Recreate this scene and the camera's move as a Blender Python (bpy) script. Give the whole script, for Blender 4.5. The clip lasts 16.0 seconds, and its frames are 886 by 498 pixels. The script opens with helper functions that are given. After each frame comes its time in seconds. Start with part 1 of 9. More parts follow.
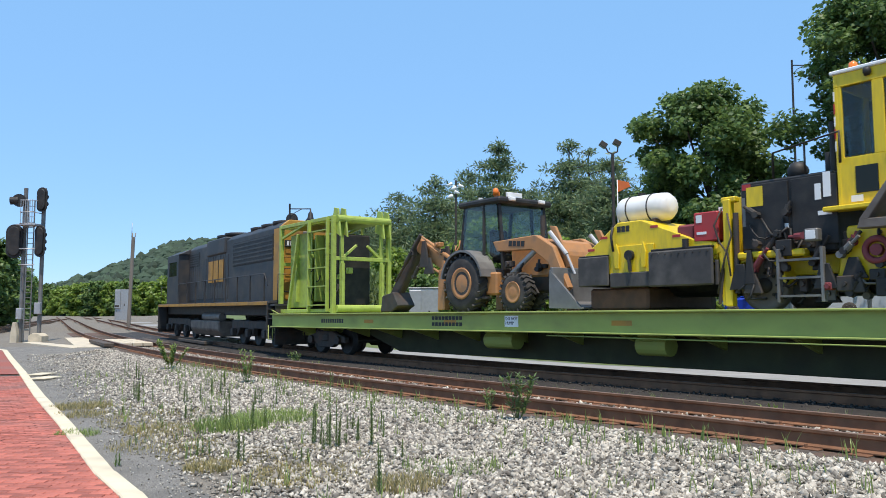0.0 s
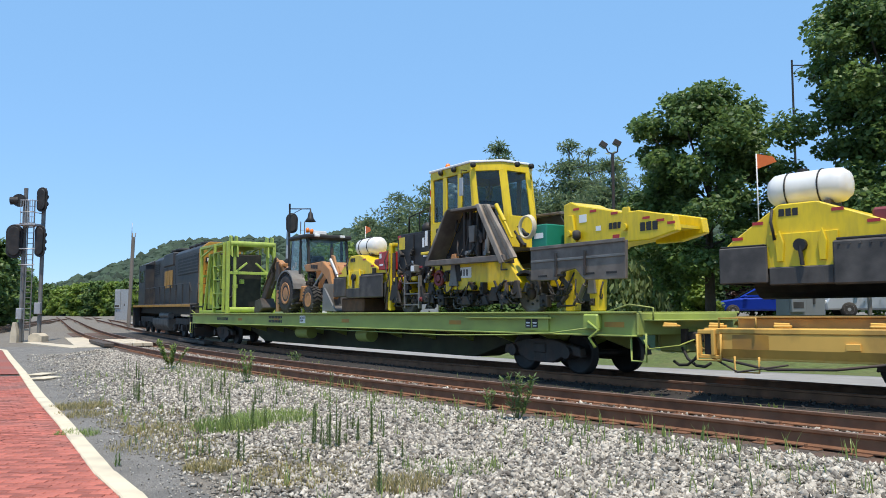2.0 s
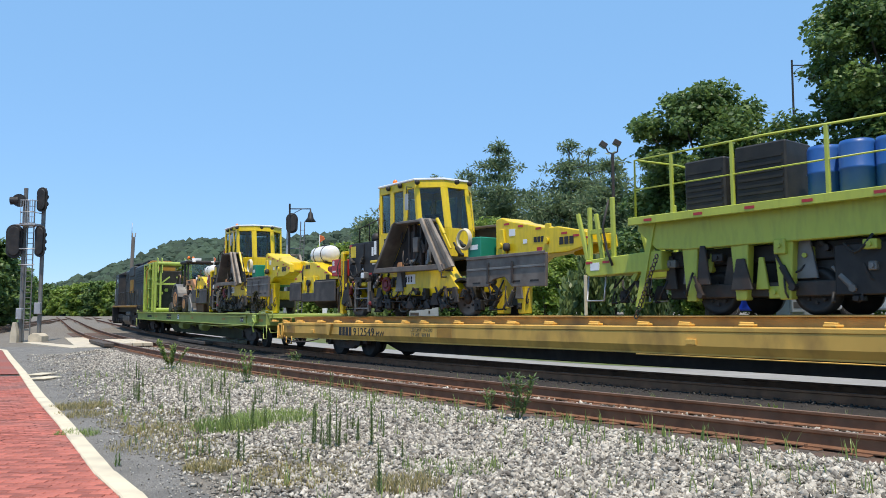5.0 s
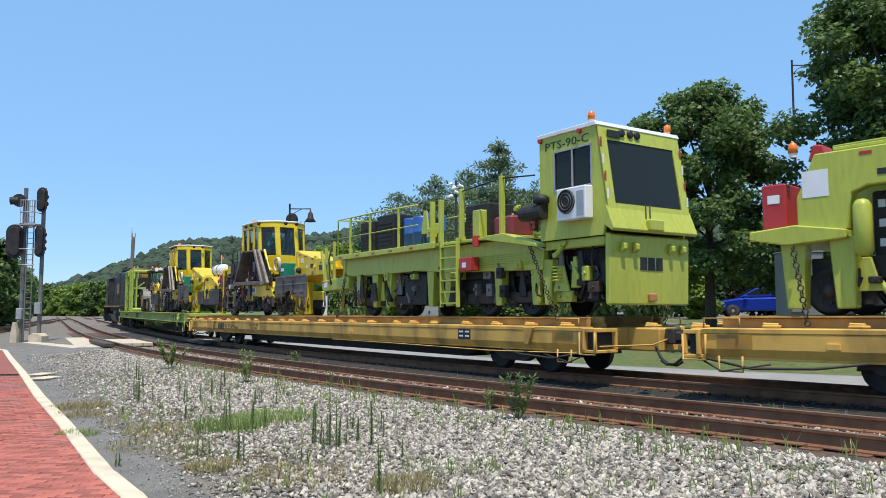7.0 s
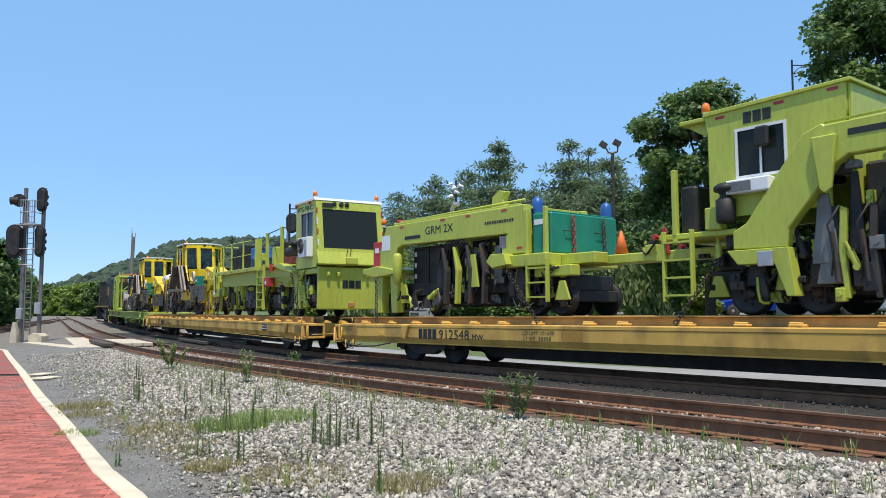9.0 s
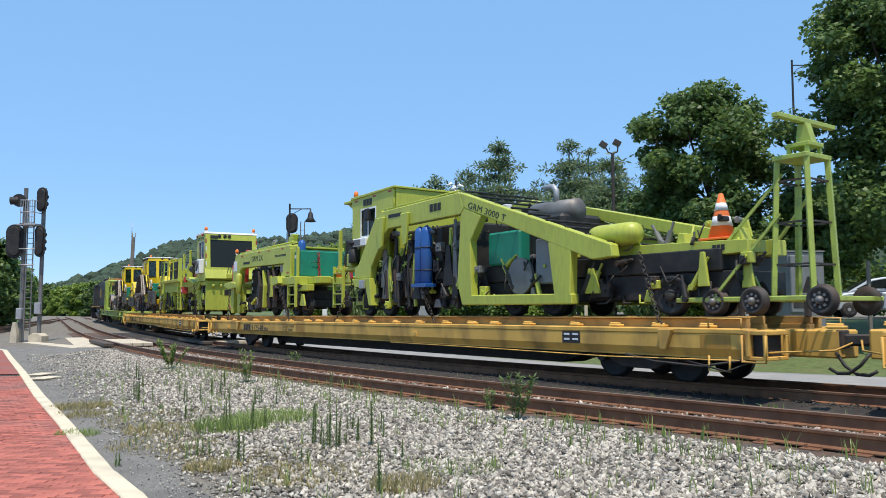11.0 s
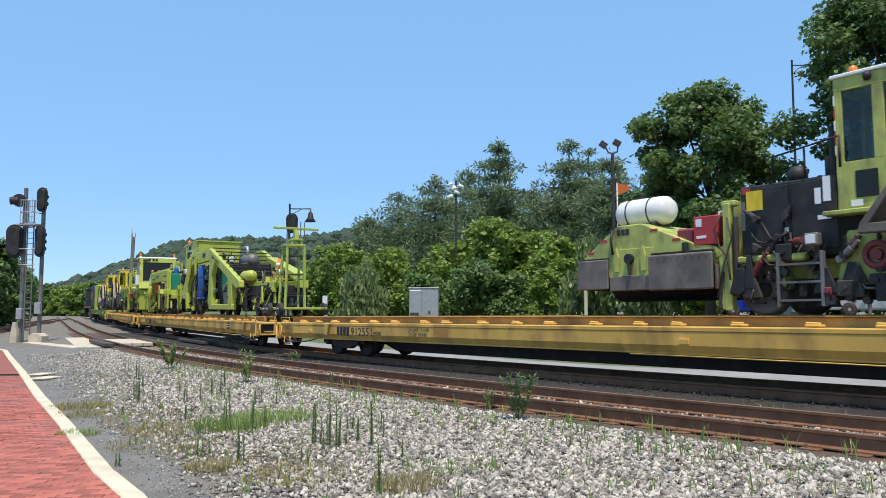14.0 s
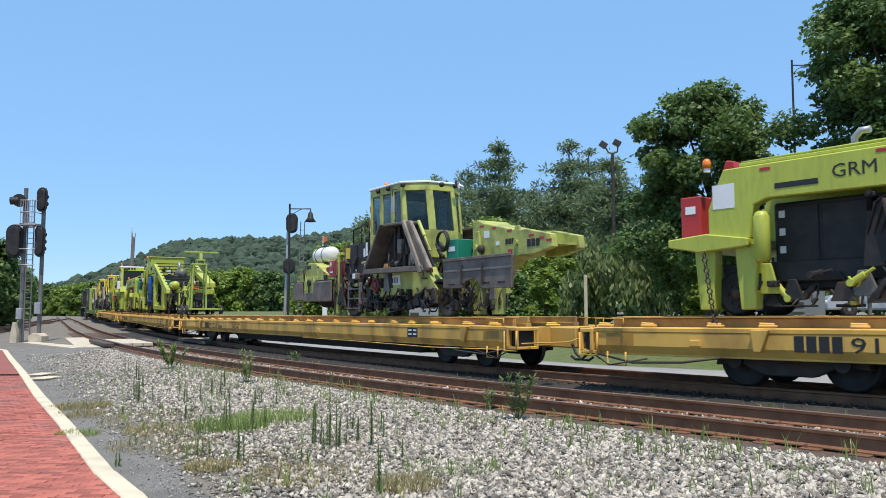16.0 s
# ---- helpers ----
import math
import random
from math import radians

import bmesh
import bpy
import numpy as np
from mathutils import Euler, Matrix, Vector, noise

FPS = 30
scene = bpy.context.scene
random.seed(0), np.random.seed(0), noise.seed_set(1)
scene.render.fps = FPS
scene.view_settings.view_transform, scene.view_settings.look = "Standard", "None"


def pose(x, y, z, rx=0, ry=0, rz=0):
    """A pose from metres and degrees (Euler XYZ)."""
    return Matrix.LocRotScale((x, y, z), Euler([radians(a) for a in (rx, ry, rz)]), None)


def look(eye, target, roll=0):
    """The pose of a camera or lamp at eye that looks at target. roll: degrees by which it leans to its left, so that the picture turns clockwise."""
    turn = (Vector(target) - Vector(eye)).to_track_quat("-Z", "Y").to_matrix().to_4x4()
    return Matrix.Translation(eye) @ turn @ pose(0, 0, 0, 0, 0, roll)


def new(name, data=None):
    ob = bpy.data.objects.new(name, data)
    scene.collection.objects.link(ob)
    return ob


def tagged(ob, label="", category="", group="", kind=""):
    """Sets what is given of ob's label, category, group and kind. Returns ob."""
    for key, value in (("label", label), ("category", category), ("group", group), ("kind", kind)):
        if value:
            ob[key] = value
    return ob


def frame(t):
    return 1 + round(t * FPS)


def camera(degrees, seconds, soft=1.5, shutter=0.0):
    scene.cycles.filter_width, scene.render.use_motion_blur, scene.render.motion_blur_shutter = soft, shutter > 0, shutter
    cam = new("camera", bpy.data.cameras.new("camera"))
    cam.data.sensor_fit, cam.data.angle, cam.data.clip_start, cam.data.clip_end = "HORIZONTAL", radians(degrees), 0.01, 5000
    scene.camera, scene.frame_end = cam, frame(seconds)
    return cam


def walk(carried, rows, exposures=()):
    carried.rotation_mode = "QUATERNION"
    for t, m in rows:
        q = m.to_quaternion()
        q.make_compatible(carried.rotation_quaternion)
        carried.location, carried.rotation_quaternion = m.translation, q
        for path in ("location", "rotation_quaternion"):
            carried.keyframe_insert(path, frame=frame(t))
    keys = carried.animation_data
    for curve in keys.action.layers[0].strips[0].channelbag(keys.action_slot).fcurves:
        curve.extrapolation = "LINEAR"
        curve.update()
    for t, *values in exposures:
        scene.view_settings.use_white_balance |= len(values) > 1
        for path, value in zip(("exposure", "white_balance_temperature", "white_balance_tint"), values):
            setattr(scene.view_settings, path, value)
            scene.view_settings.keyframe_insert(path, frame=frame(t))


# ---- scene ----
cam = camera(58.9, 16.0, soft=0.9, shutter=0.08)
EYE_Z = 1.215
walk(cam, [(0.0, pose(0, 0, EYE_Z, 90 + 4.553, 0, 0)), (16.0, pose(0, 0, EYE_Z, 90 + 4.553, 0, 0))],
     exposures=[(0.0, 0.53, 6480, 11), (1.5, 0.49, 6480, 11), (3.0, 0.44, 6480, 11), (16.0, 0.44, 6480, 11)])

# ---- world and sun ----
SUN_ELEV, SUN_AZ = radians(70), radians(172)   # azimuth from +Y, clockwise seen from above
world = bpy.data.worlds.new("sky")
scene.world = world
world.use_nodes = True
wn = world.node_tree
sky = wn.nodes.new("ShaderNodeTexSky")
sky.sky_type, sky.sun_disc = "NISHITA", False
sky.sun_elevation, sky.sun_rotation = SUN_ELEV, SUN_AZ
sky.altitude = 300
sky.air_density, sky.dust_density, sky.ozone_density = 0.8, 0.0, 2.2
haze = wn.nodes.new("ShaderNodeMix")   # thin even summer haze over the sky's colours
haze.data_type = "RGBA"
haze.inputs[0].default_value = 0.74
haze.inputs[7].default_value = (1.30, 2.75, 4.75, 1)
wn.links.new(sky.outputs[0], haze.inputs[6])
wn.links.new(haze.outputs[2], wn.nodes["Background"].inputs[0])
wn.nodes["Background"].inputs[1].default_value = 0.15
sun_data = bpy.data.lights.new("sun", "SUN")
sun_data.energy, sun_data.angle, sun_data.color = 3.35, radians(0.53), (1.0, 0.91, 0.79)
sun = new("sun", sun_data)
to_sun = Vector((math.sin(SUN_AZ) * math.cos(SUN_ELEV), math.cos(SUN_AZ) * math.cos(SUN_ELEV), math.sin(SUN_ELEV)))
sun.matrix_world = look(to_sun * 50, (0, 0, 0))

# ---- the line of the tracks: s metres along it, l metres to the right of the near track ----
TH0, K1, K2 = 0.7138, 0.00629, -0.00008
TRAIN_L = 4.207


def heading(s):
    s = np.clip(s, -25, 78)
    return TH0 - K1 * s - K2 * s * s / 2


STEP = 0.25
S_ALL = np.arange(-200, 900 + STEP, STEP)
_th = heading(S_ALL)
_mid = (_th[1:] + _th[:-1]) / 2
LINE_X = np.concatenate([[0], np.cumsum(-np.sin(_mid) * STEP)])
LINE_Y = np.concatenate([[0], np.cumsum(np.cos(_mid) * STEP)])
_zero = int(np.argmin(np.abs(S_ALL)))
LINE_X += 9.236 * math.cos(TH0) - LINE_X[_zero]
LINE_Y += 9.236 * math.sin(TH0) - LINE_Y[_zero]
PROFILE_S = np.array([-200, -25, 0, 20, 45, 70, 100, 160, 900.0])
PROFILE_Z = np.array([0.2, 0.2, 0.0, -0.16, -0.15, -0.03, 0.14, 0.2, 0.2])


def rail_z(s):
    s = np.asarray(s, float)
    acc = 0
    for d in (-12, -6, 0, 6, 12):
        acc = acc + np.interp(s + d, PROFILE_S, PROFILE_Z)
    return acc / 5


def spot(s, l):
    th = heading(s)
    return np.interp(s, S_ALL, LINE_X) + l * np.cos(th), np.interp(s, S_ALL, LINE_Y) + l * np.sin(th)


def along(x, y):
    """s and l of a place."""
    d = (LINE_X[::4] - x) ** 2 + (LINE_Y[::4] - y) ** 2
    j = int(np.argmin(d)) * 4
    return S_ALL[j], (x - LINE_X[j]) * math.cos(_th[j]) + (y - LINE_Y[j]) * math.sin(_th[j])


def gone(t):
    return 5.3665 * t + 0.1158 * t * t / 2


# ---- materials ----
def material(name, colour, rough=0.6, metal=0.0, vary=0.15, scale=6.0, bump=0.15, bump_scale=60.0, dirt=None, dirt_amount=0.0,
             dirt_scale=1.5, spec=0.5, piece=0.0, stretch=(1, 1, 1)):
    m = bpy.data.materials.new(name)
    m.use_nodes = True
    nt = m.node_tree
    b = nt.nodes["Principled BSDF"]
    b.inputs["Roughness"].default_value, b.inputs["Metallic"].default_value = rough, metal
    b.inputs["Specular IOR Level"].default_value = spec
    tc = nt.nodes.new("ShaderNodeTexCoord")
    mp = nt.nodes.new("ShaderNodeMapping")
    mp.inputs["Scale"].default_value = stretch
    nt.links.new(tc.outputs["Object"], mp.inputs[0])

    def noise_node(sc, detail=4.0):
        n = nt.nodes.new("ShaderNodeTexNoise")
        n.inputs["Scale"].default_value, n.inputs["Detail"].default_value = sc, detail
        nt.links.new(mp.outputs[0], n.inputs["Vector"])
        return n

    def mix(kind, fac, a, bb):
        n = nt.nodes.new("ShaderNodeMix")
        n.data_type, n.blend_type = "RGBA", kind
        for sock, val in ((0, fac), (6, a), (7, bb)):
            if isinstance(val, (int, float)):
                n.inputs[sock].default_value = val
            elif isinstance(val, (tuple, list)):
                n.inputs[sock].default_value = (*val[:3], 1)
            else:
                nt.links.new(val, n.inputs[sock])
        return n.outputs[2]

    n1 = noise_node(scale)
    r = nt.nodes.new("ShaderNodeMapRange")
    r.inputs[1].default_value, r.inputs[2].default_value = 0.25, 0.75
    r.inputs[3].default_value, r.inputs[4].default_value = 1 - vary, 1 + vary
    nt.links.new(n1.outputs[0], r.inputs[0])
    out = mix("MULTIPLY", 1.0, colour, r.outputs[0])
    if piece:
        oi = nt.nodes.new("ShaderNodeObjectInfo")
        geo = nt.nodes.new("ShaderNodeNewGeometry")
        ad = nt.nodes.new("ShaderNodeMath")
        ad.operation = "ADD"
        nt.links.new(oi.outputs["Random"], ad.inputs[0])
        nt.links.new(geo.outputs["Random Per Island"], ad.inputs[1])
        fr = nt.nodes.new("ShaderNodeMath")
        fr.operation = "FRACT"
        nt.links.new(ad.outputs[0], fr.inputs[0])
        rr = nt.nodes.new("ShaderNodeMapRange")
        rr.inputs[3].default_value, rr.inputs[4].default_value = 1 - piece, 1 + piece
        nt.links.new(fr.outputs[0], rr.inputs[0])
        out = mix("MULTIPLY", 1.0, out, rr.outputs[0])
    if dirt:
        n2 = noise_node(dirt_scale, 7.0)
        ramp = nt.nodes.new("ShaderNodeMapRange")
        ramp.inputs[1].default_value, ramp.inputs[2].default_value = 0.46, 0.80
        ramp.inputs[4].default_value = min(0.9, dirt_amount * 2.0)
        nt.links.new(n2.outputs[0], ramp.inputs[0])
        out = mix("MIX", ramp.outputs[0], out, dirt)
    nt.links.new(out, b.inputs["Base Color"])
    if bump:
        n3 = noise_node(bump_scale, 3.0)
        bp = nt.nodes.new("ShaderNodeBump")
        bp.inputs["Strength"].default_value, bp.inputs["Distance"].default_value = bump, 0.01
        nt.links.new(n3.outputs[0], bp.inputs["Height"])
        nt.links.new(bp.outputs[0], b.inputs["Normal"])
    return m


def glow(name, colour, strength):
    m = bpy.data.materials.new(name)
    m.use_nodes = True
    b = m.node_tree.nodes["Principled BSDF"]
    b.inputs["Base Color"].default_value = (*colour, 1)
    b.inputs["Emission Color"].default_value = (*colour, 1)
    b.inputs["Emission Strength"].default_value = strength
    return m


def glass(name, tint=(0.02, 0.03, 0.03), rough=0.03, alpha=1.0):
    m = bpy.data.materials.new(name)
    m.use_nodes = True
    b = m.node_tree.nodes["Principled BSDF"]
    b.inputs["Base Color"].default_value = (*tint, 1)
    b.inputs["Roughness"].default_value = rough
    b.inputs["Transmission Weight"].default_value = alpha
    b.inputs["IOR"].default_value = 1.45 if alpha else 1.3
    return m


def leaf_material(name, colour, spread=0.4):
    """Leaves: part of the light passes through; each leaf has its own tone."""
    m = bpy.data.materials.new(name)
    m.use_nodes = True
    nt = m.node_tree
    b, out = nt.nodes["Principled BSDF"], nt.nodes["Material Output"]
    b.inputs["Roughness"].default_value = 0.45
    b.inputs["Specular IOR Level"].default_value = 0.4
    geo = nt.nodes.new("ShaderNodeNewGeometry")
    tc = nt.nodes.new("ShaderNodeTexCoord")
    nz = nt.nodes.new("ShaderNodeTexNoise")
    nz.inputs["Scale"].default_value = 0.7
    nt.links.new(tc.outputs["Object"], nz.inputs["Vector"])
    add = nt.nodes.new("ShaderNodeMath")
    add.operation = "ADD"
    nt.links.new(geo.outputs["Random Per Island"], add.inputs[0])
    nt.links.new(nz.outputs[0], add.inputs[1])
    r = nt.nodes.new("ShaderNodeMapRange")
    r.inputs[1].default_value, r.inputs[2].default_value = 0.2, 1.5
    nt.links.new(add.outputs[0], r.inputs[0])
    ramp = nt.nodes.new("ShaderNodeValToRGB")
    e = ramp.color_ramp.elements
    e[0].color = (colour[0] * (1 - spread), colour[1] * (1 - spread * 0.8), colour[2] * (1 - spread * 0.5), 1)
    e[1].color = (colour[0] * (1 + spread * 1.2), colour[1] * (1 + spread), colour[2] * (1 + spread * 0.6), 1)
    nt.links.new(r.outputs[0], ramp.inputs[0])
    nt.links.new(ramp.outputs[0], b.inputs["Base Color"])
    tr = nt.nodes.new("ShaderNodeBsdfTranslucent")
    nt.links.new(ramp.outputs[0], tr.inputs["Color"])
    mx = nt.nodes.new("ShaderNodeMixShader")
    mx.inputs[0].default_value = 0.42
    nt.links.new(b.outputs[0], mx.inputs[1])
    nt.links.new(tr.outputs[0], mx.inputs[2])
    nt.links.new(mx.outputs[0], out.inputs["Surface"])
    return m


RUST = (0.10, 0.055, 0.035)
M = {
    "rail": material("rusty rail steel", (0.195, 0.088, 0.042), 0.8, 0.0, 0.35, 4, 0.3, 40, (0.20, 0.105, 0.06), 0.5, 3),
    "rail_top": material("dull rail head", (0.20, 0.125, 0.09), 0.6, 0.15, 0.25, 5, 0.1, 60),
    "tie": material("old creosote tie", (0.085, 0.065, 0.05), 0.9, 0, 0.4, 5, 0.5, 40, (0.13, 0.105, 0.085), 0.4, 4),
    "gravel": material("gravel ground", (0.19, 0.165, 0.13), 0.95, 0, 0.5, 40, 0.9, 45, (0.15, 0.13, 0.10), 0.35, 0.8),
    "rust_soil": material("rusty track soil", (0.125, 0.075, 0.05), 0.95, 0, 0.4, 14, 0.6, 60, (0.07, 0.055, 0.045), 0.5, 3),
    "oily_soil": material("dark track soil", (0.03, 0.025, 0.021), 0.9, 0, 0.4, 10, 0.6, 60, (0.06, 0.05, 0.04), 0.4, 2),
    "stone": material("ballast stone", (0.385, 0.35, 0.29), 0.9, 0, 0.3, 30, 0.4, 60, (0.13, 0.105, 0.085), 0.55, 9, piece=0.78),
    "asphalt": material("worn asphalt", (0.20, 0.185, 0.16), 0.92, 0, 0.75, 75, 1.0, 110, (0.12, 0.11, 0.095), 0.45, 1.6),
    "road": material("pale road", (0.31, 0.30, 0.28), 0.9, 0, 0.15, 2, 0.3, 90, (0.24, 0.235, 0.225), 0.4, 0.5),
    "concrete": material("weathered concrete", (0.60, 0.51, 0.37), 0.9, 0, 0.15, 4, 0.3, 60, (0.33, 0.30, 0.26), 0.35, 2),
    "brick": material("red paving brick", (0.42, 0.12, 0.08), 0.85, 0, 0.25, 14, 0.5, 90, (0.20, 0.14, 0.12), 0.95, 0.45, piece=0.3),
    "kerb": material("cream kerb paint", (0.70, 0.60, 0.42), 0.8, 0, 0.12, 6, 0.3, 60, (0.40, 0.34, 0.25), 0.4, 3),
    "grass": material("grass", (0.10, 0.135, 0.035), 0.85, 0, 0.4, 6, 0.6, 60, (0.16, 0.15, 0.06), 0.4, 1),
    "weed": leaf_material("weed green", (0.22, 0.29, 0.085)),
    "stalk": leaf_material("dark weed stalk", (0.16, 0.22, 0.075)),
    "dark_stone": material("dark ballast", (0.05, 0.043, 0.036), 0.85, 0, 0.3, 30, 0.4, 60, piece=0.4),
    "hay": leaf_material("dry grass tuft", (0.33, 0.28, 0.13)),
    "lime": material("lime machine paint", (0.46, 0.50, 0.065), 0.42, 0, 0.08, 1.2, 0.08, 40, (0.16, 0.15, 0.05), 0.15, 8.0, stretch=(1.6, 1.6, 0.35)),
    "green_car": material("faded green car paint", (0.34, 0.40, 0.09), 0.6, 0, 0.15, 1.5, 0.1, 40, (0.12, 0.11, 0.05), 0.32, 1.4, stretch=(0.6, 1, 1)),
    "green_dark": material("dark green underframe", (0.055, 0.062, 0.028), 0.8, 0, 0.3, 2, 0.2, 40, (0.04, 0.035, 0.025), 0.5, 1.5),
    "curtain": material("dusty black rubber sheet", (0.055, 0.05, 0.046), 0.75, 0, 0.25, 4, 0.2, 50, (0.13, 0.115, 0.10), 0.5, 2.5),
    "rust_plate": material("rusty brown plate", (0.12, 0.06, 0.035), 0.8, 0.1, 0.3, 4, 0.2, 40, (0.06, 0.04, 0.03), 0.5, 3),
    "lime_frame": material("light green frame paint", (0.36, 0.45, 0.08), 0.5, 0, 0.12, 2, 0.06, 40, (0.16, 0.16, 0.06), 0.28, 6),
    "yellow_car": material("faded yellow car paint", (0.72, 0.415, 0.085), 0.65, 0, 0.14, 1.2, 0.12, 40, (0.15, 0.080, 0.035), 0.70, 1.3, stretch=(1.2, 1, 0.6)),
    "yellow_deck": material("rusty yellow deck steel", (0.50, 0.285, 0.075), 0.75, 0, 0.25, 2.0, 0.2, 40, (0.12, 0.065, 0.04), 0.5, 1.3),
    "yellow": material("yellow machine paint", (0.76, 0.54, 0.012), 0.38, 0, 0.08, 1.2, 0.06, 40, (0.20, 0.13, 0.04), 0.17, 7.0, stretch=(1.6, 1.6, 0.4)),
    "lime_pale": material("faded lime cab paint", (0.44, 0.47, 0.11), 0.55, 0, 0.12, 2.5, 0.06, 40, (0.07, 0.055, 0.042), 0.48, 2.6, stretch=(1.2, 1.2, 0.7)),
    "orange": material("orange loader paint", (0.47, 0.215, 0.075), 0.55, 0, 0.15, 4, 0.1, 40, (0.20, 0.13, 0.08), 0.6, 4),
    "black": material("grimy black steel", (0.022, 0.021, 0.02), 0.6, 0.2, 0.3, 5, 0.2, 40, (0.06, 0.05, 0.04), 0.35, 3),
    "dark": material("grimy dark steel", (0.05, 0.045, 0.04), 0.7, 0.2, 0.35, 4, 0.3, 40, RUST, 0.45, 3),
    "steel": material("worn grey steel", (0.20, 0.195, 0.185), 0.55, 0.4, 0.2, 3, 0.15, 40, (0.13, 0.11, 0.09), 0.45, 2),
    "plate": material("scuffed wing plate", (0.145, 0.118, 0.096), 0.6, 0.15, 0.3, 3, 0.25, 40, (0.27, 0.225, 0.185), 0.5, 2.6),
    "worn_blade": material("scoured brown blade steel", (0.30, 0.245, 0.19), 0.55, 0.1, 0.25, 2.5, 0.25, 40, (0.14, 0.105, 0.08), 0.5, 3.0, stretch=(2.0, 1, 0.6)),
    "pale_steel": material("galvanised steel", (0.42, 0.42, 0.42), 0.5, 0.5, 0.12, 5, 0.1, 40),
    "white": material("white paint", (0.80, 0.80, 0.78), 0.5, 0, 0.05, 3, 0.05, 40, (0.55, 0.53, 0.48), 0.2, 2),
    "tank": material("white plastic tank", (0.78, 0.77, 0.72), 0.4, 0, 0.05, 3, 0.05, 40, (0.5, 0.47, 0.42), 0.25, 2),
    "rubber": material("dusty rubber", (0.035, 0.032, 0.03), 0.85, 0, 0.25, 6, 0.3, 60, (0.13, 0.115, 0.095), 0.4, 3),
    "navy": material("dark blue loco paint", (0.030, 0.032, 0.035), 0.55, 0, 0.25, 1.5, 0.08, 40, (0.085, 0.068, 0.05), 0.6, 1.4),
    "loco_yellow": material("ochre loco paint", (0.48, 0.24, 0.03), 0.55, 0, 0.15, 2, 0.08, 40, (0.14, 0.08, 0.04), 0.6, 2),
    "red": material("red paint", (0.45, 0.03, 0.03), 0.45, 0, 0.1, 4, 0.05, 40, (0.2, 0.05, 0.04), 0.25, 2),
    "maroon": material("maroon hose reel", (0.20, 0.035, 0.04), 0.6, 0, 0.2, 4, 0.05, 40),
    "blue": material("blue drum", (0.02, 0.10, 0.33), 0.4, 0, 0.1, 4, 0.05, 40, (0.08, 0.11, 0.17), 0.2, 2),
    "teal": material("green tank paint", (0.01, 0.22, 0.14), 0.5, 0, 0.1, 3, 0.05, 40, (0.03, 0.10, 0.07), 0.25, 2),
    "orange_sign": material("orange flag", (0.80, 0.17, 0.03), 0.6, 0, 0.08, 4, 0, 40),
    "ink": material("black lettering", (0.02, 0.02, 0.02), 0.6, 0, 0.1, 4, 0, 40),
    "ink_pale": material("worn lettering", (0.15, 0.12, 0.05), 0.7, 0, 0.2, 8, 0, 40),
    "amber": material("amber beacon lens", (0.85, 0.20, 0.02), 0.25, 0, 0.05, 4, 0, 40),
    "glass": glass("tinted glass", (0.36, 0.42, 0.40), 0.02, 1.0),
    "clear_glass": glass("clear cab glass", (0.66, 0.74, 0.70), 0.02, 1.0),
    "dark_glass": glass("dark glass", (0.02, 0.024, 0.02), 0.12, 0.0),
    "bark": material("bark", (0.085, 0.065, 0.05), 0.95, 0, 0.3, 6, 0.8, 30),
    "grey_wood": material("weathered pole wood", (0.20, 0.17, 0.14), 0.9, 0, 0.2, 5, 0.4, 40, stretch=(1, 1, 0.1)),
    "leaf": leaf_material("maple leaves", (0.110, 0.175, 0.055), 0.6),
    "leaf_light": leaf_material("light leaves", (0.19, 0.27, 0.055), 0.5),
    "needle": leaf_material("pine needles", (0.15, 0.205, 0.105), 0.5),
    "willow": leaf_material("weeping leaves", (0.18, 0.235, 0.095), 0.5),
    "purple_leaf": leaf_material("plum leaves", (0.09, 0.045, 0.04)),
    "hill": material("far woods", (0.038, 0.062, 0.036), 0.9, 0, 0.35, 0.09, 0, 1, (0.06, 0.095, 0.045), 0.4, 0.03, piece=0.4),
    "box_grey": material("grey cabinet paint", (0.20, 0.205, 0.20), 0.5, 0.1, 0.06, 2, 0.05, 40, (0.25, 0.25, 0.24), 0.25, 2),
    "car_blue": material("blue car paint", (0.01, 0.04, 0.36), 0.2, 0.2, 0.03, 2, 0, 40),
    "car_silver": material("silver car paint", (0.55, 0.58, 0.60), 0.25, 0.3, 0.03, 2, 0, 40),
}


# ---- mesh helpers ----
def bm_box(bm, x0, x1, y0, y1, z0, z1, bevel=0.0, m=None):
    """A box between two corners, its edges taken off by bevel."""
    made = bmesh.ops.create_cube(bm, size=1.0)["verts"]
    mat = Matrix.Translation(((x0 + x1) / 2, (y0 + y1) / 2, (z0 + z1) / 2)) @ Matrix.Diagonal((abs(x1 - x0), abs(y1 - y0), abs(z1 - z0), 1))
    bmesh.ops.transform(bm, matrix=(m @ mat) if m else mat, verts=made)
    if bevel:
        edges = list({e for v in made for e in v.link_edges})
        bmesh.ops.bevel(bm, geom=edges, offset=bevel, segments=1, affect="EDGES", profile=0.5)


def bm_tube(bm, a, b, r, r2=None, n=10, cap=True):
    """A round bar from a to b."""
    a, b = Vector(a), Vector(b)
    d = b - a
    if d.length < 1e-6:
        return
    m = Matrix.Translation((a + b) / 2) @ d.to_track_quat("Z", "Y").to_matrix().to_4x4()
    bmesh.ops.create_cone(bm, cap_ends=cap, segments=n, radius1=r, radius2=r if r2 is None else r2, depth=d.length, matrix=m)


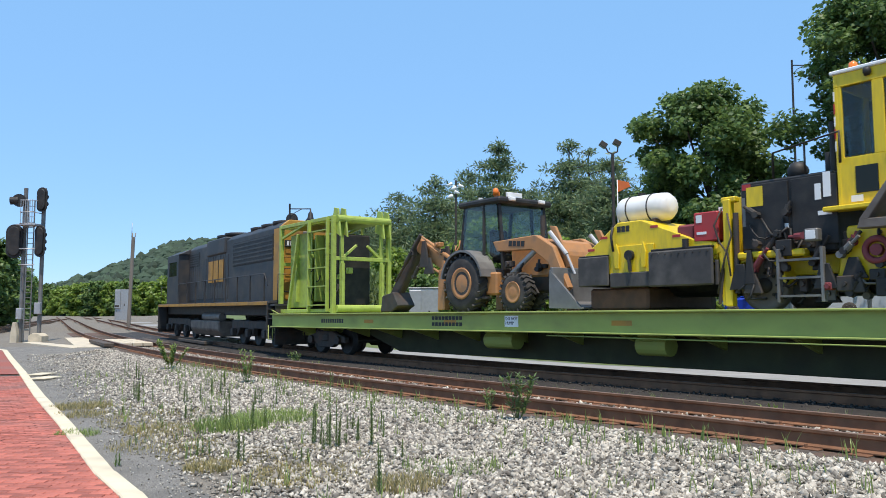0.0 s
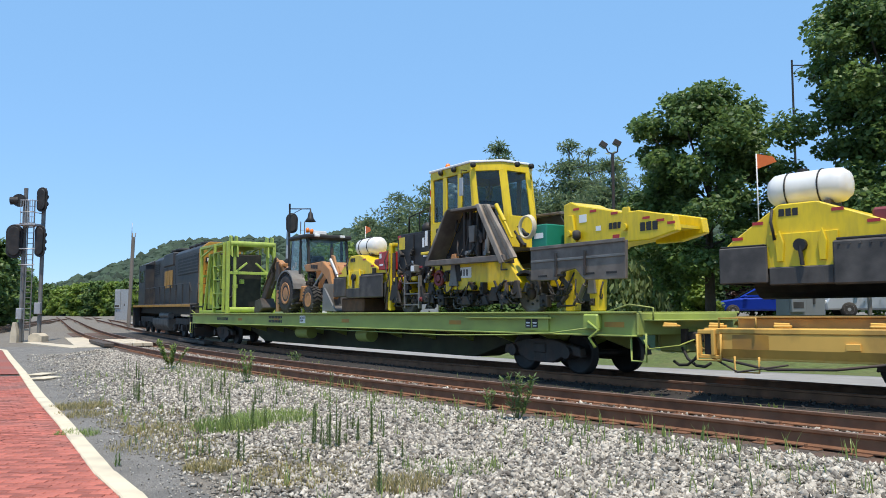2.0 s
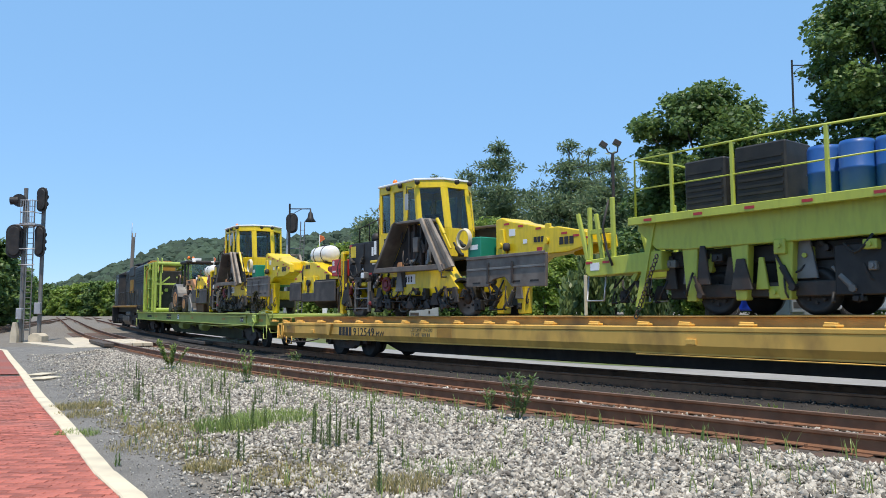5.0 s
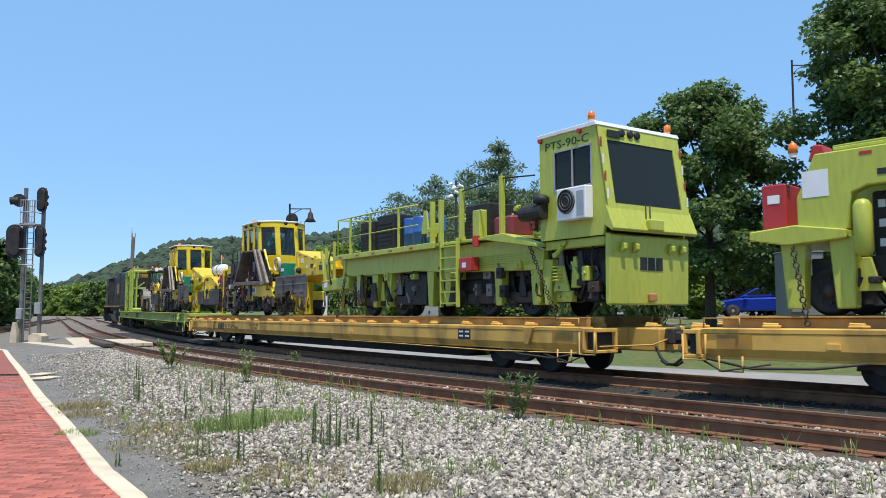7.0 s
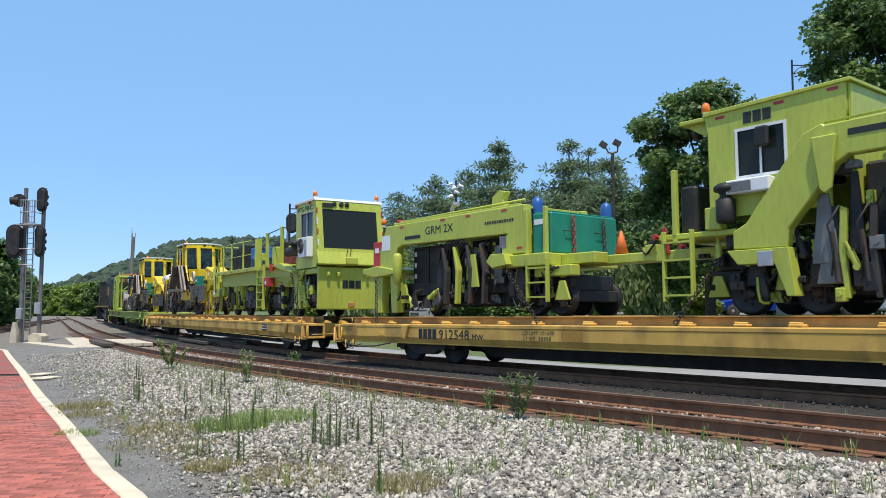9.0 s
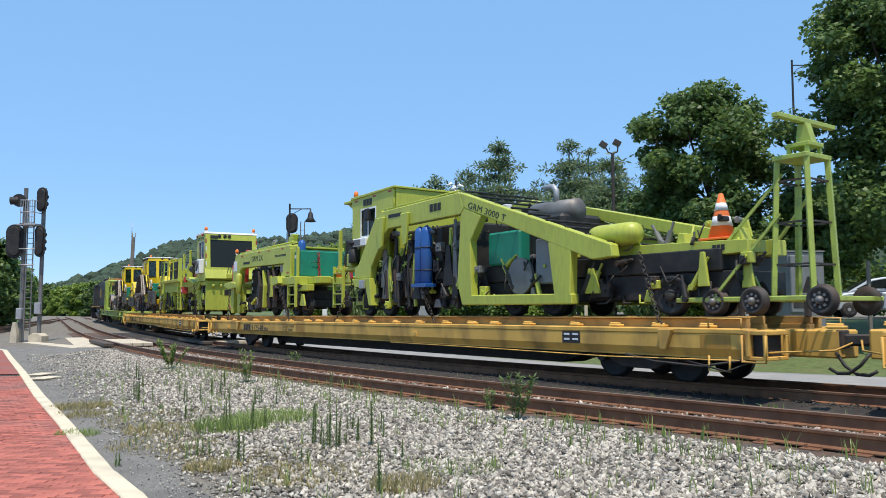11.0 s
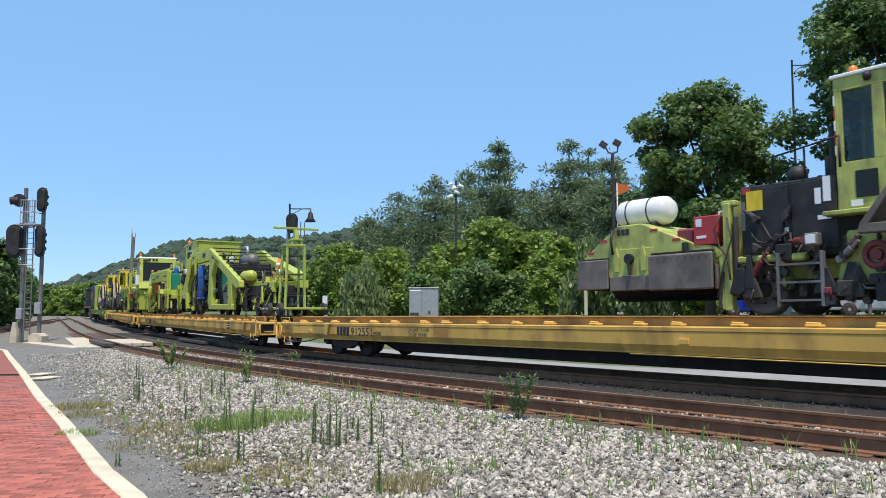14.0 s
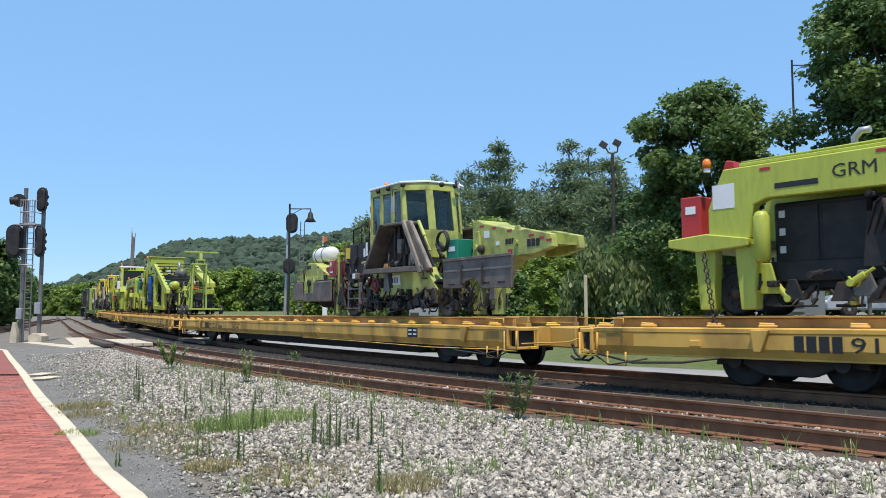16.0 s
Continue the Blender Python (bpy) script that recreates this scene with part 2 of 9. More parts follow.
def bm_pipe(bm, pts, r, n=8):
    """A bent round bar through the points, swept as one skin."""
    path = [Vector(pts[0])]
    for p in pts[1:]:
        if (Vector(p) - path[-1]).length > 1e-5:
            path.append(Vector(p))
    if len(path) < 2:
        return
    legs = [(b - a).normalized() for a, b in zip(path[:-1], path[1:])]
    side = legs[0].orthogonal().normalized()
    rings = []
    for k, p in enumerate(path):
        along_pipe = legs[0] if k == 0 else (legs[-1] if k == len(path) - 1 else legs[k - 1] + legs[k])
        along_pipe = along_pipe.normalized() if along_pipe.length > 1e-4 else legs[k]
        side = side - along_pipe * side.dot(along_pipe)
        side = side.normalized() if side.length > 1e-4 else along_pipe.orthogonal().normalized()
        other = along_pipe.cross(side)
        rings.append([bm.verts.new(p + (side * math.cos(2 * math.pi * q / n) + other * math.sin(2 * math.pi * q / n)) * r) for q in range(n)])
    faces = []
    for a, b in zip(rings[:-1], rings[1:]):
        for q in range(n):
            f = bm.faces.new((a[q], a[(q + 1) % n], b[(q + 1) % n], b[q]))
            f.smooth = True
            faces.append(f)
    faces.append(bm.faces.new(rings[0][::-1]))
    faces.append(bm.faces.new(rings[-1]))
    bmesh.ops.recalc_face_normals(bm, faces=faces)


def bm_beam(bm, a, b, w, h, up=(0, 0, 1), bevel=0.0):
    """A square bar from a to b."""
    a, b = Vector(a), Vector(b)
    d = b - a
    x = d.normalized()
    y = Vector(up).cross(x)
    if y.length < 1e-4:
        y = Vector((0, 1, 0)).cross(x)
    y.normalize()
    z = x.cross(y)
    m = Matrix((x, y, z)).transposed().to_4x4()
    m.translation = (a + b) / 2
    bm_box(bm, -d.length / 2, d.length / 2, -w / 2, w / 2, -h / 2, h / 2, bevel, m)


def bm_prism(bm, outline, y0, y1, bevel=0.0, axis="y"):
    """An outline in (x, z), pushed out from y0 to y1 (or in (y, z), along x)."""
    def at(p, q):
        return (p[0], q, p[1]) if axis == "y" else ((q, p[0], p[1]) if axis == "x" else (p[0], p[1], q))
    front = [bm.verts.new(at(p, y0)) for p in outline]
    back = [bm.verts.new(at(p, y1)) for p in outline]
    n = len(outline)
    faces = [bm.faces.new(front), bm.faces.new(back[::-1])]
    for i in range(n):
        faces.append(bm.faces.new((front[i], back[i], back[(i + 1) % n], front[(i + 1) % n])))
    bmesh.ops.recalc_face_normals(bm, faces=faces)
    if bevel:
        edges = list({e for f in faces for e in f.edges})
        bmesh.ops.bevel(bm, geom=edges, offset=bevel, segments=1, affect="EDGES", profile=0.5)


def bm_lathe(bm, profile, n=20, m=None):
    """A turned shape from (radius, height) pairs round z."""
    rings = []
    for r, z in profile:
        rings.append([bm.verts.new((r * math.cos(2 * math.pi * i / n), r * math.sin(2 * math.pi * i / n), z)) for i in range(n)])
    faces = []
    for a, b in zip(rings[:-1], rings[1:]):
        for i in range(n):
            faces.append(bm.faces.new((a[i], a[(i + 1) % n], b[(i + 1) % n], b[i])))
    faces.append(bm.faces.new(rings[0][::-1]))
    faces.append(bm.faces.new(rings[-1]))
    for f in faces:
        f.smooth = True
    if m:
        bmesh.ops.transform(bm, matrix=m, verts=[v for ring in rings for v in ring])
    bmesh.ops.recalc_face_normals(bm, faces=faces)


def mesh_of(bm, name, mat):
    me = bpy.data.meshes.new(name)
    bm.to_mesh(me)
    bm.free()
    me.materials.append(mat)
    return me


def part(name, bm, mat, parent=None, label=""):
    """Links a bmesh as one mesh object under a thing or a part."""
    ob = new(name, mesh_of(bm, name, M[mat] if isinstance(mat, str) else mat))
    ob.parent = parent
    return tagged(ob, label) if label else ob


def box_part(name, lo, hi, mat, parent, bevel=0.01, label=""):
    bm = bmesh.new()
    bm_box(bm, lo[0], hi[0], lo[1], hi[1], lo[2], hi[2], bevel)
    return part(name, bm, mat, parent, label)


def tube_part(name, a, b, r, mat, parent, n=12, label=""):
    bm = bmesh.new()
    bm_tube(bm, a, b, r, n=n)
    return part(name, bm, mat, parent, label)


def pipe_part(name, pts, r, mat, parent, label=""):
    bm = bmesh.new()
    bm_pipe(bm, pts, r)
    return part(name, bm, mat, parent, label)


def prism_part(name, outline, y0, y1, mat, parent, bevel=0.01, label="", axis="y"):
    bm = bmesh.new()
    bm_prism(bm, outline, y0, y1, bevel, axis)
    return part(name, bm, mat, parent, label)


def thing(name, label, category, group=""):
    return tagged(new(name), label, category, group)


def words(name, text, size, m, mat, parent, label="", width=None):
    """Raised lettering from the built-in font as a mesh, reading along local x, up local y of m."""
    cu = bpy.data.curves.new(name, "FONT")
    cu.body, cu.size, cu.extrude, cu.resolution_u = text, size, 0.003, 2
    ob = bpy.data.objects.new(name, cu)
    scene.collection.objects.link(ob)
    dg = bpy.context.evaluated_depsgraph_get()
    me = bpy.data.meshes.new_from_object(ob.evaluated_get(dg))
    bpy.data.objects.remove(ob)
    if width and len(me.vertices):
        xs = [v.co.x for v in me.vertices]
        me.transform(Matrix.Diagonal((width / max(1e-3, max(xs) - min(xs)), 1, 1, 1)))
    me.transform(m)
    me.materials.clear()
    me.materials.append(M[mat])
    out = new(name, me)
    out.parent = parent
    return tagged(out, label) if label else out


SIDE = Matrix(((-1, 0, 0, 0), (0, 0, 1, 0), (0, 1, 0, 0), (0, 0, 0, 1)))     # text on a side that faces +y
REAR = Matrix(((0, 0, -1, 0), (-1, 0, 0, 0), (0, 1, 0, 0), (0, 0, 0, 1)))    # text on an end that faces -x
MOVERS = []   # (thing, car's s at the start, half its truck spacing, offsets along, up and aside)


# ---- ground, tracks, road ----
def sheet(name, rows, mat, label, category):
    """A surface from rows of points; kind structure."""
    verts, faces = [], []
    w = len(rows[0])
    for r in rows:
        verts += [tuple(float(c) for c in p) for p in r]
    for i in range(len(rows) - 1):
        for j in range(w - 1):
            k = i * w + j
            faces.append((k, k + w, k + w + 1, k + 1))
    me = bpy.data.meshes.new(name)
    me.from_pydata(verts, [], faces)
    me.materials.append(M[mat])
    for p in me.polygons:
        p.use_smooth = True
    if me.polygons[0].normal.z < 0:
        me.flip_normals()
    return tagged(new(name, me), label, category, kind="structure")


def bed(s, l):
    """Height of the ground at s, l."""
    base = rail_z(s)
    z = np.interp(l, [-60, -14, -6.0, -3.0, -1.5, 1.0, 1.45, TRAIN_L - 1.5, TRAIN_L - 1.2, TRAIN_L + 1.4, TRAIN_L + 2.2, TRAIN_L + 7.0, TRAIN_L + 12, TRAIN_L + 17, TRAIN_L + 24, 60],
                  [-0.40, -0.40, -0.40, -0.36, -0.22, -0.22, -0.25, -0.25, -0.19, -0.19, -0.34, -0.30, 0.35, 0.95, 1.02, 1.05])
    return base + z


def ground():
    near = np.concatenate([np.arange(-20, 60, 0.6)])
    xs = np.unique(np.concatenate([[-4500, -2500, -1200, -600, -300, -160, -100, -70, -50], np.arange(-40, 40, 0.6), [50, 70, 100, 160, 300, 600, 1200, 2500, 4500]]))
    ys = np.unique(np.concatenate([[-4500, -2000, -800, -300, -120, -60, -30], near, [70, 85, 100, 130, 180, 260, 400, 700, 1200, 2500, 4800]]))
    rows = []
    for y in ys:
        row = []
        for x in xs:
            s, l = along(x, y)
            if abs(l) > 60 or s < -60 or s > 200:
                z = 0.0 if l < 0 else 1.05
                z = -0.1 if l < 0 else z
            else:
                z = float(bed(s, l)) + 0.006 * noise.noise((x * 0.8, y * 0.8, 0))
            row.append((x, y, z))
        rows.append(row)
    return sheet("ground", rows, "gravel", "pale grey gravel ground with dirt patches", "ground")


def strip(name, s_vals, l0, l1, lift, mat, label, category, n=4, thick=0.0):
    rows = []
    for s in s_vals:
        row = []
        for l in np.linspace(l0, l1, n + 1):
            x, y = spot(s, l)
            row.append((x, y, float(bed(s, l)) + lift))
        if thick:
            x, y = spot(s, l0)
            x2, y2 = spot(s, l1)
            row = [(x, y, row[0][2] - thick)] + row + [(x2, y2, row[-1][2] - thick)]
        rows.append(row)
    return sheet(name, rows, mat, label, category)


ground()


def band(name, edge_s, lo, hi, lift, mat, label, category, n, thick=0.0):
    """A strip between two edges that wander from the line of the tracks."""
    rows = []
    for s in np.arange(-40, 150, 1.5):
        a, b = float(np.interp(s, edge_s, lo)), float(np.interp(s, edge_s, hi))
        row = []
        for l in np.linspace(a, b, n + 1):
            x, y = spot(s, l)
            row.append((float(x), float(y), float(bed(s, l)) + lift))
        if thick:
            row = [(row[0][0], row[0][1], row[0][2] - thick)] + row + [(row[-1][0], row[-1][1], row[-1][2] - thick)]
        rows.append(row)
    return sheet(name, rows, mat, label, category)


ROAD_S, ROAD_NEAR, ROAD_FAR = [-40, 6, 16, 45, 150], [8.4, 7.9, 6.3, 6.4, 6.4], [12.0, 11.1, 9.2, 9.5, 9.5]
band("road", ROAD_S, ROAD_NEAR, ROAD_FAR, 0.04, "road", "pale sunlit access road behind the tracks", "road", 6, 0.15)
band("grass_bank", ROAD_S, ROAD_FAR, [40] * 5, 0.02, "grass", "mown green grass bank rising to a car park", "grass", 40)

verge = []
for s_v in np.arange(52, 240, 6.0):
    verge.append([(float(spot(s_v, l_v)[0]), float(spot(s_v, l_v)[1]), float(bed(min(s_v, 199), max(l_v, -59))) + 0.05) for l_v in (-95, -70, -50, -34, -22, -14, -9.5)])
sheet("grass_verge", verge, "grass", "rough green grass verge beside the far line", "grass")

RAIL_OUTLINE = [(-0.068, -0.185), (0.068, -0.185), (0.068, -0.172), (0.012, -0.155), (0.009, -0.05), (0.034, -0.036), (0.036, -0.004), (0.028, 0.0),
                (-0.028, 0.0), (-0.036, -0.004), (-0.034, -0.036), (-0.009, -0.05), (-0.012, -0.155), (-0.068, -0.172)]


def rail(l, top):
    svals = np.concatenate([np.arange(-40, 60, 1.0), np.arange(60, 300, 5.0)])
    verts, faces, mats = [], [], []
    n = len(RAIL_OUTLINE)
    for s in svals:
        for dl, dz in RAIL_OUTLINE:
            x, y = spot(s, l + dl)
            verts.append((float(x), float(y), float(rail_z(s)) + dz))
    for i in range(len(svals) - 1):
        for j in range(n):
            a, b = i * n + j, i * n + (j + 1) % n
            faces.append((a, b, b + n, a + n))
            mats.append(1 if j in (6, 7, 8) else 0)
    me = bpy.data.meshes.new("rail")
    me.from_pydata(verts, [], faces)
    me.materials.append(M["rail"])
    me.materials.append(M[top])
    me.polygons.foreach_set("material_index", mats)
    return tagged(new("rail", me), "rusty brown steel rail on timber ties", "rail", "rails of the tracks", kind="structure")


for l in (0.0, TRAIN_L):
    rail(l - 0.7535, "rail_top")
    rail(l + 0.7535, "rail_top")


def branch_track():
    """A second line that comes in from the left at the far junction."""
    a, b = Vector((-33.5, 57.0, 0)), Vector((-60.0, 124.0, 0))
    d = (b - a).normalized()
    n = Vector((d.y, -d.x, 0))
    a2 = a - d * 30
    for side in (-0.75, 0.75):
        bm = bmesh.new()
        p, q = a2 + n * side, b + n * side
        bm_beam(bm, (p.x, p.y, -0.3), (q.x, q.y, 0.02), 0.08, 0.17, bevel=0.01)
        tagged(new("rail", mesh_of(bm, "rail", M["rail"])), "rusty brown rail of a branch line", "rail", "rails of the tracks", kind="structure")
    owner = tagged(new("branch_bed"), "timber ties of a branch line", "track", kind="structure")
    for k in range(60):
        c = a2 + d * (k * 1.4)
        bm = bmesh.new()
        bm_beam(bm, (c.x - n.x * 1.3, c.y - n.y * 1.3, -0.42 + 0.005 * k), (c.x + n.x * 1.3, c.y + n.y * 1.3, -0.42 + 0.005 * k), 0.24, 0.14)
        part("tie", bm, "tie", owner)


branch_track()


def ties():
    bm = bmesh.new()
    bm_box(bm, -0.115, 0.115, -1.3, 1.3, -0.17, 0.0, 0.012)
    me = mesh_of(bm, "tie", M["tie"])
    pad_bm = bmesh.new()
    bm_box(pad_bm, -0.1, 0.1, -0.19, 0.19, 0.0, 0.014, 0.003)
    bm_tube(pad_bm, (0.05, 0.12, 0.01), (0.05, 0.12, 0.05), 0.016, n=6)
    bm_tube(pad_bm, (-0.05, -0.12, 0.01), (-0.05, -0.12, 0.05), 0.016, n=6)
    pad = mesh_of(pad_bm, "tie_plate", M["rail"])
    for l0 in (0.0, TRAIN_L):
        owner = tagged(new("track_bed"), "weathered timber ties under rusty rails", "track", kind="structure")
        rnd = random.Random(4)
        for i in range(110):
            s = -4 + i * 0.52
            x, y = spot(s, l0)
            ob = new("tie", me)
            ob.parent = owner
            ob.matrix_basis = Matrix.Translation((float(x), float(y), float(rail_z(s)) - (0.2 if l0 == 0.0 else 0.225))) @ Matrix.Rotation(float(heading(s)) + math.pi / 2 + rnd.uniform(-0.02, 0.02), 4, "Z")
            if l0 == 0.0 and i < 70:
                for side in (-0.7535, 0.7535):
                    p = new("tie_plate", pad)
                    p.parent = ob
                    p.matrix_basis = Matrix.Translation((0, side, 0.001))


ties()
strip("track_soil", np.arange(-6, 60, 1.0), -1.32, 1.3, 0.011, "rust_soil", "rust-stained dark soil round the ties", "ground", 6)
# darker than the near track's soil, out past the train's own track
strip("oily_soil", np.arange(-6, 60, 1.0), 1.31, TRAIN_L + 1.6, 0.011, "oily_soil", "black soil under the train", "ground", 8)


# ---- flat cars ----
DECK_Y, DECK_G, RAIL_Y = 1.0, 1.30, 1.21


def wheelset(name, parent, x, z=0.42, r=0.42):
    bm = bmesh.new()
    for sgn in (1, -1):
        m = Matrix.Translation((x, sgn * 0.70, z)) @ Matrix.Rotation(-sgn * math.pi / 2, 4, "X")
        bm_lathe(bm, [(0.06, 0.10), (r * 0.3, 0.09), (r * 0.8, 0.04), (r * 0.85, 0.07), (r, 0.07), (r, -0.05), (r + 0.025, -0.055), (r + 0.025, -0.08), (r * 0.8, -0.08), (0.08, -0.06)], 24, m)
    bm_tube(bm, (x, -0.75, z), (x, 0.75, z), 0.075, n=10)
    return part(name, bm, "black", parent)


def truck(parent, x):
    base = new("truck")
    base.parent = parent
    bm = bmesh.new()
    for sgn in (1, -1):
        y = sgn * 0.98
        bm_prism(bm, [(x - 1.25, 0.36), (x - 1.2, 0.56), (x - 0.85, 0.62), (x - 0.45, 0.72), (x + 0.45, 0.72), (x + 0.85, 0.62), (x + 1.2, 0.56), (x + 1.25, 0.36), (x + 0.8, 0.40),
                      (x + 0.4, 0.22), (x - 0.4, 0.22), (x - 0.8, 0.40)], y - 0.09, y + 0.09, 0.02)
        for dx in (-0.87, 0.87):
            bm_tube(bm, (x + dx, y - 0.1, 0.45), (x + dx, y + 0.17 * sgn, 0.45), 0.13, n=10)
        for dx in (-0.16, 0, 0.16):
            bm_tube(bm, (x + dx, y + sgn * 0.02, 0.27), (x + dx, y + sgn * 0.02, 0.52), 0.075, n=8)
    bm_box(bm, x - 0.2, x + 0.2, -1.1, 1.1, 0.42, 0.62, 0.02)
    side = part("truck_frame", bm, "dark", base)
    for dx in (-0.87, 0.87):
        wheelset("wheelset", base, x + dx)
    return base


def coupler(parent, end, mat, reach=0.0):
    """Coupler, draft box, hoses and uncoupling lever at an end (+1 front, -1 rear)."""
    sgn, x = (1, end + reach) if end > 0 else (-1, end - reach)
    bm = bmesh.new()
    bm_box(bm, x - (0.5 + reach) * sgn, x + 0.14 * sgn, -0.28, 0.28, 0.52, 0.98, 0.03)
    part("draft_box", bm, mat, parent)
    bm = bmesh.new()
    bm_box(bm, x + 0.1 * sgn, x + 0.62 * sgn, -0.08, 0.08, 0.72, 0.90, 0.03)
    bm_prism(bm, [(x + 0.55 * sgn, -0.16), (x + 0.72 * sgn, -0.17), (x + 0.83 * sgn, -0.06), (x + 0.80 * sgn, 0.04), (x + 0.70 * sgn, 0.0), (x + 0.68 * sgn, 0.14), (x + 0.55 * sgn, 0.15)], 0.66, 0.96, 0.02, axis="z")
    part("coupler", bm, "dark", parent)
    bm = bmesh.new()
    pts = [(x + 0.1 * sgn, 0.35, 0.62), (x + 0.25 * sgn, 0.38, 0.42), (x + 0.42 * sgn, 0.36, 0.30), (x + 0.60 * sgn, 0.34, 0.29), (x + 0.72 * sgn, 0.33, 0.36)]
    bm_pipe(bm, pts, 0.028, 8)
    part("air_hose", bm, "black", parent)
    bm = bmesh.new()
    bm_pipe(bm, [(x + (0.06 - reach) * sgn, 1.35, 0.78), (x + (0.16 - reach) * sgn, 1.33, 0.62), (x + 0.16 * sgn, 0.5, 0.66), (x + 0.3 * sgn, 0.1, 0.8)], 0.016, 6)
    part("uncoupling_lever", bm, mat, parent)


def grab_loop(parent, x, y, z, w, h, mat, name="grab_iron", r=0.016):
    bm = bmesh.new()
    bm_pipe(bm, [(x - w / 2, y, z), (x - w / 2, y, z + h), (x + w / 2, y, z + h), (x + w / 2, y, z)], r, 6)
    part(name, bm, mat, parent)


def stirrup(parent, x, y, mat, top=0.6):
    bm = bmesh.new()
    bm_pipe(bm, [(x - 0.2, y, top), (x - 0.2, y, 0.30), (x + 0.2, y, 0.30), (x + 0.2, y, top)], 0.018, 6)
    part("stirrup_step", bm, mat, parent)


def yellow_flat(number, half=13.05):
    car = thing("flat_car", "long weathered yellow railway flat car carrying track machines", "flat car", "flat cars of the train")
    for y in (1, -1):
        for nm, y0, y1, z0, z1, bv in (("side_sill", 1.44, 1.30, 0.66, 0.90, 0.0), ("sill_lip", 1.448, 1.2, 0.90, 1.0, 0.02), ("sill_foot", 1.37, 1.22, 0.49, 0.52, 0.006)):
            box_part(nm, (-half, min(y0 * y, y1 * y), z0), (half, max(y0 * y, y1 * y), z1), "yellow_car", car, bv)
        prism_part("sill_flange", [(1.44 * y, 0.66), (1.30 * y, 0.66), (1.22 * y, 0.52), (1.36 * y, 0.52)], -half, half, "yellow_car", car, 0.0, axis="x")
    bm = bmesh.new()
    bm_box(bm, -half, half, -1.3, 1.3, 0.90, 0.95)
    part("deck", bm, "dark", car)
    for y in (0.72, -0.72):
        bm = bmesh.new()
        bm_box(bm, -half + 0.2, half - 0.2, y - 0.08, y + 0.08, 0.951, 1.06, 0.01)
        bm_box(bm, -half + 0.2, half - 0.2, y - 0.035, y + 0.035, 1.061, 1.20, 0.01)
        part("deck_rail", bm, "yellow_deck", car, "rusty rail for the machines")
    for y in (1.08, -1.08):
        bm = bmesh.new()
        bm_box(bm, -half + 0.25, half - 0.25, y - 0.05, y + 0.05, 0.951, 1.16, 0.012)
        bm_box(bm, -half + 0.25, half - 0.25, y - 0.12, y + 0.12, 1.161, 1.185, 0.004)
        part("chain_rail", bm, "yellow_deck", car, "raised tie-down channel")
    rnd = random.Random(int(number))
    bm = bmesh.new()
    bm_box(bm, -0.13, 0.13, -0.09, 0.09, 0, 0.045, 0.015)
    bm_tube(bm, (-0.1, 0, 0.045), (0.12, 0.04, 0.055), 0.03, n=6)
    anchor = mesh_of(bm, "tie_down_anchor", M["yellow_car"])
    for i in range(24):
        x = -half + 0.7 + i * 1.15 + rnd.uniform(-0.2, 0.2)
        for y in (1.32, -1.32):
            ob = new("tie_down_anchor", anchor)
            ob.parent = car
            ob.matrix_basis = Matrix.Translation((x, y, 1.004)) @ Matrix.Rotation(rnd.uniform(-0.3, 0.3), 4, "Z")
    # the deep belly between the trucks; the sill's shade is put into its black
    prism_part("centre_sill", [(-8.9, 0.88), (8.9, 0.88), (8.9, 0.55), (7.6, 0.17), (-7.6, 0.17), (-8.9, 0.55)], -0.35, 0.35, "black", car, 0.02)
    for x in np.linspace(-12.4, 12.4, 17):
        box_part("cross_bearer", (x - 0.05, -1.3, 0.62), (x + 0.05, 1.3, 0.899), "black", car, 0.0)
    for x in (-10.4, 9.5):
        truck(car, x)
    for e in (half, -half):
        sg = 1 if e > 0 else -1
        # open end of the sill with a pocket
        bm = bmesh.new()
        bm_box(bm, e - 0.02, e + 0.05, -1.50, 1.50, 0.55, 0.98, 0.015)
        bm_box(bm, e - 0.10 * sg, e + 0.30 * sg, 0.85, 1.47, 0.50, 0.56, 0.01)
        bm_box(bm, e - 0.10 * sg, e + 0.30 * sg, 0.85, 1.47, 0.90, 0.97, 0.01)
        bm_box(bm, e + 0.24 * sg, e + 0.30 * sg, 1.41, 1.47, 0.56, 0.90, 0.01)
        bm_box(bm, e + 0.24 * sg, e + 0.30 * sg, 0.85, 0.91, 0.56, 0.90, 0.01)
        part("end_sill", bm, "yellow_car", car)
        grab_loop(car, e - 0.42 * sg, 1.50, 1.0, 0.62, 0.16, "yellow_car")
        grab_loop(car, e - 0.42 * sg, -1.50, 1.0, 0.62, 0.16, "yellow_car")
        stirrup(car, e - 0.55 * sg, 1.48, "yellow_car", 0.55)
        # a black block fills the open pocket, standing in for its inner shade
        box_part("pocket_liner", (min(e - 0.08 * sg, e + 0.22 * sg), 0.93, 0.561), (max(e - 0.08 * sg, e + 0.22 * sg), 1.38, 0.899), "black", car, 0.0, "black block in place of the shade inside the sill pocket")
        bm = bmesh.new()
        bm_pipe(bm, [(e - 0.12 * sg, 1.475, 0.9), (e - 0.12 * sg, 1.485, 0.47), (e + 0.3 * sg, 1.485, 0.47), (e + 0.3 * sg, 1.475, 0.9)], 0.02, 6)
        part("pocket_rim", bm, "yellow_car", car)
        bm = bmesh.new()
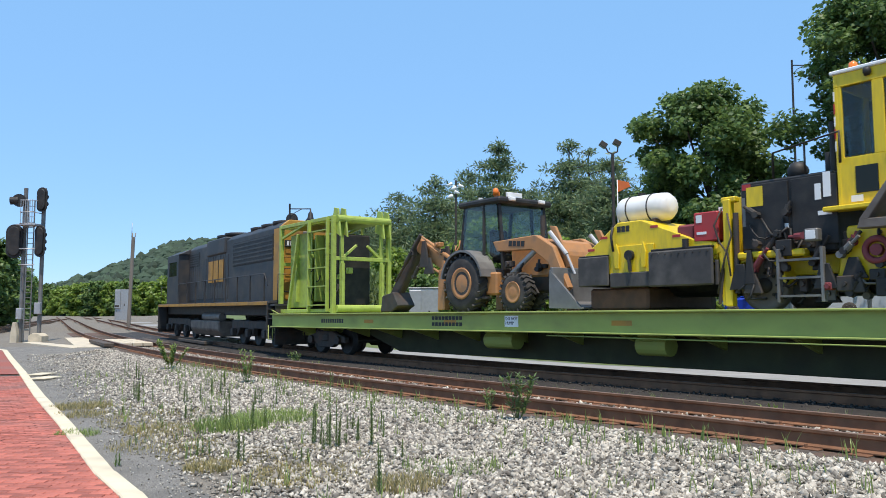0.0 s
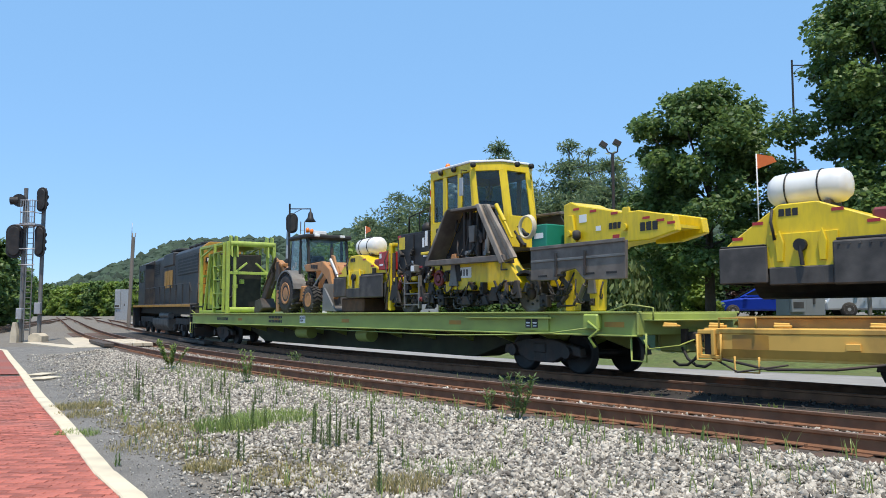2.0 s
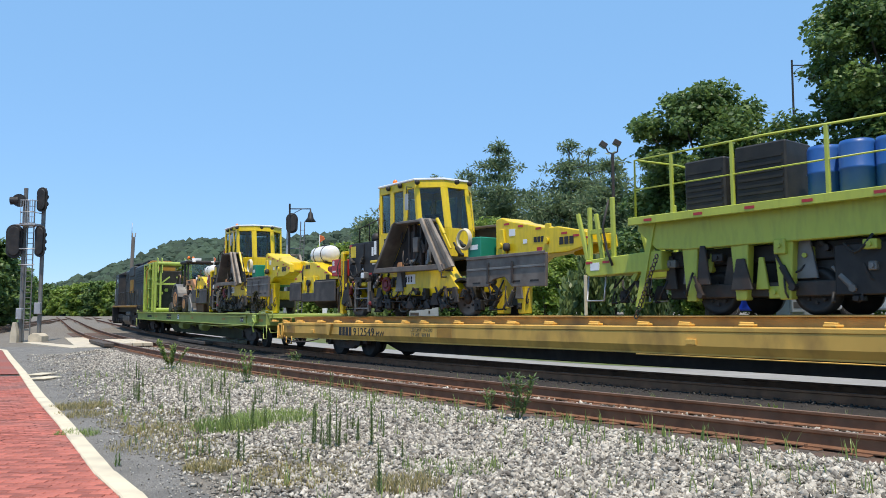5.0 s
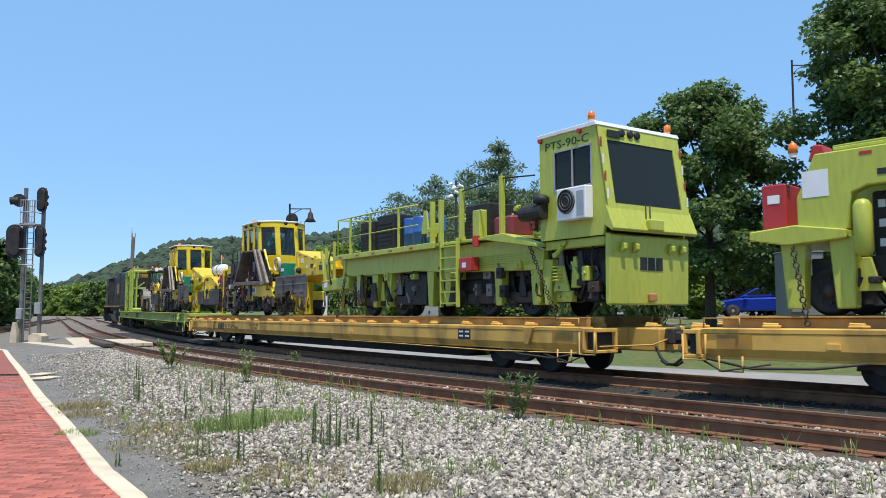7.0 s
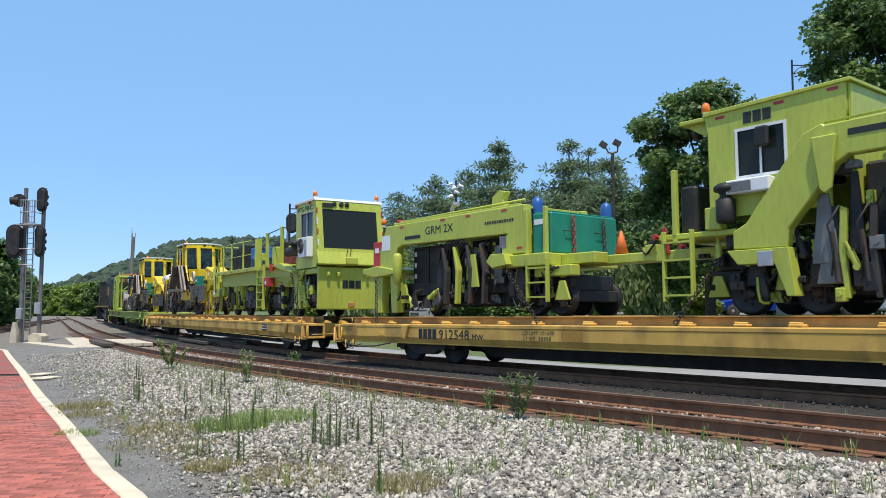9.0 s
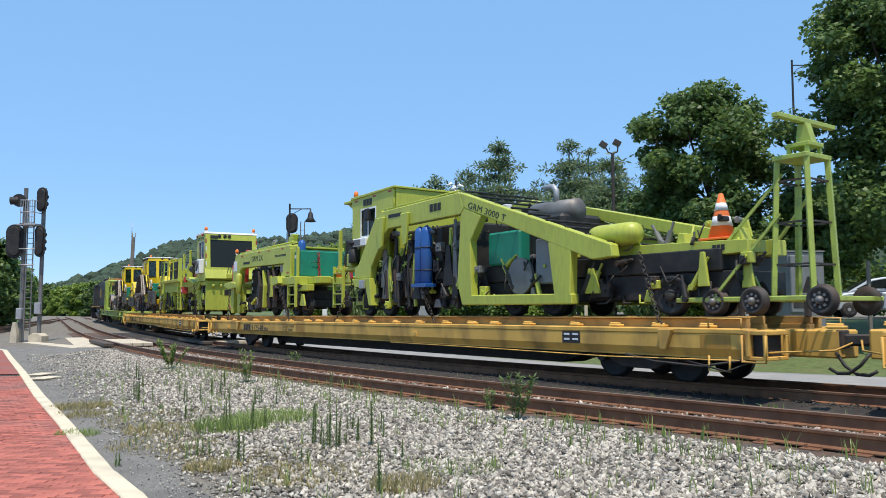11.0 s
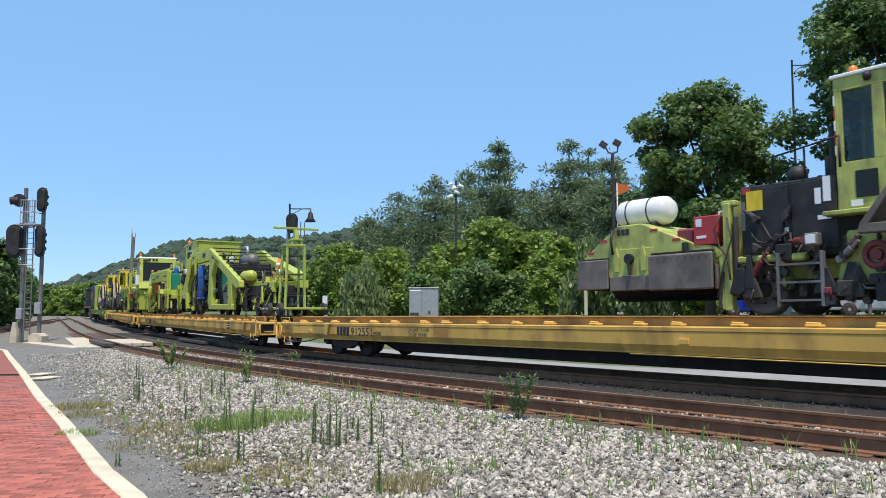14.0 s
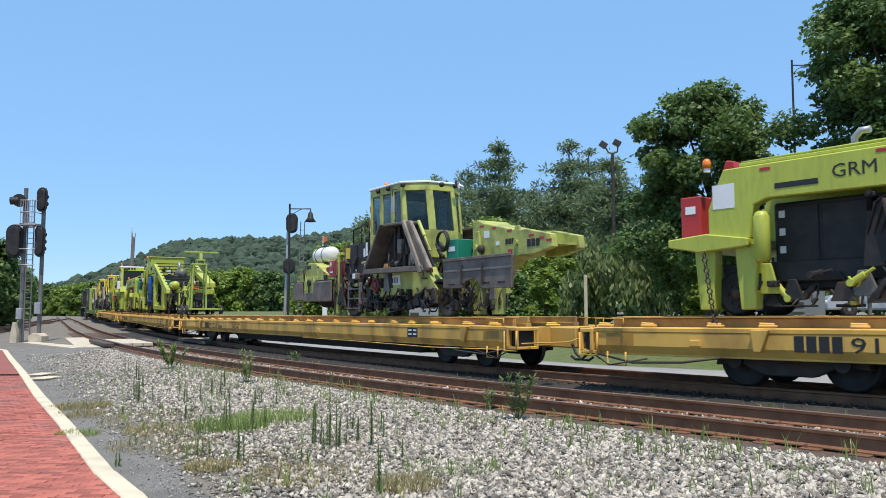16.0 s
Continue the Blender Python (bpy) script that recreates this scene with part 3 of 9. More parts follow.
        bm_pipe(bm, [(e - 0.1 * sg, 1.46, 0.5), (e - 0.9 * sg, 1.48, 0.36), (e - 1.9 * sg, 1.48, 0.40), (e - 2.6 * sg, 1.46, 0.5)], 0.022, 6)
        bm_pipe(bm, [(e + 0.1 * sg, 1.40, 0.52), (e - 0.4 * sg, 1.50, 0.30), (e - 1.2 * sg, 1.47, 0.44)], 0.016, 6)
        part("brake_pipe", bm, "dark", car)
        coupler(car, e, "yellow_car", 0.7)
    # brackets and stakes on the side
    for x in (-11.4, 9.75):
        bm = bmesh.new()
        bm_prism(bm, [(x - 0.16, 0.97), (x + 0.14, 0.97), (x + 0.10, 0.62), (x - 0.02, 0.62)], 1.441, 1.52, 0.008)
        part("side_bracket", bm, "yellow_car", car)
    for x in (10.9, -3.2):
        bm = bmesh.new()
        bm_box(bm, x - 0.1, x + 0.1, 1.441, 1.48, 0.68, 0.78, 0.006)
        part("side_latch", bm, "yellow_car", car)
    for x in (12.45, 4.0, -12.4):
        box_part("paint_patch", (x - 0.3, 1.441, 0.66), (x + 0.3, 1.445, 0.89), "loco_yellow", car, 0.0, "orange paint patch")
    bm = bmesh.new()
    bm_box(bm, -9.25, -8.75, 1.441, 1.447, 0.66, 0.90)
    sp = part("stencil_panel", bm, "ink", car, "black stencil panel")
    bm = bmesh.new()
    for x, z in ((-9.12, 0.84), (-8.88, 0.84), (-9.12, 0.74), (-8.88, 0.74)):
        bm_box(bm, x - 0.08, x + 0.08, 1.448, 1.451, z - 0.02, z + 0.02)
    part("stencil_bars", bm, "white", sp)
    bm = bmesh.new()
    bm_pipe(bm, [(-13.0, 1.47, 0.49), (-10, 1.49, 0.44), (-6, 1.49, 0.47), (-2, 1.48, 0.48)], 0.012, 6)
    part("release_rod", bm, "yellow_car", car)
    for i in range(4):
        bm = bmesh.new()
        bm_box(bm, 9.07 - i * 0.19, 9.22 - i * 0.19, 1.441, 1.447, 0.63, 0.88)
        part("reporting_mark", bm, "ink", car, "plain black reporting mark")
    words("car_number", number, 0.33, Matrix.Translation((8.40, 1.444, 0.64)) @ SIDE, "ink", car, "black car number", width=0.19 * len(number))
    words("suffix", "MW", 0.2, Matrix.Translation((7.15, 1.444, 0.64)) @ SIDE, "ink", car, width=0.4)
    words("weight_lettering", "LD LMT 101600", 0.12, Matrix.Translation((5.45, 1.444, 0.80)) @ SIDE, "ink_pale", car, "faded weight lettering", width=0.95)
    words("weight_lettering", "LT WT", 0.12, Matrix.Translation((5.42, 1.444, 0.67)) @ SIDE, "ink_pale", car, "faded weight lettering", width=0.36)
    bars = bmesh.new()
    for i in range(5):
        bm_box(bars, 4.90 - i * 0.075, 4.95 - i * 0.075, 1.441, 1.446, 0.67, 0.755)
    tagged(part("weight_figure", bars, "ink_pale", car, "faded weight figures"), kind="stuff")
    return car


def green_flat(half=13.55):
    car = thing("flat_car", "long faded green railway flat car carrying track machines", "flat car", "flat cars of the train")
    for y in (1, -1):
        for nm, y0, y1, z0, z1, bv in (("side_sill", 1.46, 1.38, 0.865, 1.255, 0.0), ("sill_lip", 1.57, 1.3, 1.255, 1.295, 0.01), ("sill_foot", 1.56, 1.3, 0.83, 0.865, 0.01)):
            box_part(nm, (-half, min(y0 * y, y1 * y), z0), (half, max(y0 * y, y1 * y), z1), "green_car", car, bv)
    bm = bmesh.new()
    bm_box(bm, -half, half, -1.299, 1.299, 1.22, 1.285)
    part("deck", bm, "green_car", car)
    # centre sill in a much darker green than the sides
    prism_part("centre_sill", [(-9.3, 1.2), (9.3, 1.2), (9.3, 0.75), (7.2, 0.17), (-7.2, 0.17), (-9.3, 0.75)], -0.4, 0.4, "green_dark", car, 0.02)
    for x in np.linspace(-12.4, 12.4, 15):
        bm = bmesh.new()
        bm_prism(bm, [(0.4, 0.55), (1.38, 0.86), (1.38, 1.2), (0.4, 1.2)], x - 0.04, x + 0.04, 0, axis="x")
        part("cross_bearer", bm, "green_car", car)
        bm = bmesh.new()
        bm_prism(bm, [(-0.4, 0.55), (-1.38, 0.86), (-1.38, 1.2), (-0.4, 1.2)], x - 0.04, x + 0.04, 0, axis="x")
        part("cross_bearer", bm, "green_car", car)
    for x in (-10.45, 10.45):
        truck(car, x)
    for x, ln in ((2.0, 1.0), (-2.4, 0.7)):
        bm = bmesh.new()
        bm_tube(bm, (x - ln / 2, 0.95, 0.62), (x + ln / 2, 0.95, 0.62), 0.2, n=16)
        bm_box(bm, x - ln / 2 + 0.1, x + ln / 2 - 0.1, 0.75, 1.2, 0.8, 0.87, 0.01)
        part("air_reservoir", bm, "green_car", car)
    for e in (half, -half):
        sg = 1 if e > 0 else -1
        bm = bmesh.new()
        bm_box(bm, e - 0.03, e + 0.05, -1.46, 1.46, 0.86, 1.27, 0.015)
        bm_box(bm, e - 0.02 * sg, e + 0.32 * sg, -1.3, 1.3, 1.12, 1.15, 0.008)
        part("end_sill", bm, "green_car", car)
        coupler(car, e, "green_car")
        bm = bmesh.new()
        bm_pipe(bm, [(e - 0.1 * sg, 1.5, 0.86), (e - 0.1 * sg, 1.5, 0.4), (e + 0.25 * sg, 1.5, 0.4), (e + 0.25 * sg, 1.5, 0.9)], 0.02, 6)
        part("stirrup_step", bm, "green_car", car)
        bm = bmesh.new()
        bm_pipe(bm, [(e - 0.7 * sg, 1.54, 1.28), (e - 0.1 * sg, 1.54, 1.42), (e + 0.25 * sg, 1.3, 1.36), (e + 0.25 * sg, 1.3, 1.14)], 0.018, 6)
        part("grab_iron", bm, "green_car", car)
    # hand brake and its chain
    bm = bmesh.new()
    bm_box(bm, -half + 0.85, -half + 1.25, 1.46, 1.60, 0.95, 1.25, 0.03)
    bm_pipe(bm, [(-half + 1.1, 1.6, 1.1), (-half + 0.8, 1.62, 0.95), (-half + 1.05, 1.62, 0.8), (-half + 0.9, 1.62, 0.62)], 0.03, 8)
    part("hand_brake", bm, "lime_frame", car, "light green hand brake lever")
    bm = bmesh.new()
    bm_pipe(bm, [(-half + 1.1, 1.6, 0.98), (-half + 2.2, 1.6, 0.86), (-half + 3.6, 1.6, 0.8), (-half + 6, 1.55, 0.74), (0, 1.5, 0.78)], 0.014, 6)
    part("brake_rod", bm, "green_car", car)
    # raised placard panel, stencils and lettering on the side
    bm = bmesh.new()
    bm_box(bm, -half + 2.35, -half + 3.15, 1.461, 1.50, 0.90, 1.22, 0.008)
    panel = part("placard_panel", bm, "green_car", car)
    bm = bmesh.new()
    for dx in (-0.11, 0.11):
        bm_box(bm, -half + 2.87 + dx - 0.085, -half + 2.87 + dx + 0.085, 1.501, 1.506, 0.96, 1.18)
    pl = part("placard", bm, "ink", panel, "black stencil placard")
    bm = bmesh.new()
    for dx in (-0.11, 0.11):
        bm_box(bm, -half + 2.87 + dx - 0.06, -half + 2.87 + dx + 0.06, 1.507, 1.510, 1.05, 1.08)
        bm_box(bm, -half + 2.87 + dx - 0.05, -half + 2.87 + dx + 0.05, 1.507, 1.510, 0.99, 1.01)
    tagged(part("placard_bars", bm, "white", pl), kind="stuff")
    bm = bmesh.new()
    bm_box(bm, -half + 2.2, -half + 5.2, 1.461, 1.56, 1.15, 1.18, 0.005)
    part("ledge", bm, "green_car", car)
    bars = bmesh.new()
    for i in range(10):
        bm_box(bars, 9.9 - i * 0.14, 10.0 - i * 0.14, 1.461, 1.465, 1.0, 1.12)
    tagged(part("reporting_mark", bars, "ink", car, "small black reporting mark"), kind="stuff")
    bars = bmesh.new()
    for z in (1.1, 0.95):
        for i in range(9):
            bm_box(bars, 4.04 - i * 0.14, 4.15 - i * 0.14, 1.461, 1.465, z, z + 0.09)
    tagged(part("weight_lettering", bars, "ink", car, "faded weight lettering"), kind="stuff")
    bm = bmesh.new()
    bm_box(bm, 0.92, 1.37, 1.461, 1.465, 0.95, 1.2)
    sg = part("notice", bm, "white", car, "white notice panel")
    words("notice_text", "DO NOT\nHUMP", 0.1, Matrix.Translation((1.34, 1.467, 1.1)) @ SIDE, "ink", sg)
    for x in (7.2, 3.4, -2.0, -7.8, -13.0):
        box_part("reflector_patch", (x - 0.25, 1.461, 1.0), (x + 0.25, 1.464, 1.1), "loco_yellow", car, 0.0, "orange reflective patch")
    return car


CARS = [("green", 11.39), ("yellow", -17.25), ("yellow", -46.4), ("yellow", -75.3), ("yellow", -104.3)]


def carried(ob, s, base, dx=0.0, dz=0.0, side=0.0):
    MOVERS.append((ob, s, base, dx, dz, side))


carried(green_flat(), 11.39, 10.4)
for i, (kind, s) in enumerate(CARS[1:]):
    carried(yellow_flat(("912549", "912548", "912551", "91")[i]), s, 10.2)


# ---- track machines ----
def clutter(parent, x0, x1, y0, y1, z0, z1, n, seed, mats=("black", "dark", "steel")):
    """Hoses, cylinders, valve blocks and brackets of a machine's works, each a part."""
    rnd = random.Random(seed)
    for i in range(n):
        mat = rnd.choice(mats)
        x, y, z = rnd.uniform(x0, x1), rnd.uniform(y0, y1), rnd.uniform(z0, z1)
        kind = rnd.random()
        bm = bmesh.new()
        if kind < 0.34:
            dx, dz = rnd.uniform(-0.5, 0.5), rnd.uniform(-0.5, 0.2)
            pts = []
            for k in range(6):
                f = k / 5
                pts.append((min(x1, max(x0, x + dx * f)), y + 0.06 * math.sin(f * 5), min(z1, max(z0, z + dz * f - 0.22 * math.sin(f * math.pi)))))
            bm_pipe(bm, pts, rnd.uniform(0.014, 0.026), 6)
            part("hose", bm, "black" if rnd.random() < 0.8 else mat, parent)
        elif kind < 0.58:
            a = Vector((x, y, z))
            d = Vector((rnd.uniform(-0.35, 0.35), rnd.uniform(-0.08, 0.08), rnd.uniform(0.25, 0.6)))
            b = a + d
            b.z = min(b.z, z1)
            bm_tube(bm, a, a.lerp(b, 0.6), 0.055, n=10)
            bm_tube(bm, a.lerp(b, 0.6), b, 0.028, n=8)
            bm_tube(bm, a + Vector((0, -0.06, 0)), a + Vector((0, 0.06, 0)), 0.06, n=8)
            part("hydraulic_cylinder", bm, mat, parent)
        elif kind < 0.82:
            w, h = rnd.uniform(0.08, 0.3), rnd.uniform(0.08, 0.3)
            bm_box(bm, x - w / 2, x + w / 2, y - 0.08, y + 0.08, max(z0, z - h / 2), min(z1, z + h / 2), 0.015)
            bm_tube(bm, (x, y + 0.08, z), (x, y + 0.12, z), 0.04, n=8)
            part("valve_block", bm, mat, parent)
        else:
            w = rnd.uniform(0.1, 0.24)
            bm_prism(bm, [(x - w, z0 + (z - z0) * 0.4), (x + w, z0 + (z - z0) * 0.4), (x + w * 0.4, z + 0.2), (x - w * 0.3, z + 0.2)], y - 0.03, y + 0.03, 0.01)
            part("bracket", bm, mat, parent)


def arc(x, z, r0, r1, a0, a1, n=12):
    """Outline of a bent strip."""
    ang = [math.radians(a0 + (a1 - a0) * k / n) for k in range(n + 1)]
    return [(x + r1 * math.cos(a), z + r1 * math.sin(a)) for a in ang] + [(x + r0 * math.cos(a), z + r0 * math.sin(a)) for a in ang[::-1]]


BOLTS = {}


def rail_wheel(parent, x, y, z, r, mat="dark", rim="steel"):
    sgn = 1 if y > 0 else -1
    bm = bmesh.new()
    m = Matrix.Translation((x, y, z)) @ Matrix.Rotation(-sgn * math.pi / 2, 4, "X")
    bm_lathe(bm, [(r * 0.25, 0.03), (r * 0.62, 0.0), (r * 0.8, 0.05), (r, 0.05), (r, -0.05), (r + 0.03, -0.06), (r + 0.03, -0.09), (r * 0.5, -0.08)], 28, m)
    w = part("wheel", bm, mat, parent)
    bm = bmesh.new()
    bm_lathe(bm, [(r * 0.3, 0.02), (r * 0.3, 0.07), (r * 0.2, 0.11), (r * 0.1, 0.12)], 16, m)
    part("hub", bm, rim, w)
    if sgn > 0:
        if rim not in BOLTS:
            bolt_bm = bmesh.new()
            bm_tube(bolt_bm, (0, 0, 0), (0, 0, 0.05), 0.025, n=6)
            BOLTS[rim] = mesh_of(bolt_bm, "wheel_bolt", M[rim])
        for k in range(8):
            a = k * math.pi / 4
            bolt = new("wheel_bolt", BOLTS[rim])
            bolt.parent = w
            bolt.matrix_basis = m @ Matrix.Translation((r * 0.5 * math.cos(a), r * 0.5 * math.sin(a), 0.0))
    return w


def torus(bm, c, R, r, axis="y", n=28, k=8):
    rings = []
    for i in range(n):
        a = 2 * math.pi * i / n
        ring = []
        for j in range(k):
            b = 2 * math.pi * j / k
            rr, h = R + r * math.cos(b), r * math.sin(b)
            p = (rr * math.cos(a), h, rr * math.sin(a)) if axis == "y" else ((h, rr * math.cos(a), rr * math.sin(a)) if axis == "x" else (rr * math.cos(a), rr * math.sin(a), h))
            ring.append(bm.verts.new(Vector(c) + Vector(p)))
        rings.append(ring)
    for i in range(n):
        for j in range(k):
            f = bm.faces.new((rings[i][j], rings[(i + 1) % n][j], rings[(i + 1) % n][(j + 1) % k], rings[i][(j + 1) % k]))
            f.smooth = True
    bmesh.ops.recalc_face_normals(bm, faces=bm.faces[:])


def ladder(parent, x0, x1, y, z0, z1, mat, rungs=5, name="ladder", depth=0.1):
    """Two stiles and separate rungs under one part."""
    base = new(name)
    base.parent = parent
    for x in (x0, x1):
        box_part("stile", (x - 0.025, y - depth / 2, z0), (x + 0.025, y + depth / 2, z1), mat, base, 0.006)
    for i in range(rungs):
        z = z0 + (i + 0.35) * (z1 - z0) / rungs
        box_part("rung", (min(x0, x1) + 0.026, y - depth / 2 - 0.02, z - 0.018), (max(x0, x1) - 0.026, y + depth / 2, z + 0.018), mat, base, 0.0)
    return base


def beacon(parent, x, y, z):
    b = tube_part("beacon_base", (x, y, z), (x, y, z + 0.07), 0.06, "white", parent)
    bm = bmesh.new()
    bm_lathe(bm, [(0.075, z + 0.071), (0.075, z + 0.16), (0.06, z + 0.22), (0.02, z + 0.25)], 14, Matrix.Translation((x, y, 0)))
    part("beacon_lens", bm, "amber", b, "amber beacon lens")


def sticker(parent, x, y, z, w, h, mat="white", name="label"):
    bm = bmesh.new()
    bm_box(bm, x - w / 2, x + w / 2, y, y + 0.006, z - h / 2, z + h / 2)
    return part(name, bm, mat, parent)


def reflectors(parent, pts, y, mat="red"):
    for x, z in pts:
        bm = bmesh.new()
        bm_box(bm, x - 0.09, x + 0.09, y, y + 0.006, z - 0.025, z + 0.025)
        part("reflector", bm, mat, parent)


def brand_blocks(parent, m, h, mat="ink", n=3):
    """A brand mark as three plain chunky shapes."""
    for i in range(n):
        bm = bmesh.new()
        bm_box(bm, i * h * 0.9, i * h * 0.9 + h * 0.74, 0, h, 0, 0.006, 0, m)
        part("brand_mark", bm, mat, parent, "plain dark brand mark")


def cab(parent, plan, z0, sill, head, top, mat, glass_mat, pillar=0.09, roof="white", over=0.06, splits=None, solid=()):
    """A cab on a plan outline (anticlockwise): panels below, glass between pillars, header and roof."""
    n = len(plan)
    splits = splits or [1] * n
    for i in range(n):
        a, b = Vector((*plan[i], 0)), Vector((*plan[(i + 1) % n], 0))
        d = (b - a)
        u = d.normalized()
        inn = Vector((-u.y, u.x, 0))

        def wall(lo, hi, za, zb, nm, mm, th=0.06, off=0.0):
            bm = bmesh.new()
            p, q = a.lerp(b, lo) + inn * (0.035 + off), a.lerp(b, hi) + inn * (0.035 + off)
            bm_beam(bm, (p.x, p.y, (za + zb) / 2), (q.x, q.y, (za + zb) / 2), th, zb - za, bevel=0.008 if th > 0.03 else 0)
            return part(nm, bm, mm, parent)
        if i in solid:
            wall(0, 1, z0, top, "cab_panel", mat)
            continue
        wall(0, 1, z0, sill, "cab_panel", mat)
        wall(0, 1, head, top, "cab_header", mat)
        k = splits[i]
        pw = min(0.45, pillar / max(0.2, d.length))
        for j in range(k + 1):
            f = j / k
            lo, hi = max(0, f - pw / 2), min(1, f + pw / 2)
            if j == 0:
                lo, hi = 0, pw * 0.7
            if j == k:
                lo, hi = 1 - pw * 0.7, 1
            wall(lo, hi, sill, head, "pillar", mat)
        for j in range(k):
            pane = wall(j / k + pw / 2, (j + 1) / k - pw / 2, sill + 0.02, head - 0.02, "window_pane", glass_mat, 0.012, 0.005)
            pane.visible_shadow = False
    cx, cy = sum(p[0] for p in plan) / n, sum(p[1] for p in plan) / n
    bm = bmesh.new()
    bm_prism(bm, [(cx + (p[0] - cx) * (1 + over), cy + (p[1] - cy) * (1 + over)) for p in plan], top, top + 0.06, 0.015, axis="z")
    part("roof", bm, roof, parent)
    bm = bmesh.new()
    bm_prism(bm, [(cx + (p[0] - cx) * 0.9, cy + (p[1] - cy) * 0.9) for p in plan], z0, z0 + 0.06, 0, axis="z")
    part("cab_floor", bm, "black", parent)
    bm = bmesh.new()
    bm_box(bm, cx - 0.25, cx + 0.2, cy - 0.25, cy + 0.25, z0 + 0.5, z0 + 0.65, 0.05)
    bm_box(bm, cx + 0.15, cx + 0.3, cy - 0.25, cy + 0.25, z0 + 0.6, z0 + 1.3, 0.05)
    bm_tube(bm, (cx, cy, z0 + 0.06), (cx, cy, z0 + 0.5), 0.12)
    part("seat", bm, "black", parent)
    bm = bmesh.new()
    bm_box(bm, cx - 0.62, cx - 0.42, cy - 0.4, cy + 0.4, z0 + 0.06, z0 + 0.85, 0.04)
    part("console", bm, "dark", parent)


def regulator(paint, label, group="ballast regulators", pale=False):
    ob = thing("ballast_regulator", label, "track machine", group)
    curtain = "plate" if pale else "curtain"
    box_part("chassis", (-2.55, -0.7, 1.78), (4.2, 0.7, 2.12), paint, ob, 0.02)
    # broom box with its hood, skirted by rubber curtains
    for y in (1, -1):
        bm = bmesh.new()
        bm_box(bm, 6.58, 7.4, min(1.17 * y, 1.22 * y), max(1.17 * y, 1.22 * y), 1.72, 2.32, 0.02)
        part("broom_curtain", bm, curtain, ob, "scuffed rubber broom curtain")
        bm = bmesh.new()
        bm_box(bm, 4.15, 5.55, min(1.22 * y, 1.28 * y), max(1.22 * y, 1.28 * y), 1.66, 2.33, 0.03)
        for k in range(9):
            bm_tube(bm, (4.25 + k * 0.15, 1.28 * y, 2.27), (4.25 + k * 0.15, 1.295 * y, 2.27), 0.018, n=6)
        part("broom_curtain", bm, curtain, ob, "scuffed rubber broom curtain")
        bm = bmesh.new()
        bm_box(bm, 5.56, 6.57, min(1.14 * y, 1.19 * y), max(1.14 * y, 1.19 * y), 1.68, 1.97, 0.02)
        part("broom_strip", bm, curtain, ob)
        bm = bmesh.new()
        bm_prism(bm, [(6.6, 1.95), (5.52, 1.95), (5.5, 2.5), (6.6, 2.5)], min(1.121 * y, 1.16 * y), max(1.121 * y, 1.16 * y), 0.008)
        part("hood_apron", bm, paint, ob)
        box_part("curtain_clamp", (4.2, min(1.12 * y, 1.25 * y), 2.331), (5.5, max(1.12 * y, 1.25 * y), 2.37), "black", ob, 0.01)
        box_part("curtain_clamp", (6.62, min(1.12 * y, 1.2 * y), 2.321), (7.38, max(1.12 * y, 1.2 * y), 2.35), "black", ob, 0.01)
    box_part("broom_end_curtain", (7.36, -1.15, 1.72), (7.42, 1.15, 2.3), curtain, ob)
    box_part("broom_end_curtain", (4.1, -1.2, 1.66), (4.16, 1.2, 2.1), curtain, ob)
    bm = bmesh.new()
    bm_tube(bm, (4.2, 0, 1.9), (7.2, 0, 1.9), 0.42, n=18)
    part("broom", bm, "black", ob)
    prism_part("broom_hood", [(7.35, 2.32), (7.2, 2.44), (6.4, 2.98), (5.8, 2.98), (5.15, 2.72), (4.6, 2.5), (4.15, 2.42), (4.15, 2.12), (7.3, 2.12)], -1.12, 1.12, paint, ob, 0.02)
    for x in (6.38, 5.72):
        bm = bmesh.new()
        bm_prism(bm, [(x - 0.05, 2.05), (x + 0.05, 2.05), (x + 0.07, 2.35), (x, 2.56), (x - 0.07, 2.35)], 1.161, 1.2, 0.01)
        part("hood_lug", bm, paint, ob)
    bm = bmesh.new()
    bm_tube(bm, (6.05, 1.16, 2.3), (6.05, 1.24, 2.3), 0.1, n=14)
    bm_tube(bm, (6.05, 1.22, 2.28), (6.02, 1.22, 1.98), 0.035, n=8)
    part("curtain_lift", bm, "black", ob, "greasy black lifting gear")
    tube_part("curtain_peg", (4.75, 1.2, 2.37), (4.75, 1.2, 2.52), 0.06, "black", ob)
    pipe_part("hood_hose", [(6.5, 1.14, 2.9), (6.5, 1.2, 2.7), (6.45, 1.2, 2.4)], 0.025, "black", ob)
    reflectors(ob, [(7.1, 2.47), (6.75, 2.7), (5.5, 2.82), (5.0, 2.6)], 1.121)
    brand_blocks(ob, Matrix.Translation((6.4, 1.122, 2.78)) @ SIDE, 0.12)
    TX, TZ = 6.12, 3.27
    bm = bmesh.new()
    bm_lathe(bm, [(0.06, -0.64), (0.2, -0.62), (0.27, -0.53), (0.285, -0.4), (0.285, 0.4), (0.27, 0.53), (0.2, 0.62), (0.06, 0.64)], 24, Matrix.Translation((TX, 0.55, TZ)) @ Matrix.Rotation(math.pi / 2, 4, "Y"))
    tank = part("water_tank", bm, "tank", ob, "white plastic water tank")
    for x in (TX - 0.22, TX + 0.3):
        bm = bmesh.new()
        torus(bm, (x, 0.55, TZ), 0.289, 0.014, "x")
        part("strap", bm, "black", tank)
    bm = bmesh.new()
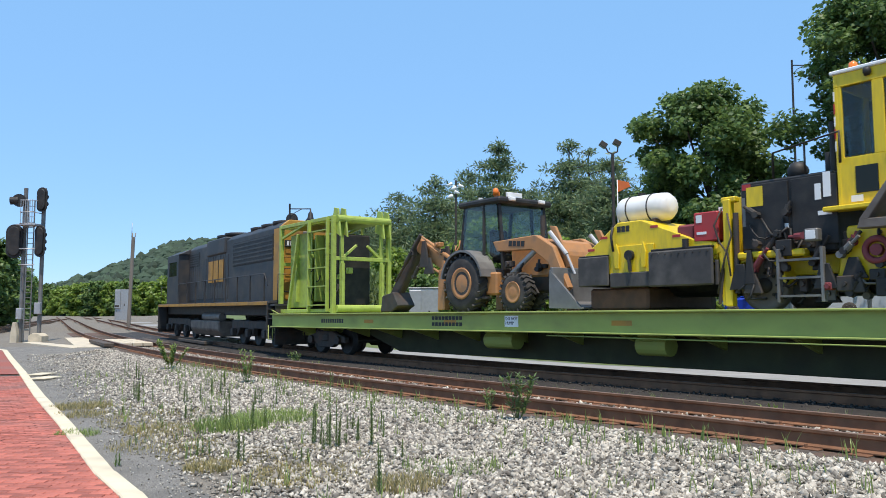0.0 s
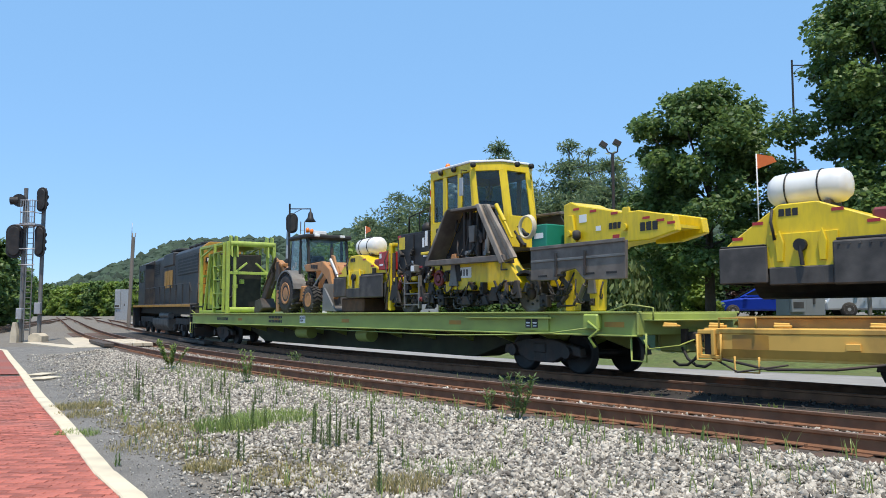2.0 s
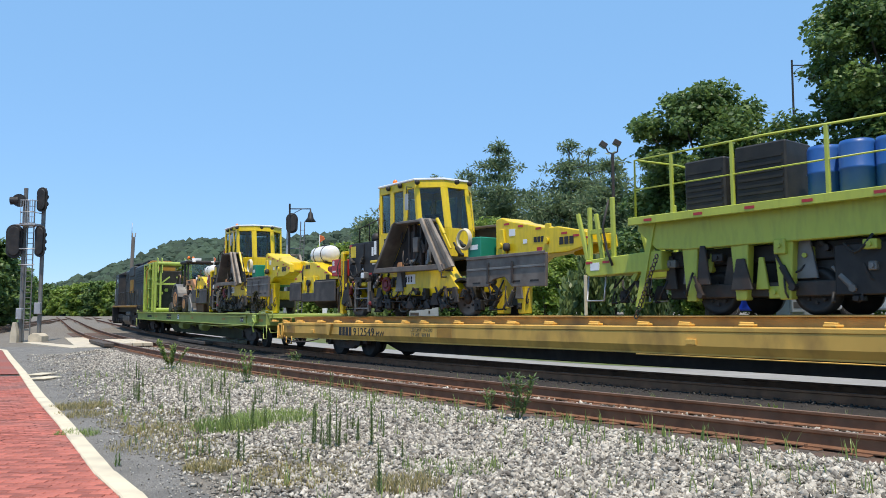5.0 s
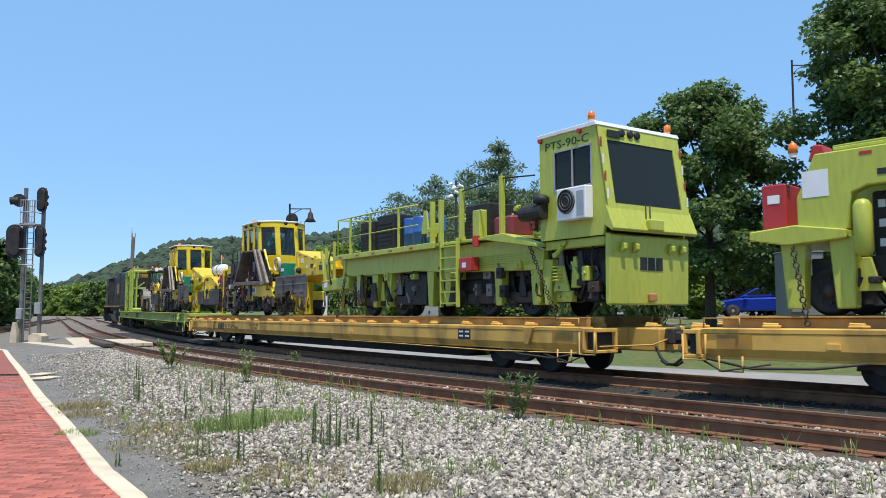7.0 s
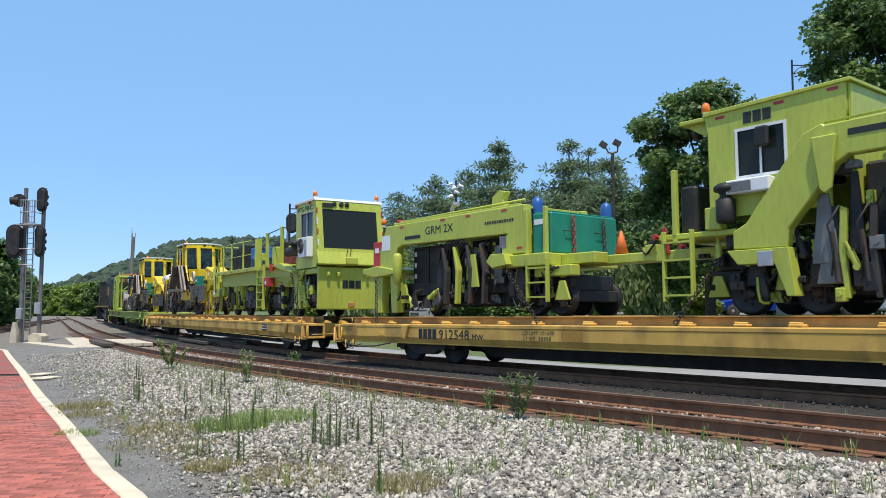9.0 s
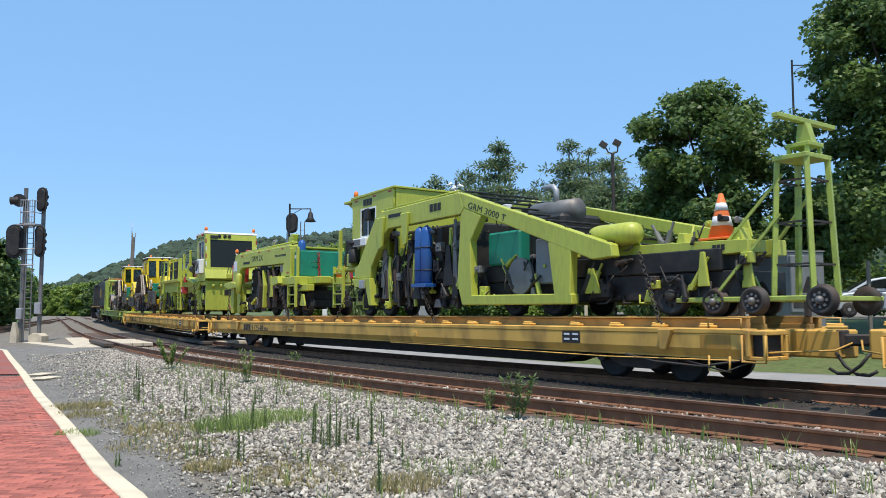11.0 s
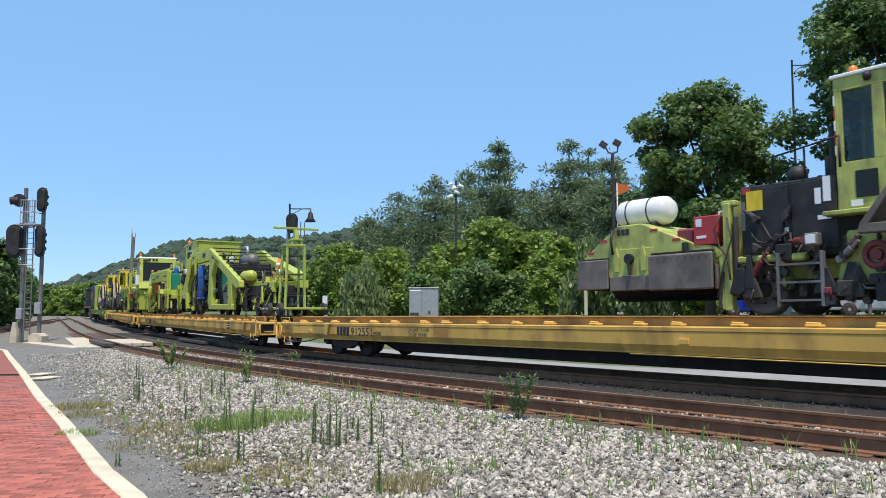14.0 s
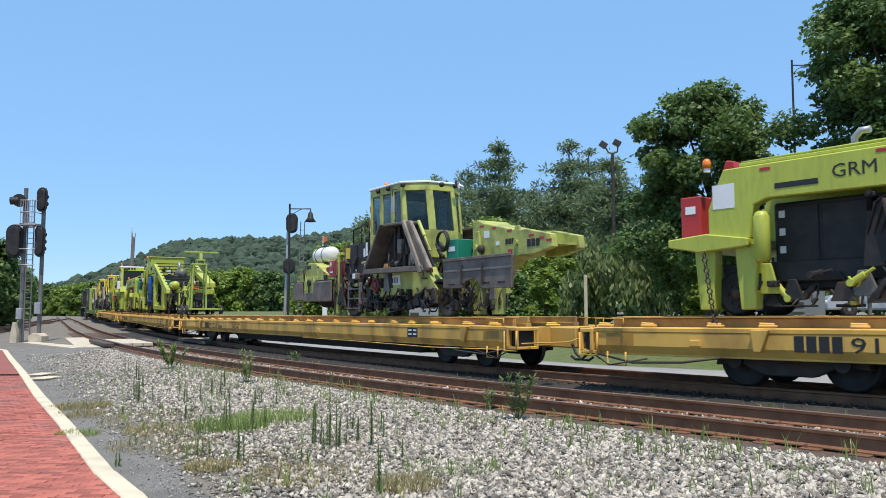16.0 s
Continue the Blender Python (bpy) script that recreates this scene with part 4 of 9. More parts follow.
    bm_tube(bm, (TX + 0.1, 0.55, TZ + 0.27), (TX + 0.1, 0.55, TZ + 0.33), 0.08, n=14)
    part("filler_cap", bm, "black", tank)
    for x in (TX - 0.35, TX + 0.35):
        box_part("tank_cradle", (x - 0.05, 0.3, 2.9), (x + 0.05, 0.8, 3.03), "dark", ob)
    bx = box_part("red_box", (4.12, 0.6, 2.45), (4.62, 1.13, 2.98), "red", ob, 0.02, "red metal tool box")
    sticker(bx, 4.5, 1.131, 2.86, 0.12, 0.14)
    sticker(bx, 4.45, 1.131, 2.6, 0.2, 0.05)
    box_part("hose_tray", (4.65, 0.55, 2.5), (5.05, 1.05, 2.8), "maroon", ob, 0.04)
    bm = bmesh.new()
    bm_prism(bm, [(5.3, 2.55), (5.1, 2.8), (3.95, 3.32), (3.8, 3.32), (3.8, 2.12), (4.14, 2.12), (4.14, 2.42)], -0.95, 0.5, 0.015)
    part("intake_hood", bm, paint, ob)
    sticker(ob, 4.35, 0.502, 3.0, 0.3, 0.26)
    bm = bmesh.new()
    bm_box(bm, 3.86, 4.0, 1.0, 1.16, 1.28, 3.15, 0.015)
    bm_prism(bm, [(4.1, 1.95), (4.12, 2.35), (3.98, 2.45), (3.98, 1.3), (4.06, 1.3)], 1.02, 1.14, 0.012)
    bm_box(bm, 3.78, 4.06, 0.95, 1.12, 3.1, 3.2, 0.02)
    bm_beam(bm, (3.95, 1.1, 2.35), (4.5, 1.1, 2.1), 0.09, 0.09)
    part("lift_upright", bm, paint, ob)
    bm = bmesh.new()
    bm_tube(bm, (3.78, 1.1, 1.5), (3.78, 1.1, 2.9), 0.05, n=10)
    bm_tube(bm, (4.1, 1.16, 1.32), (4.02, 1.16, 1.95), 0.03, n=8)
    bm_pipe(bm, [(4.0, 1.17, 3.0), (4.15, 1.2, 2.7), (4.05, 1.2, 2.4), (3.9, 1.2, 2.2), (3.85, 1.2, 1.8)], 0.018, 6)
    bm_pipe(bm, [(3.9, 1.17, 2.9), (3.8, 1.22, 2.5), (3.95, 1.22, 2.1), (4.1, 1.22, 1.5)], 0.016, 6)
    part("lift_cylinder", bm, "dark", ob, "greasy lift cylinder with hoses")
    box_part("wheel_bar", (2.55, 0.95, 2.08), (3.75, 1.16, 2.2), paint, ob, 0.03)
    # engine
    eng = box_part("engine_housing", (2.1, -1.0, 2.13), (3.74, 1.0, 3.42), "black", ob, 0.03, "black engine housing with service doors")
    for x0, x1 in ((2.05, 2.8), (2.86, 3.7)):
        box_part("service_door", (x0, 1.001, 2.25), (x1, 1.03, 3.36), "black", eng, 0.008)
    for x, z, w, h, mm in ((3.5, 3.2, 0.2, 0.24, paint), (2.35, 3.1, 0.1, 0.26, "white"), (2.25, 2.75, 0.22, 0.07, "white"), (2.9, 2.6, 0.08, 0.08, "white"), (2.5, 2.45, 0.2, 0.05, "red"), (3.6, 3.33, 0.16, 0.1, "red"), (3.66, 2.9, 0.06, 0.5, "steel"), (3.0, 2.3, 0.5, 0.06, "maroon")):
        sticker(eng, x, 1.031, z, w, h, mm)
    tube_part("exhaust_stack", (2.5, 0.3, 3.42), (2.5, 0.3, 3.85), 0.07, "dark", eng)
    bm = bmesh.new()
    bm_lathe(bm, [(0.02, 3.42), (0.16, 3.45), (0.17, 3.62), (0.1, 3.72), (0.02, 3.74)], 16, Matrix.Translation((2.95, 0.5, 0)))
    part("air_filter", bm, "black", eng)
    bm = bmesh.new()
    bm_pipe(bm, [(3.1, 1.02, 3.42), (3.1, 1.02, 3.85), (1.95, 1.08, 4.0), (1.95, 1.08, 3.5)], 0.022, 6)
    bm_pipe(bm, [(2.55, 1.02, 3.42), (2.55, 1.02, 3.92)], 0.018, 6)
    part("handrail", bm, "black", ob)
    ladder(ob, 2.22, 2.95, 1.22, 1.33, 2.2, "steel", 3)
    lamp = box_part("work_lamp", (2.2, 1.24, 2.28), (2.42, 1.40, 2.48), "steel", ob, 0.02)
    box_part("lamp_lens", (2.23, 1.401, 2.31), (2.39, 1.41, 2.45), "white", lamp, 0.004)
    # cab with a chamfered rear
    plan = [(-0.55, 0.42), (-0.55, -0.42), (0.05, -1.0), (2.05, -1.0), (2.05, 1.0), (0.05, 1.0)]
    cab(ob, plan, 2.82, 3.58, 4.72, 4.93, paint, "glass", 0.17, "white", 0.03, [1, 1, 3, 2, 3, 1])
    # the rear panes lean forward towards the roof
    for piece in ob.children:
        if piece.name.split(".")[0] in ("cab_panel", "cab_header", "pillar", "window_pane", "roof"):
            for v in piece.data.vertices:
                if v.co.x < 0.6 and v.co.z > 3.58:
                    v.co.x += 0.17 * (v.co.z - 3.58) * min(1.0, (0.6 - v.co.x) / 0.7)
    box_part("door_window", (1.42, 1.0, 3.0), (1.76, 1.012, 3.42), "dark_glass", ob, 0.004)
    box_part("cab_step", (1.3, 0.9, 2.74), (2.2, 1.22, 2.815), paint, ob, 0.015)
    sticker(ob, 1.75, 1.004, 2.92, 0.18, 0.1)
    sticker(ob, 1.2, 1.004, 3.5, 0.2, 0.07, "red", "reflector")
    box_part("mirror", (0.28, 1.18, 4.1), (0.42, 1.22, 4.55), "pale_steel", ob, 0.01)
    pipe_part("mirror_arm", [(0.35, 1.02, 4.75), (0.35, 1.2, 4.75), (0.35, 1.2, 4.55)], 0.012, "black", ob)
    for x, y in ((1.5, 1.0), (0.9, 1.0), (0.1, 0.98), (-0.55, 0.1), (-0.55, -0.35)):
        bm = bmesh.new()
        m = Matrix.Translation((x, y + 0.03, 4.86)) @ Matrix.Rotation(math.pi / 2, 4, "Y")
        bm_lathe(bm, [(0.03, -0.05), (0.065, -0.03), (0.07, 0.04), (0.05, 0.05)], 12, m)
        part("roof_lamp", bm, "black", ob)
    beacon(ob, 1.95, 0.5, 4.99)
    pipe_part("flag_pole", [(7.15, 0.2, 2.4), (7.15, 0.2, 4.05)], 0.01, "white", ob)
    bm = bmesh.new()
    bm_prism(bm, [(7.15, 3.78), (7.15, 4.05), (6.86, 3.96), (6.8, 3.86)], 0.19, 0.2)
    part("warning_flag", bm, "orange_sign", ob, "orange warning flag")
    # body under the wings
    bm = bmesh.new()
    bm_prism(bm, [(2.1, 1.66), (1.5, 1.66), (0.9, 1.78), (-0.9, 1.72), (-1.6, 1.66), (-1.75, 1.9), (-1.2, 2.5), (1.9, 2.5), (2.0, 2.12)], 0.71, 1.06, 0.02)
    part("side_body", bm, paint, ob)
    sticker(ob, 0.5, 1.062, 2.2, 0.75, 0.26, "white", "data_plate")
    for i in range(4):
        sticker(ob, 0.3 + i * 0.12, 1.069, 2.2, 0.05, 0.16, "ink", "plate_mark")
    brand_blocks(ob, Matrix.Translation((1.25, 1.064, 2.2)) @ SIDE, 0.09)
    bm = bmesh.new()
    torus(bm, (1.45, 1.12, 2.1), 0.17, 0.05, "y")
    bm_tube(bm, (1.45, 1.06, 2.1), (1.45, 1.16, 2.1), 0.09, n=12)
    part("hose_reel", bm, "maroon", ob, "dark red hose reel")
    # folded wing ploughs on each side
    for y in (1, -1):
        wing = new("wing_plough")
        wing.parent = ob
        tagged(wing, "folded scuffed grey wing plough")
        def pr(name, outline, a, b, mm="plate"):
            bm = bmesh.new()
            bm_prism(bm, outline, min(a * y, b * y), max(a * y, b * y), 0.012)
            return part(name, bm, mm, wing)
        pr("wing_roof", [(0.55, 3.70), (0.5, 3.77), (-0.85, 3.74), (-0.85, 3.67)], 1.0, 1.42)
        pr("wing_side", [(0.62, 3.7), (0.5, 3.76), (1.38, 2.52), (1.52, 2.52)], 1.0, 1.52)
        pr("wing_blade", [(-0.72, 3.74), (-1.02, 3.72), (-2.02, 2.42), (-1.62, 2.34)], 1.36, 1.46, "worn_blade")
        pr("wing_edge", [(-0.66, 3.74), (-0.80, 3.75), (-1.72, 2.33), (-1.56, 2.30)], 1.46, 1.53, "worn_blade")
        pr("wing_seam", [(-0.9, 3.72), (-0.93, 3.72), (-1.9, 2.4), (-1.86, 2.4)], 1.46, 1.485, "dark")
        pr("wing_lip", [(1.55, 2.40), (1.5, 2.54), (-1.7, 2.50), (-1.75, 2.36)], 1.3, 1.52)
        pr("wing_back", [(0.5, 3.66), (-0.8, 3.66), (-1.6, 2.5), (1.3, 2.5)], 1.03, 1.06, "black")
        for x in (0.25, 0.0, -0.3, -0.55):
            pr("wing_stay", [(x - 0.045, 2.5), (x + 0.045, 2.5), (x + 0.03, 3.68), (x - 0.03, 3.68)], 1.1, 1.2, "dark")
        pr("wing_link", [(-0.1, 2.9), (-0.3, 2.9), (-0.32, 3.3), (-0.08, 3.3)], 1.2, 1.3, "plate")
        pr("wing_link", [(0.62, 2.54), (0.38, 2.54), (0.42, 2.66), (0.58, 2.66)], 1.24, 1.34, "orange")
    # works below and behind
    for x in (3.45, -1.85):
        for y in (0.78, -0.78):
            rail_wheel(ob, x, y, 1.63, 0.44, "plate", "dark")
        prism_part("fender", arc(x, 1.63, 0.47, 0.53, 0, 180), 0.7, 1.05, paint if x > 0 else "black", ob, 0.0)
    box_part("works_core", (-2.4, -0.72, 1.45), (3.0, 0.74, 1.78), "black", ob, 0.02)
    clutter(ob, -2.6, 2.8, 0.75, 1.08, 1.32, 1.85, 26, 3)
    clutter(ob, 0.0, 3.3, 1.02, 1.2, 1.6, 2.6, 18, 5)
    clutter(ob, -1.7, 1.9, 1.07, 1.16, 1.4, 1.95, 34, 9, ("black", "dark", "dark", "black"))
    clutter(ob, 1.7, 3.7, 1.06, 1.2, 1.4, 2.4, 26, 15, ("black", "dark", "black", "maroon"))
    clutter(ob, -0.7, 0.6, 1.08, 1.3, 2.6, 3.5, 14, 10, ("black", "dark", "steel"))
    clutter(ob, 2.1, 3.6, 1.03, 1.1, 2.2, 3.0, 10, 11, ("black", "dark", "black"))
    tube_part("intake_pipe", (2.2, 0.75, 3.43), (2.2, 0.75, 4.25), 0.06, "black", ob)
    for k in range(5):
        box_part("reflector", (2.03, 1.001, 3.7 + k * 0.2), (2.05, 1.012, 3.86 + k * 0.2), "red" if k % 2 else "white", ob, 0.0)
    sticker(eng, 3.45, 1.033, 3.15, 0.3, 0.34, "yellow", "warning_label")
    sticker(eng, 2.2, 1.033, 3.2, 0.12, 0.4, "white", "notice")
    clutter(ob, -2.4, -0.9, 0.5, 1.1, 2.2, 3.2, 16, 7, ("black", "dark", paint))
    bm = bmesh.new()
    for k in range(3):
        torus(bm, (-1.95, 1.0 + k * 0.03, 3.12), 0.26 - 0.01 * k, 0.022, "y")
    part("hose_coil", bm, "kerb" if not pale else "black", ob, "coiled hydraulic hose")
    bm = bmesh.new()
    bm_tube(bm, (-1.05, 1.2, 3.72), (-1.35, 1.2, 3.3), 0.05, n=10)
    bm_tube(bm, (-1.35, 1.2, 3.3), (-1.6, 1.18, 2.9), 0.03, n=8)
    part("wing_cylinder", bm, paint, ob)
    box_part("fuel_tank", (-2.5, -0.6, 2.3), (-2.0, 0.95, 3.15), "teal", ob, 0.02, "green fuel tank")
    sticker(ob, -2.25, 0.952, 2.9, 0.3, 0.12)
    # plough boom at the rear
    boom = new("plough_boom")
    boom.parent = ob
    boom.matrix_basis = Matrix.Translation((-0.2, 0, 0))
    bm = bmesh.new()
    bm_prism(bm, [(-2.5, 2.35), (-2.5, 3.55), (-2.72, 3.6), (-2.95, 3.5), (-4.5, 3.16), (-4.55, 2.78), (-4.3, 2.66), (-3.6, 2.6), (-3.2, 2.35)], -0.3, 0.62, 0.02)
    part("boom_body", bm, paint, boom)
    bm = bmesh.new()
    bm_prism(bm, [(-4.4, 2.60), (-4.4, 3.20), (-4.7, 3.20), (-5.55, 3.02), (-5.6, 2.72), (-5.0, 2.60)], 0.52, 0.70, 0.02)
    part("boom_nose", bm, paint, boom)
    bm = bmesh.new()
    bm_prism(bm, [(-4.4, 2.60), (-4.4, 3.20), (-4.7, 3.20), (-5.55, 3.02), (-5.6, 2.72), (-5.0, 2.60)], -0.3, -0.12, 0.02)
    part("boom_nose", bm, paint, boom)
    box_part("nose_plate", (-5.5, -0.119, 2.80), (-4.4, 0.519, 2.86), paint, boom, 0.0)
    for x in (-2.75, -4.35):
        bm = bmesh.new()
        bm_prism(bm, [(x - 0.2, 2.6), (x + 0.2, 2.6), (x + 0.08, 3.3), (x - 0.08, 3.3)], 0.621, 0.68, 0.01)
        bm_tube(bm, (x, 0.68, 2.9), (x, 0.74, 2.9), 0.07, n=10)
        part("boom_lug", bm, paint, boom)
    sticker(boom, -3.1, 0.622, 3.2, 0.22, 0.17)
    sticker(boom, -3.55, 0.622, 2.95, 0.14, 0.1)
    brand_blocks(boom, Matrix.Translation((-3.85, 0.623, 2.9)) @ SIDE, 0.13)
    brand_blocks(boom, Matrix.Translation((-4.75, 0.703, 2.78)) @ SIDE, 0.17)
    reflectors(boom, [(-2.9, 3.42), (-3.4, 3.33), (-4.0, 3.22)], 0.621)
    reflectors(boom, [(-4.9, 3.03), (-5.25, 2.95), (-5.5, 2.88)], 0.701, "red")
    sticker(boom, -4.15, 0.625, 2.72, 0.4, 0.12, "red", "red_panel")
    bm = bmesh.new()
    bm_lathe(bm, [(0.05, -0.1), (0.09, -0.06), (0.09, 0.06), (0.05, 0.1)], 12, Matrix.Translation((-3.0, 0.72, 2.85)))
    part("boom_fitting", bm, "dark", boom)
    # grey plough blade with a notched foot
    bm = bmesh.new()
    bm_prism(bm, [(-2.32, 2.62), (-2.3, 1.9), (-3.1, 1.88), (-3.3, 2.05), (-3.7, 2.1), (-3.95, 1.86), (-5.05, 1.84), (-5.08, 2.58)], 1.18, 1.25, 0.012)
    blade = part("plough_blade", bm, "plate", ob, "scuffed grey steel plough blade")
    box_part("blade_rib", (-5.05, 1.251, 2.28), (-2.34, 1.275, 2.33), "steel", blade, 0.006)
    box_part("blade_rib", (-5.06, 1.251, 2.55), (-2.34, 1.29, 2.62), "plate", blade, 0.006)
    for x in (-2.7, -3.2, -4.1, -4.7):
        box_part("blade_slot", (x - 0.14, 1.251, 1.96), (x + 0.14, 1.258, 2.0), "black", blade, 0.0)
    for x in (-3.15, -4.0):
        box_part("blade_rib", (x - 0.03, 1.276, 1.95), (x + 0.03, 1.295, 2.45), "dark", blade, 0.004)
    for x in (-2.8, -3.55):
        bm = bmesh.new()
        bm_prism(bm, [(x - 0.14, 1.24), (x + 0.1, 1.24), (x + 0.2, 2.4), (x - 0.2, 2.4)], 0.35, 0.6, 0.02)
        part("boom_leg", bm, paint, ob)
    clutter(ob, -3.9, -2.4, 0.5, 1.1, 1.35, 2.2, 22, 11)
    return ob


carried(regulator("yellow", "yellow ballast regulator with glazed cab and folded grey ploughs"), 11.39, 10.4, 3.33 - 11.39, 0.07)
carried(regulator("yellow", "yellow ballast regulator with white water tank and side ploughs"), -17.25, 10.2, -11.6 + 17.25, 0.0)
carried(regulator("lime_pale", "faded lime ballast regulator with white water tank, grimy ploughs", pale=True), -75.3, 10.2, -83.15 + 75.3, 0.0)


def side_rail(parent, pts, posts, z0, mat, y, name="guard_rail", r=0.022):
    bm = bmesh.new()
    bm_pipe(bm, [(x, y, z) for x, z in pts], r, 6)
    part(name, bm, mat, parent)
    for x, z in posts:
        box_part("rail_post", (x - 0.03, y - 0.03, z0), (x + 0.03, y + 0.03, z), mat, parent, 0.006)


def stabiliser():
    ob = thing("track_stabiliser", "lime green track machine with boxy cab and open railed deck", "track machine")
    L = "lime"
    # main frame, stepped down towards the cab
    for y in (1, -1):
        bm = bmesh.new()
        bm_prism(bm, [(5.7, 3.0), (5.75, 2.85), (5.3, 2.45), (4.6, 2.4), (1.0, 2.4), (-0.2, 2.3), (-3.9, 2.2), (-3.95, 2.62), (-2.9, 2.95), (-0.2, 2.95), (0.0, 3.05)], min(0.95 * y, 1.12 * y), max(0.95 * y, 1.12 * y), 0.015)
        part("frame_side", bm, L, ob)
    box_part("deck_plate", (-2.9, -1.3, 2.98), (5.75, 1.3, 3.05), L, ob, 0.01)
    box_part("deck_lip", (0.0, 1.3, 2.93), (5.78, 1.36, 3.08), L, ob, 0.01)
    reflectors(ob, [(x, 3.0) for x in (5.3, 4.2, 3.2, 2.2, 1.1)], 1.361, "red")
    bm = bmesh.new()
    bm_prism(bm, [(-2.2, 3.06), (-2.9, 3.06), (-4.0, 2.75), (-4.0, 2.68), (-2.2, 2.96)], 1.05, 1.38, 0.012)
    part("sloping_fender", bm, L, ob)
    # ribbed bay
    for k in range(6):
        box_part("vent_slat", (-3.6, 1.121, 2.36 + k * 0.05), (-1.4, 1.15, 2.385 + k * 0.05), L, ob, 0.0)
    # guard rails
    side_rail(ob, [(5.65, 3.08), (5.65, 4.2), (3.0, 4.2), (0.9, 4.15)], [(4.8, 4.2), (3.55, 4.2), (1.9, 4.18)], 3.05, L, 1.27)
    side_rail(ob, [(5.65, 3.62), (0.9, 3.62)], [], 3.05, L, 1.27, r=0.016)
    side_rail(ob, [(5.65, 3.08), (5.65, 4.2), (0.4, 4.2)], [(4.8, 4.2), (3.55, 4.2), (1.9, 4.2), (0.4, 4.2)], 3.05, L, -1.27)
    for x, z in ((0.2, 4.15), (-0.2, 4.15), (-1.1, 4.3), (-2.7, 4.4)):
        box_part("tall_post", (x - 0.05, 1.2, 3.05), (x + 0.05, 1.32, z), L, ob, 0.01)
    pipe_part("guard_rail", [(-1.1, 1.26, 4.25), (-2.7, 1.26, 4.35), (-3.85, 1.26, 4.25)], 0.018, "black", ob)
    pipe_part("guard_rail", [(5.62, -1.2, 4.2), (5.62, 0, 4.25), (5.62, 1.2, 4.2)], 0.02, L, ob)
    # what stands on the deck
    for x0, x1, y0, y1, z1 in ((3.9, 4.75, 0.1, 0.95, 4.05), (2.75, 3.7, 0.1, 0.95, 4.15), (-1.7, -0.75, -0.2, 0.9, 3.95)):
        b = box_part("radiator_box", (x0, y0, 3.06), (x1, y1, z1), "black", ob, 0.03, "black slatted radiator box")
        for k in range(7):
            z = 3.15 + k * (z1 - 3.3) / 7
            box_part("slat", (x0 + 0.06, y1 + 0.001, z), (x1 - 0.06, y1 + 0.02, z + 0.05), "black", b, 0.0)
    for x, y in ((2.3, 0.55), (1.75, 0.6), (1.25, 0.45), (2.0, 0.0)):
        bm = bmesh.new()
        bm_lathe(bm, [(0.2, 3.06), (0.27, 3.09), (0.27, 3.5), (0.285, 3.52), (0.27, 3.54), (0.27, 3.9), (0.25, 3.97), (0.08, 3.99)], 20, Matrix.Translation((x, y, 0)))
        part("drum", bm, "blue", ob, "blue plastic drum")
    box_part("seat_box", (-2.6, 0.2, 3.06), (-1.9, 0.9, 3.55), "maroon", ob, 0.05)
    box_part("control_box", (-1.75, 0.95, 3.06), (-1.45, 1.2, 3.75), L, ob, 0.03)
    box_part("hopper", (-0.6, -0.8, 3.06), (0.4, 0.3, 3.8), L, ob, 0.04)
    clutter(ob, -3.6, -0.4, 0.2, 1.1, 3.1, 3.7, 12, 21, ("black", L, "maroon"))
    clutter(ob, 0.3, 1.2, 0.6, 1.1, 3.1, 4.0, 8, 22, (L, "steel"))
    # ladder and red box
    ladder(ob, -1.1, -0.4, 1.38, 1.42, 3.1, L, 6)
    bx = box_part("red_box", (-1.68, 1.16, 2.28), (-1.2, 1.42, 2.6), "red", ob, 0.015, "red extinguisher box")
    sticker(bx, -1.42, 1.421, 2.42, 0.16, 0.12)
    bm = bmesh.new()
    bm_tube(bm, (-1.75, 1.3, 2.85), (-1.75, 1.3, 3.1), 0.09, n=10)
    part("extinguisher", bm, "red", ob)
    # running gear
    for x in (4.2, 2.4, -1.6, -3.2):
        for y in (0.78, -0.78):
            rail_wheel(ob, x, y, 1.58, 0.37, "black", "dark")
    for x in (4.6, 3.6, 2.8, 0.6, -0.2, -2.3, -3.6, -4.0):
        bm = bmesh.new()
        bm_prism(bm, [(x - 0.12, 1.45), (x + 0.08, 1.45), (x + 0.16, 2.42), (x - 0.18, 2.42)], 0.88, 1.08, 0.015)
        part("frame_leg", bm, L, ob)
    for x in (3.2, -2.4):
        box_part("bogie_beam", (x - 1.5, 0.84, 1.5), (x + 1.5, 0.94, 1.75), "dark", ob, 0.02)
    box_part("under_box", (0.9, 0.3, 1.5), (2.0, 1.0, 2.3), "black", ob, 0.02)
    box_part("under_box", (-1.4, -0.6, 1.6), (0.6, 0.5, 2.35), "black", ob, 0.02)
    clutter(ob, -3.8, 5.3, 0.8, 1.15, 1.4, 2.45, 70, 23, ("black", "dark", L, L, "steel"))
    box_part("works_core", (-3.9, -0.7, 1.5), (5.3, 0.72, 2.1), "black", ob, 0.02)
    box_part("chassis_core", (-5.0, -0.8, 2.1), (5.5, 0.8, 2.4), "black", ob, 0.02)
    bm = bmesh.new()
    for k in range(5):
        torus(bm, (-4.45, 1.15, 1.95 + 0.07 * k), 0.12, 0.018, "z", 18, 6)
    part("coil_spring", bm, L, ob)
    bm = bmesh.new()
    bm_beam(bm, (5.75, 1.1, 1.35), (5.35, 1.1, 3.0), 0.1, 0.12)
    bm_beam(bm, (5.95, 1.0, 1.9), (5.45, 1.0, 2.6), 0.09, 0.09)
    part("front_stay", bm, L, ob)
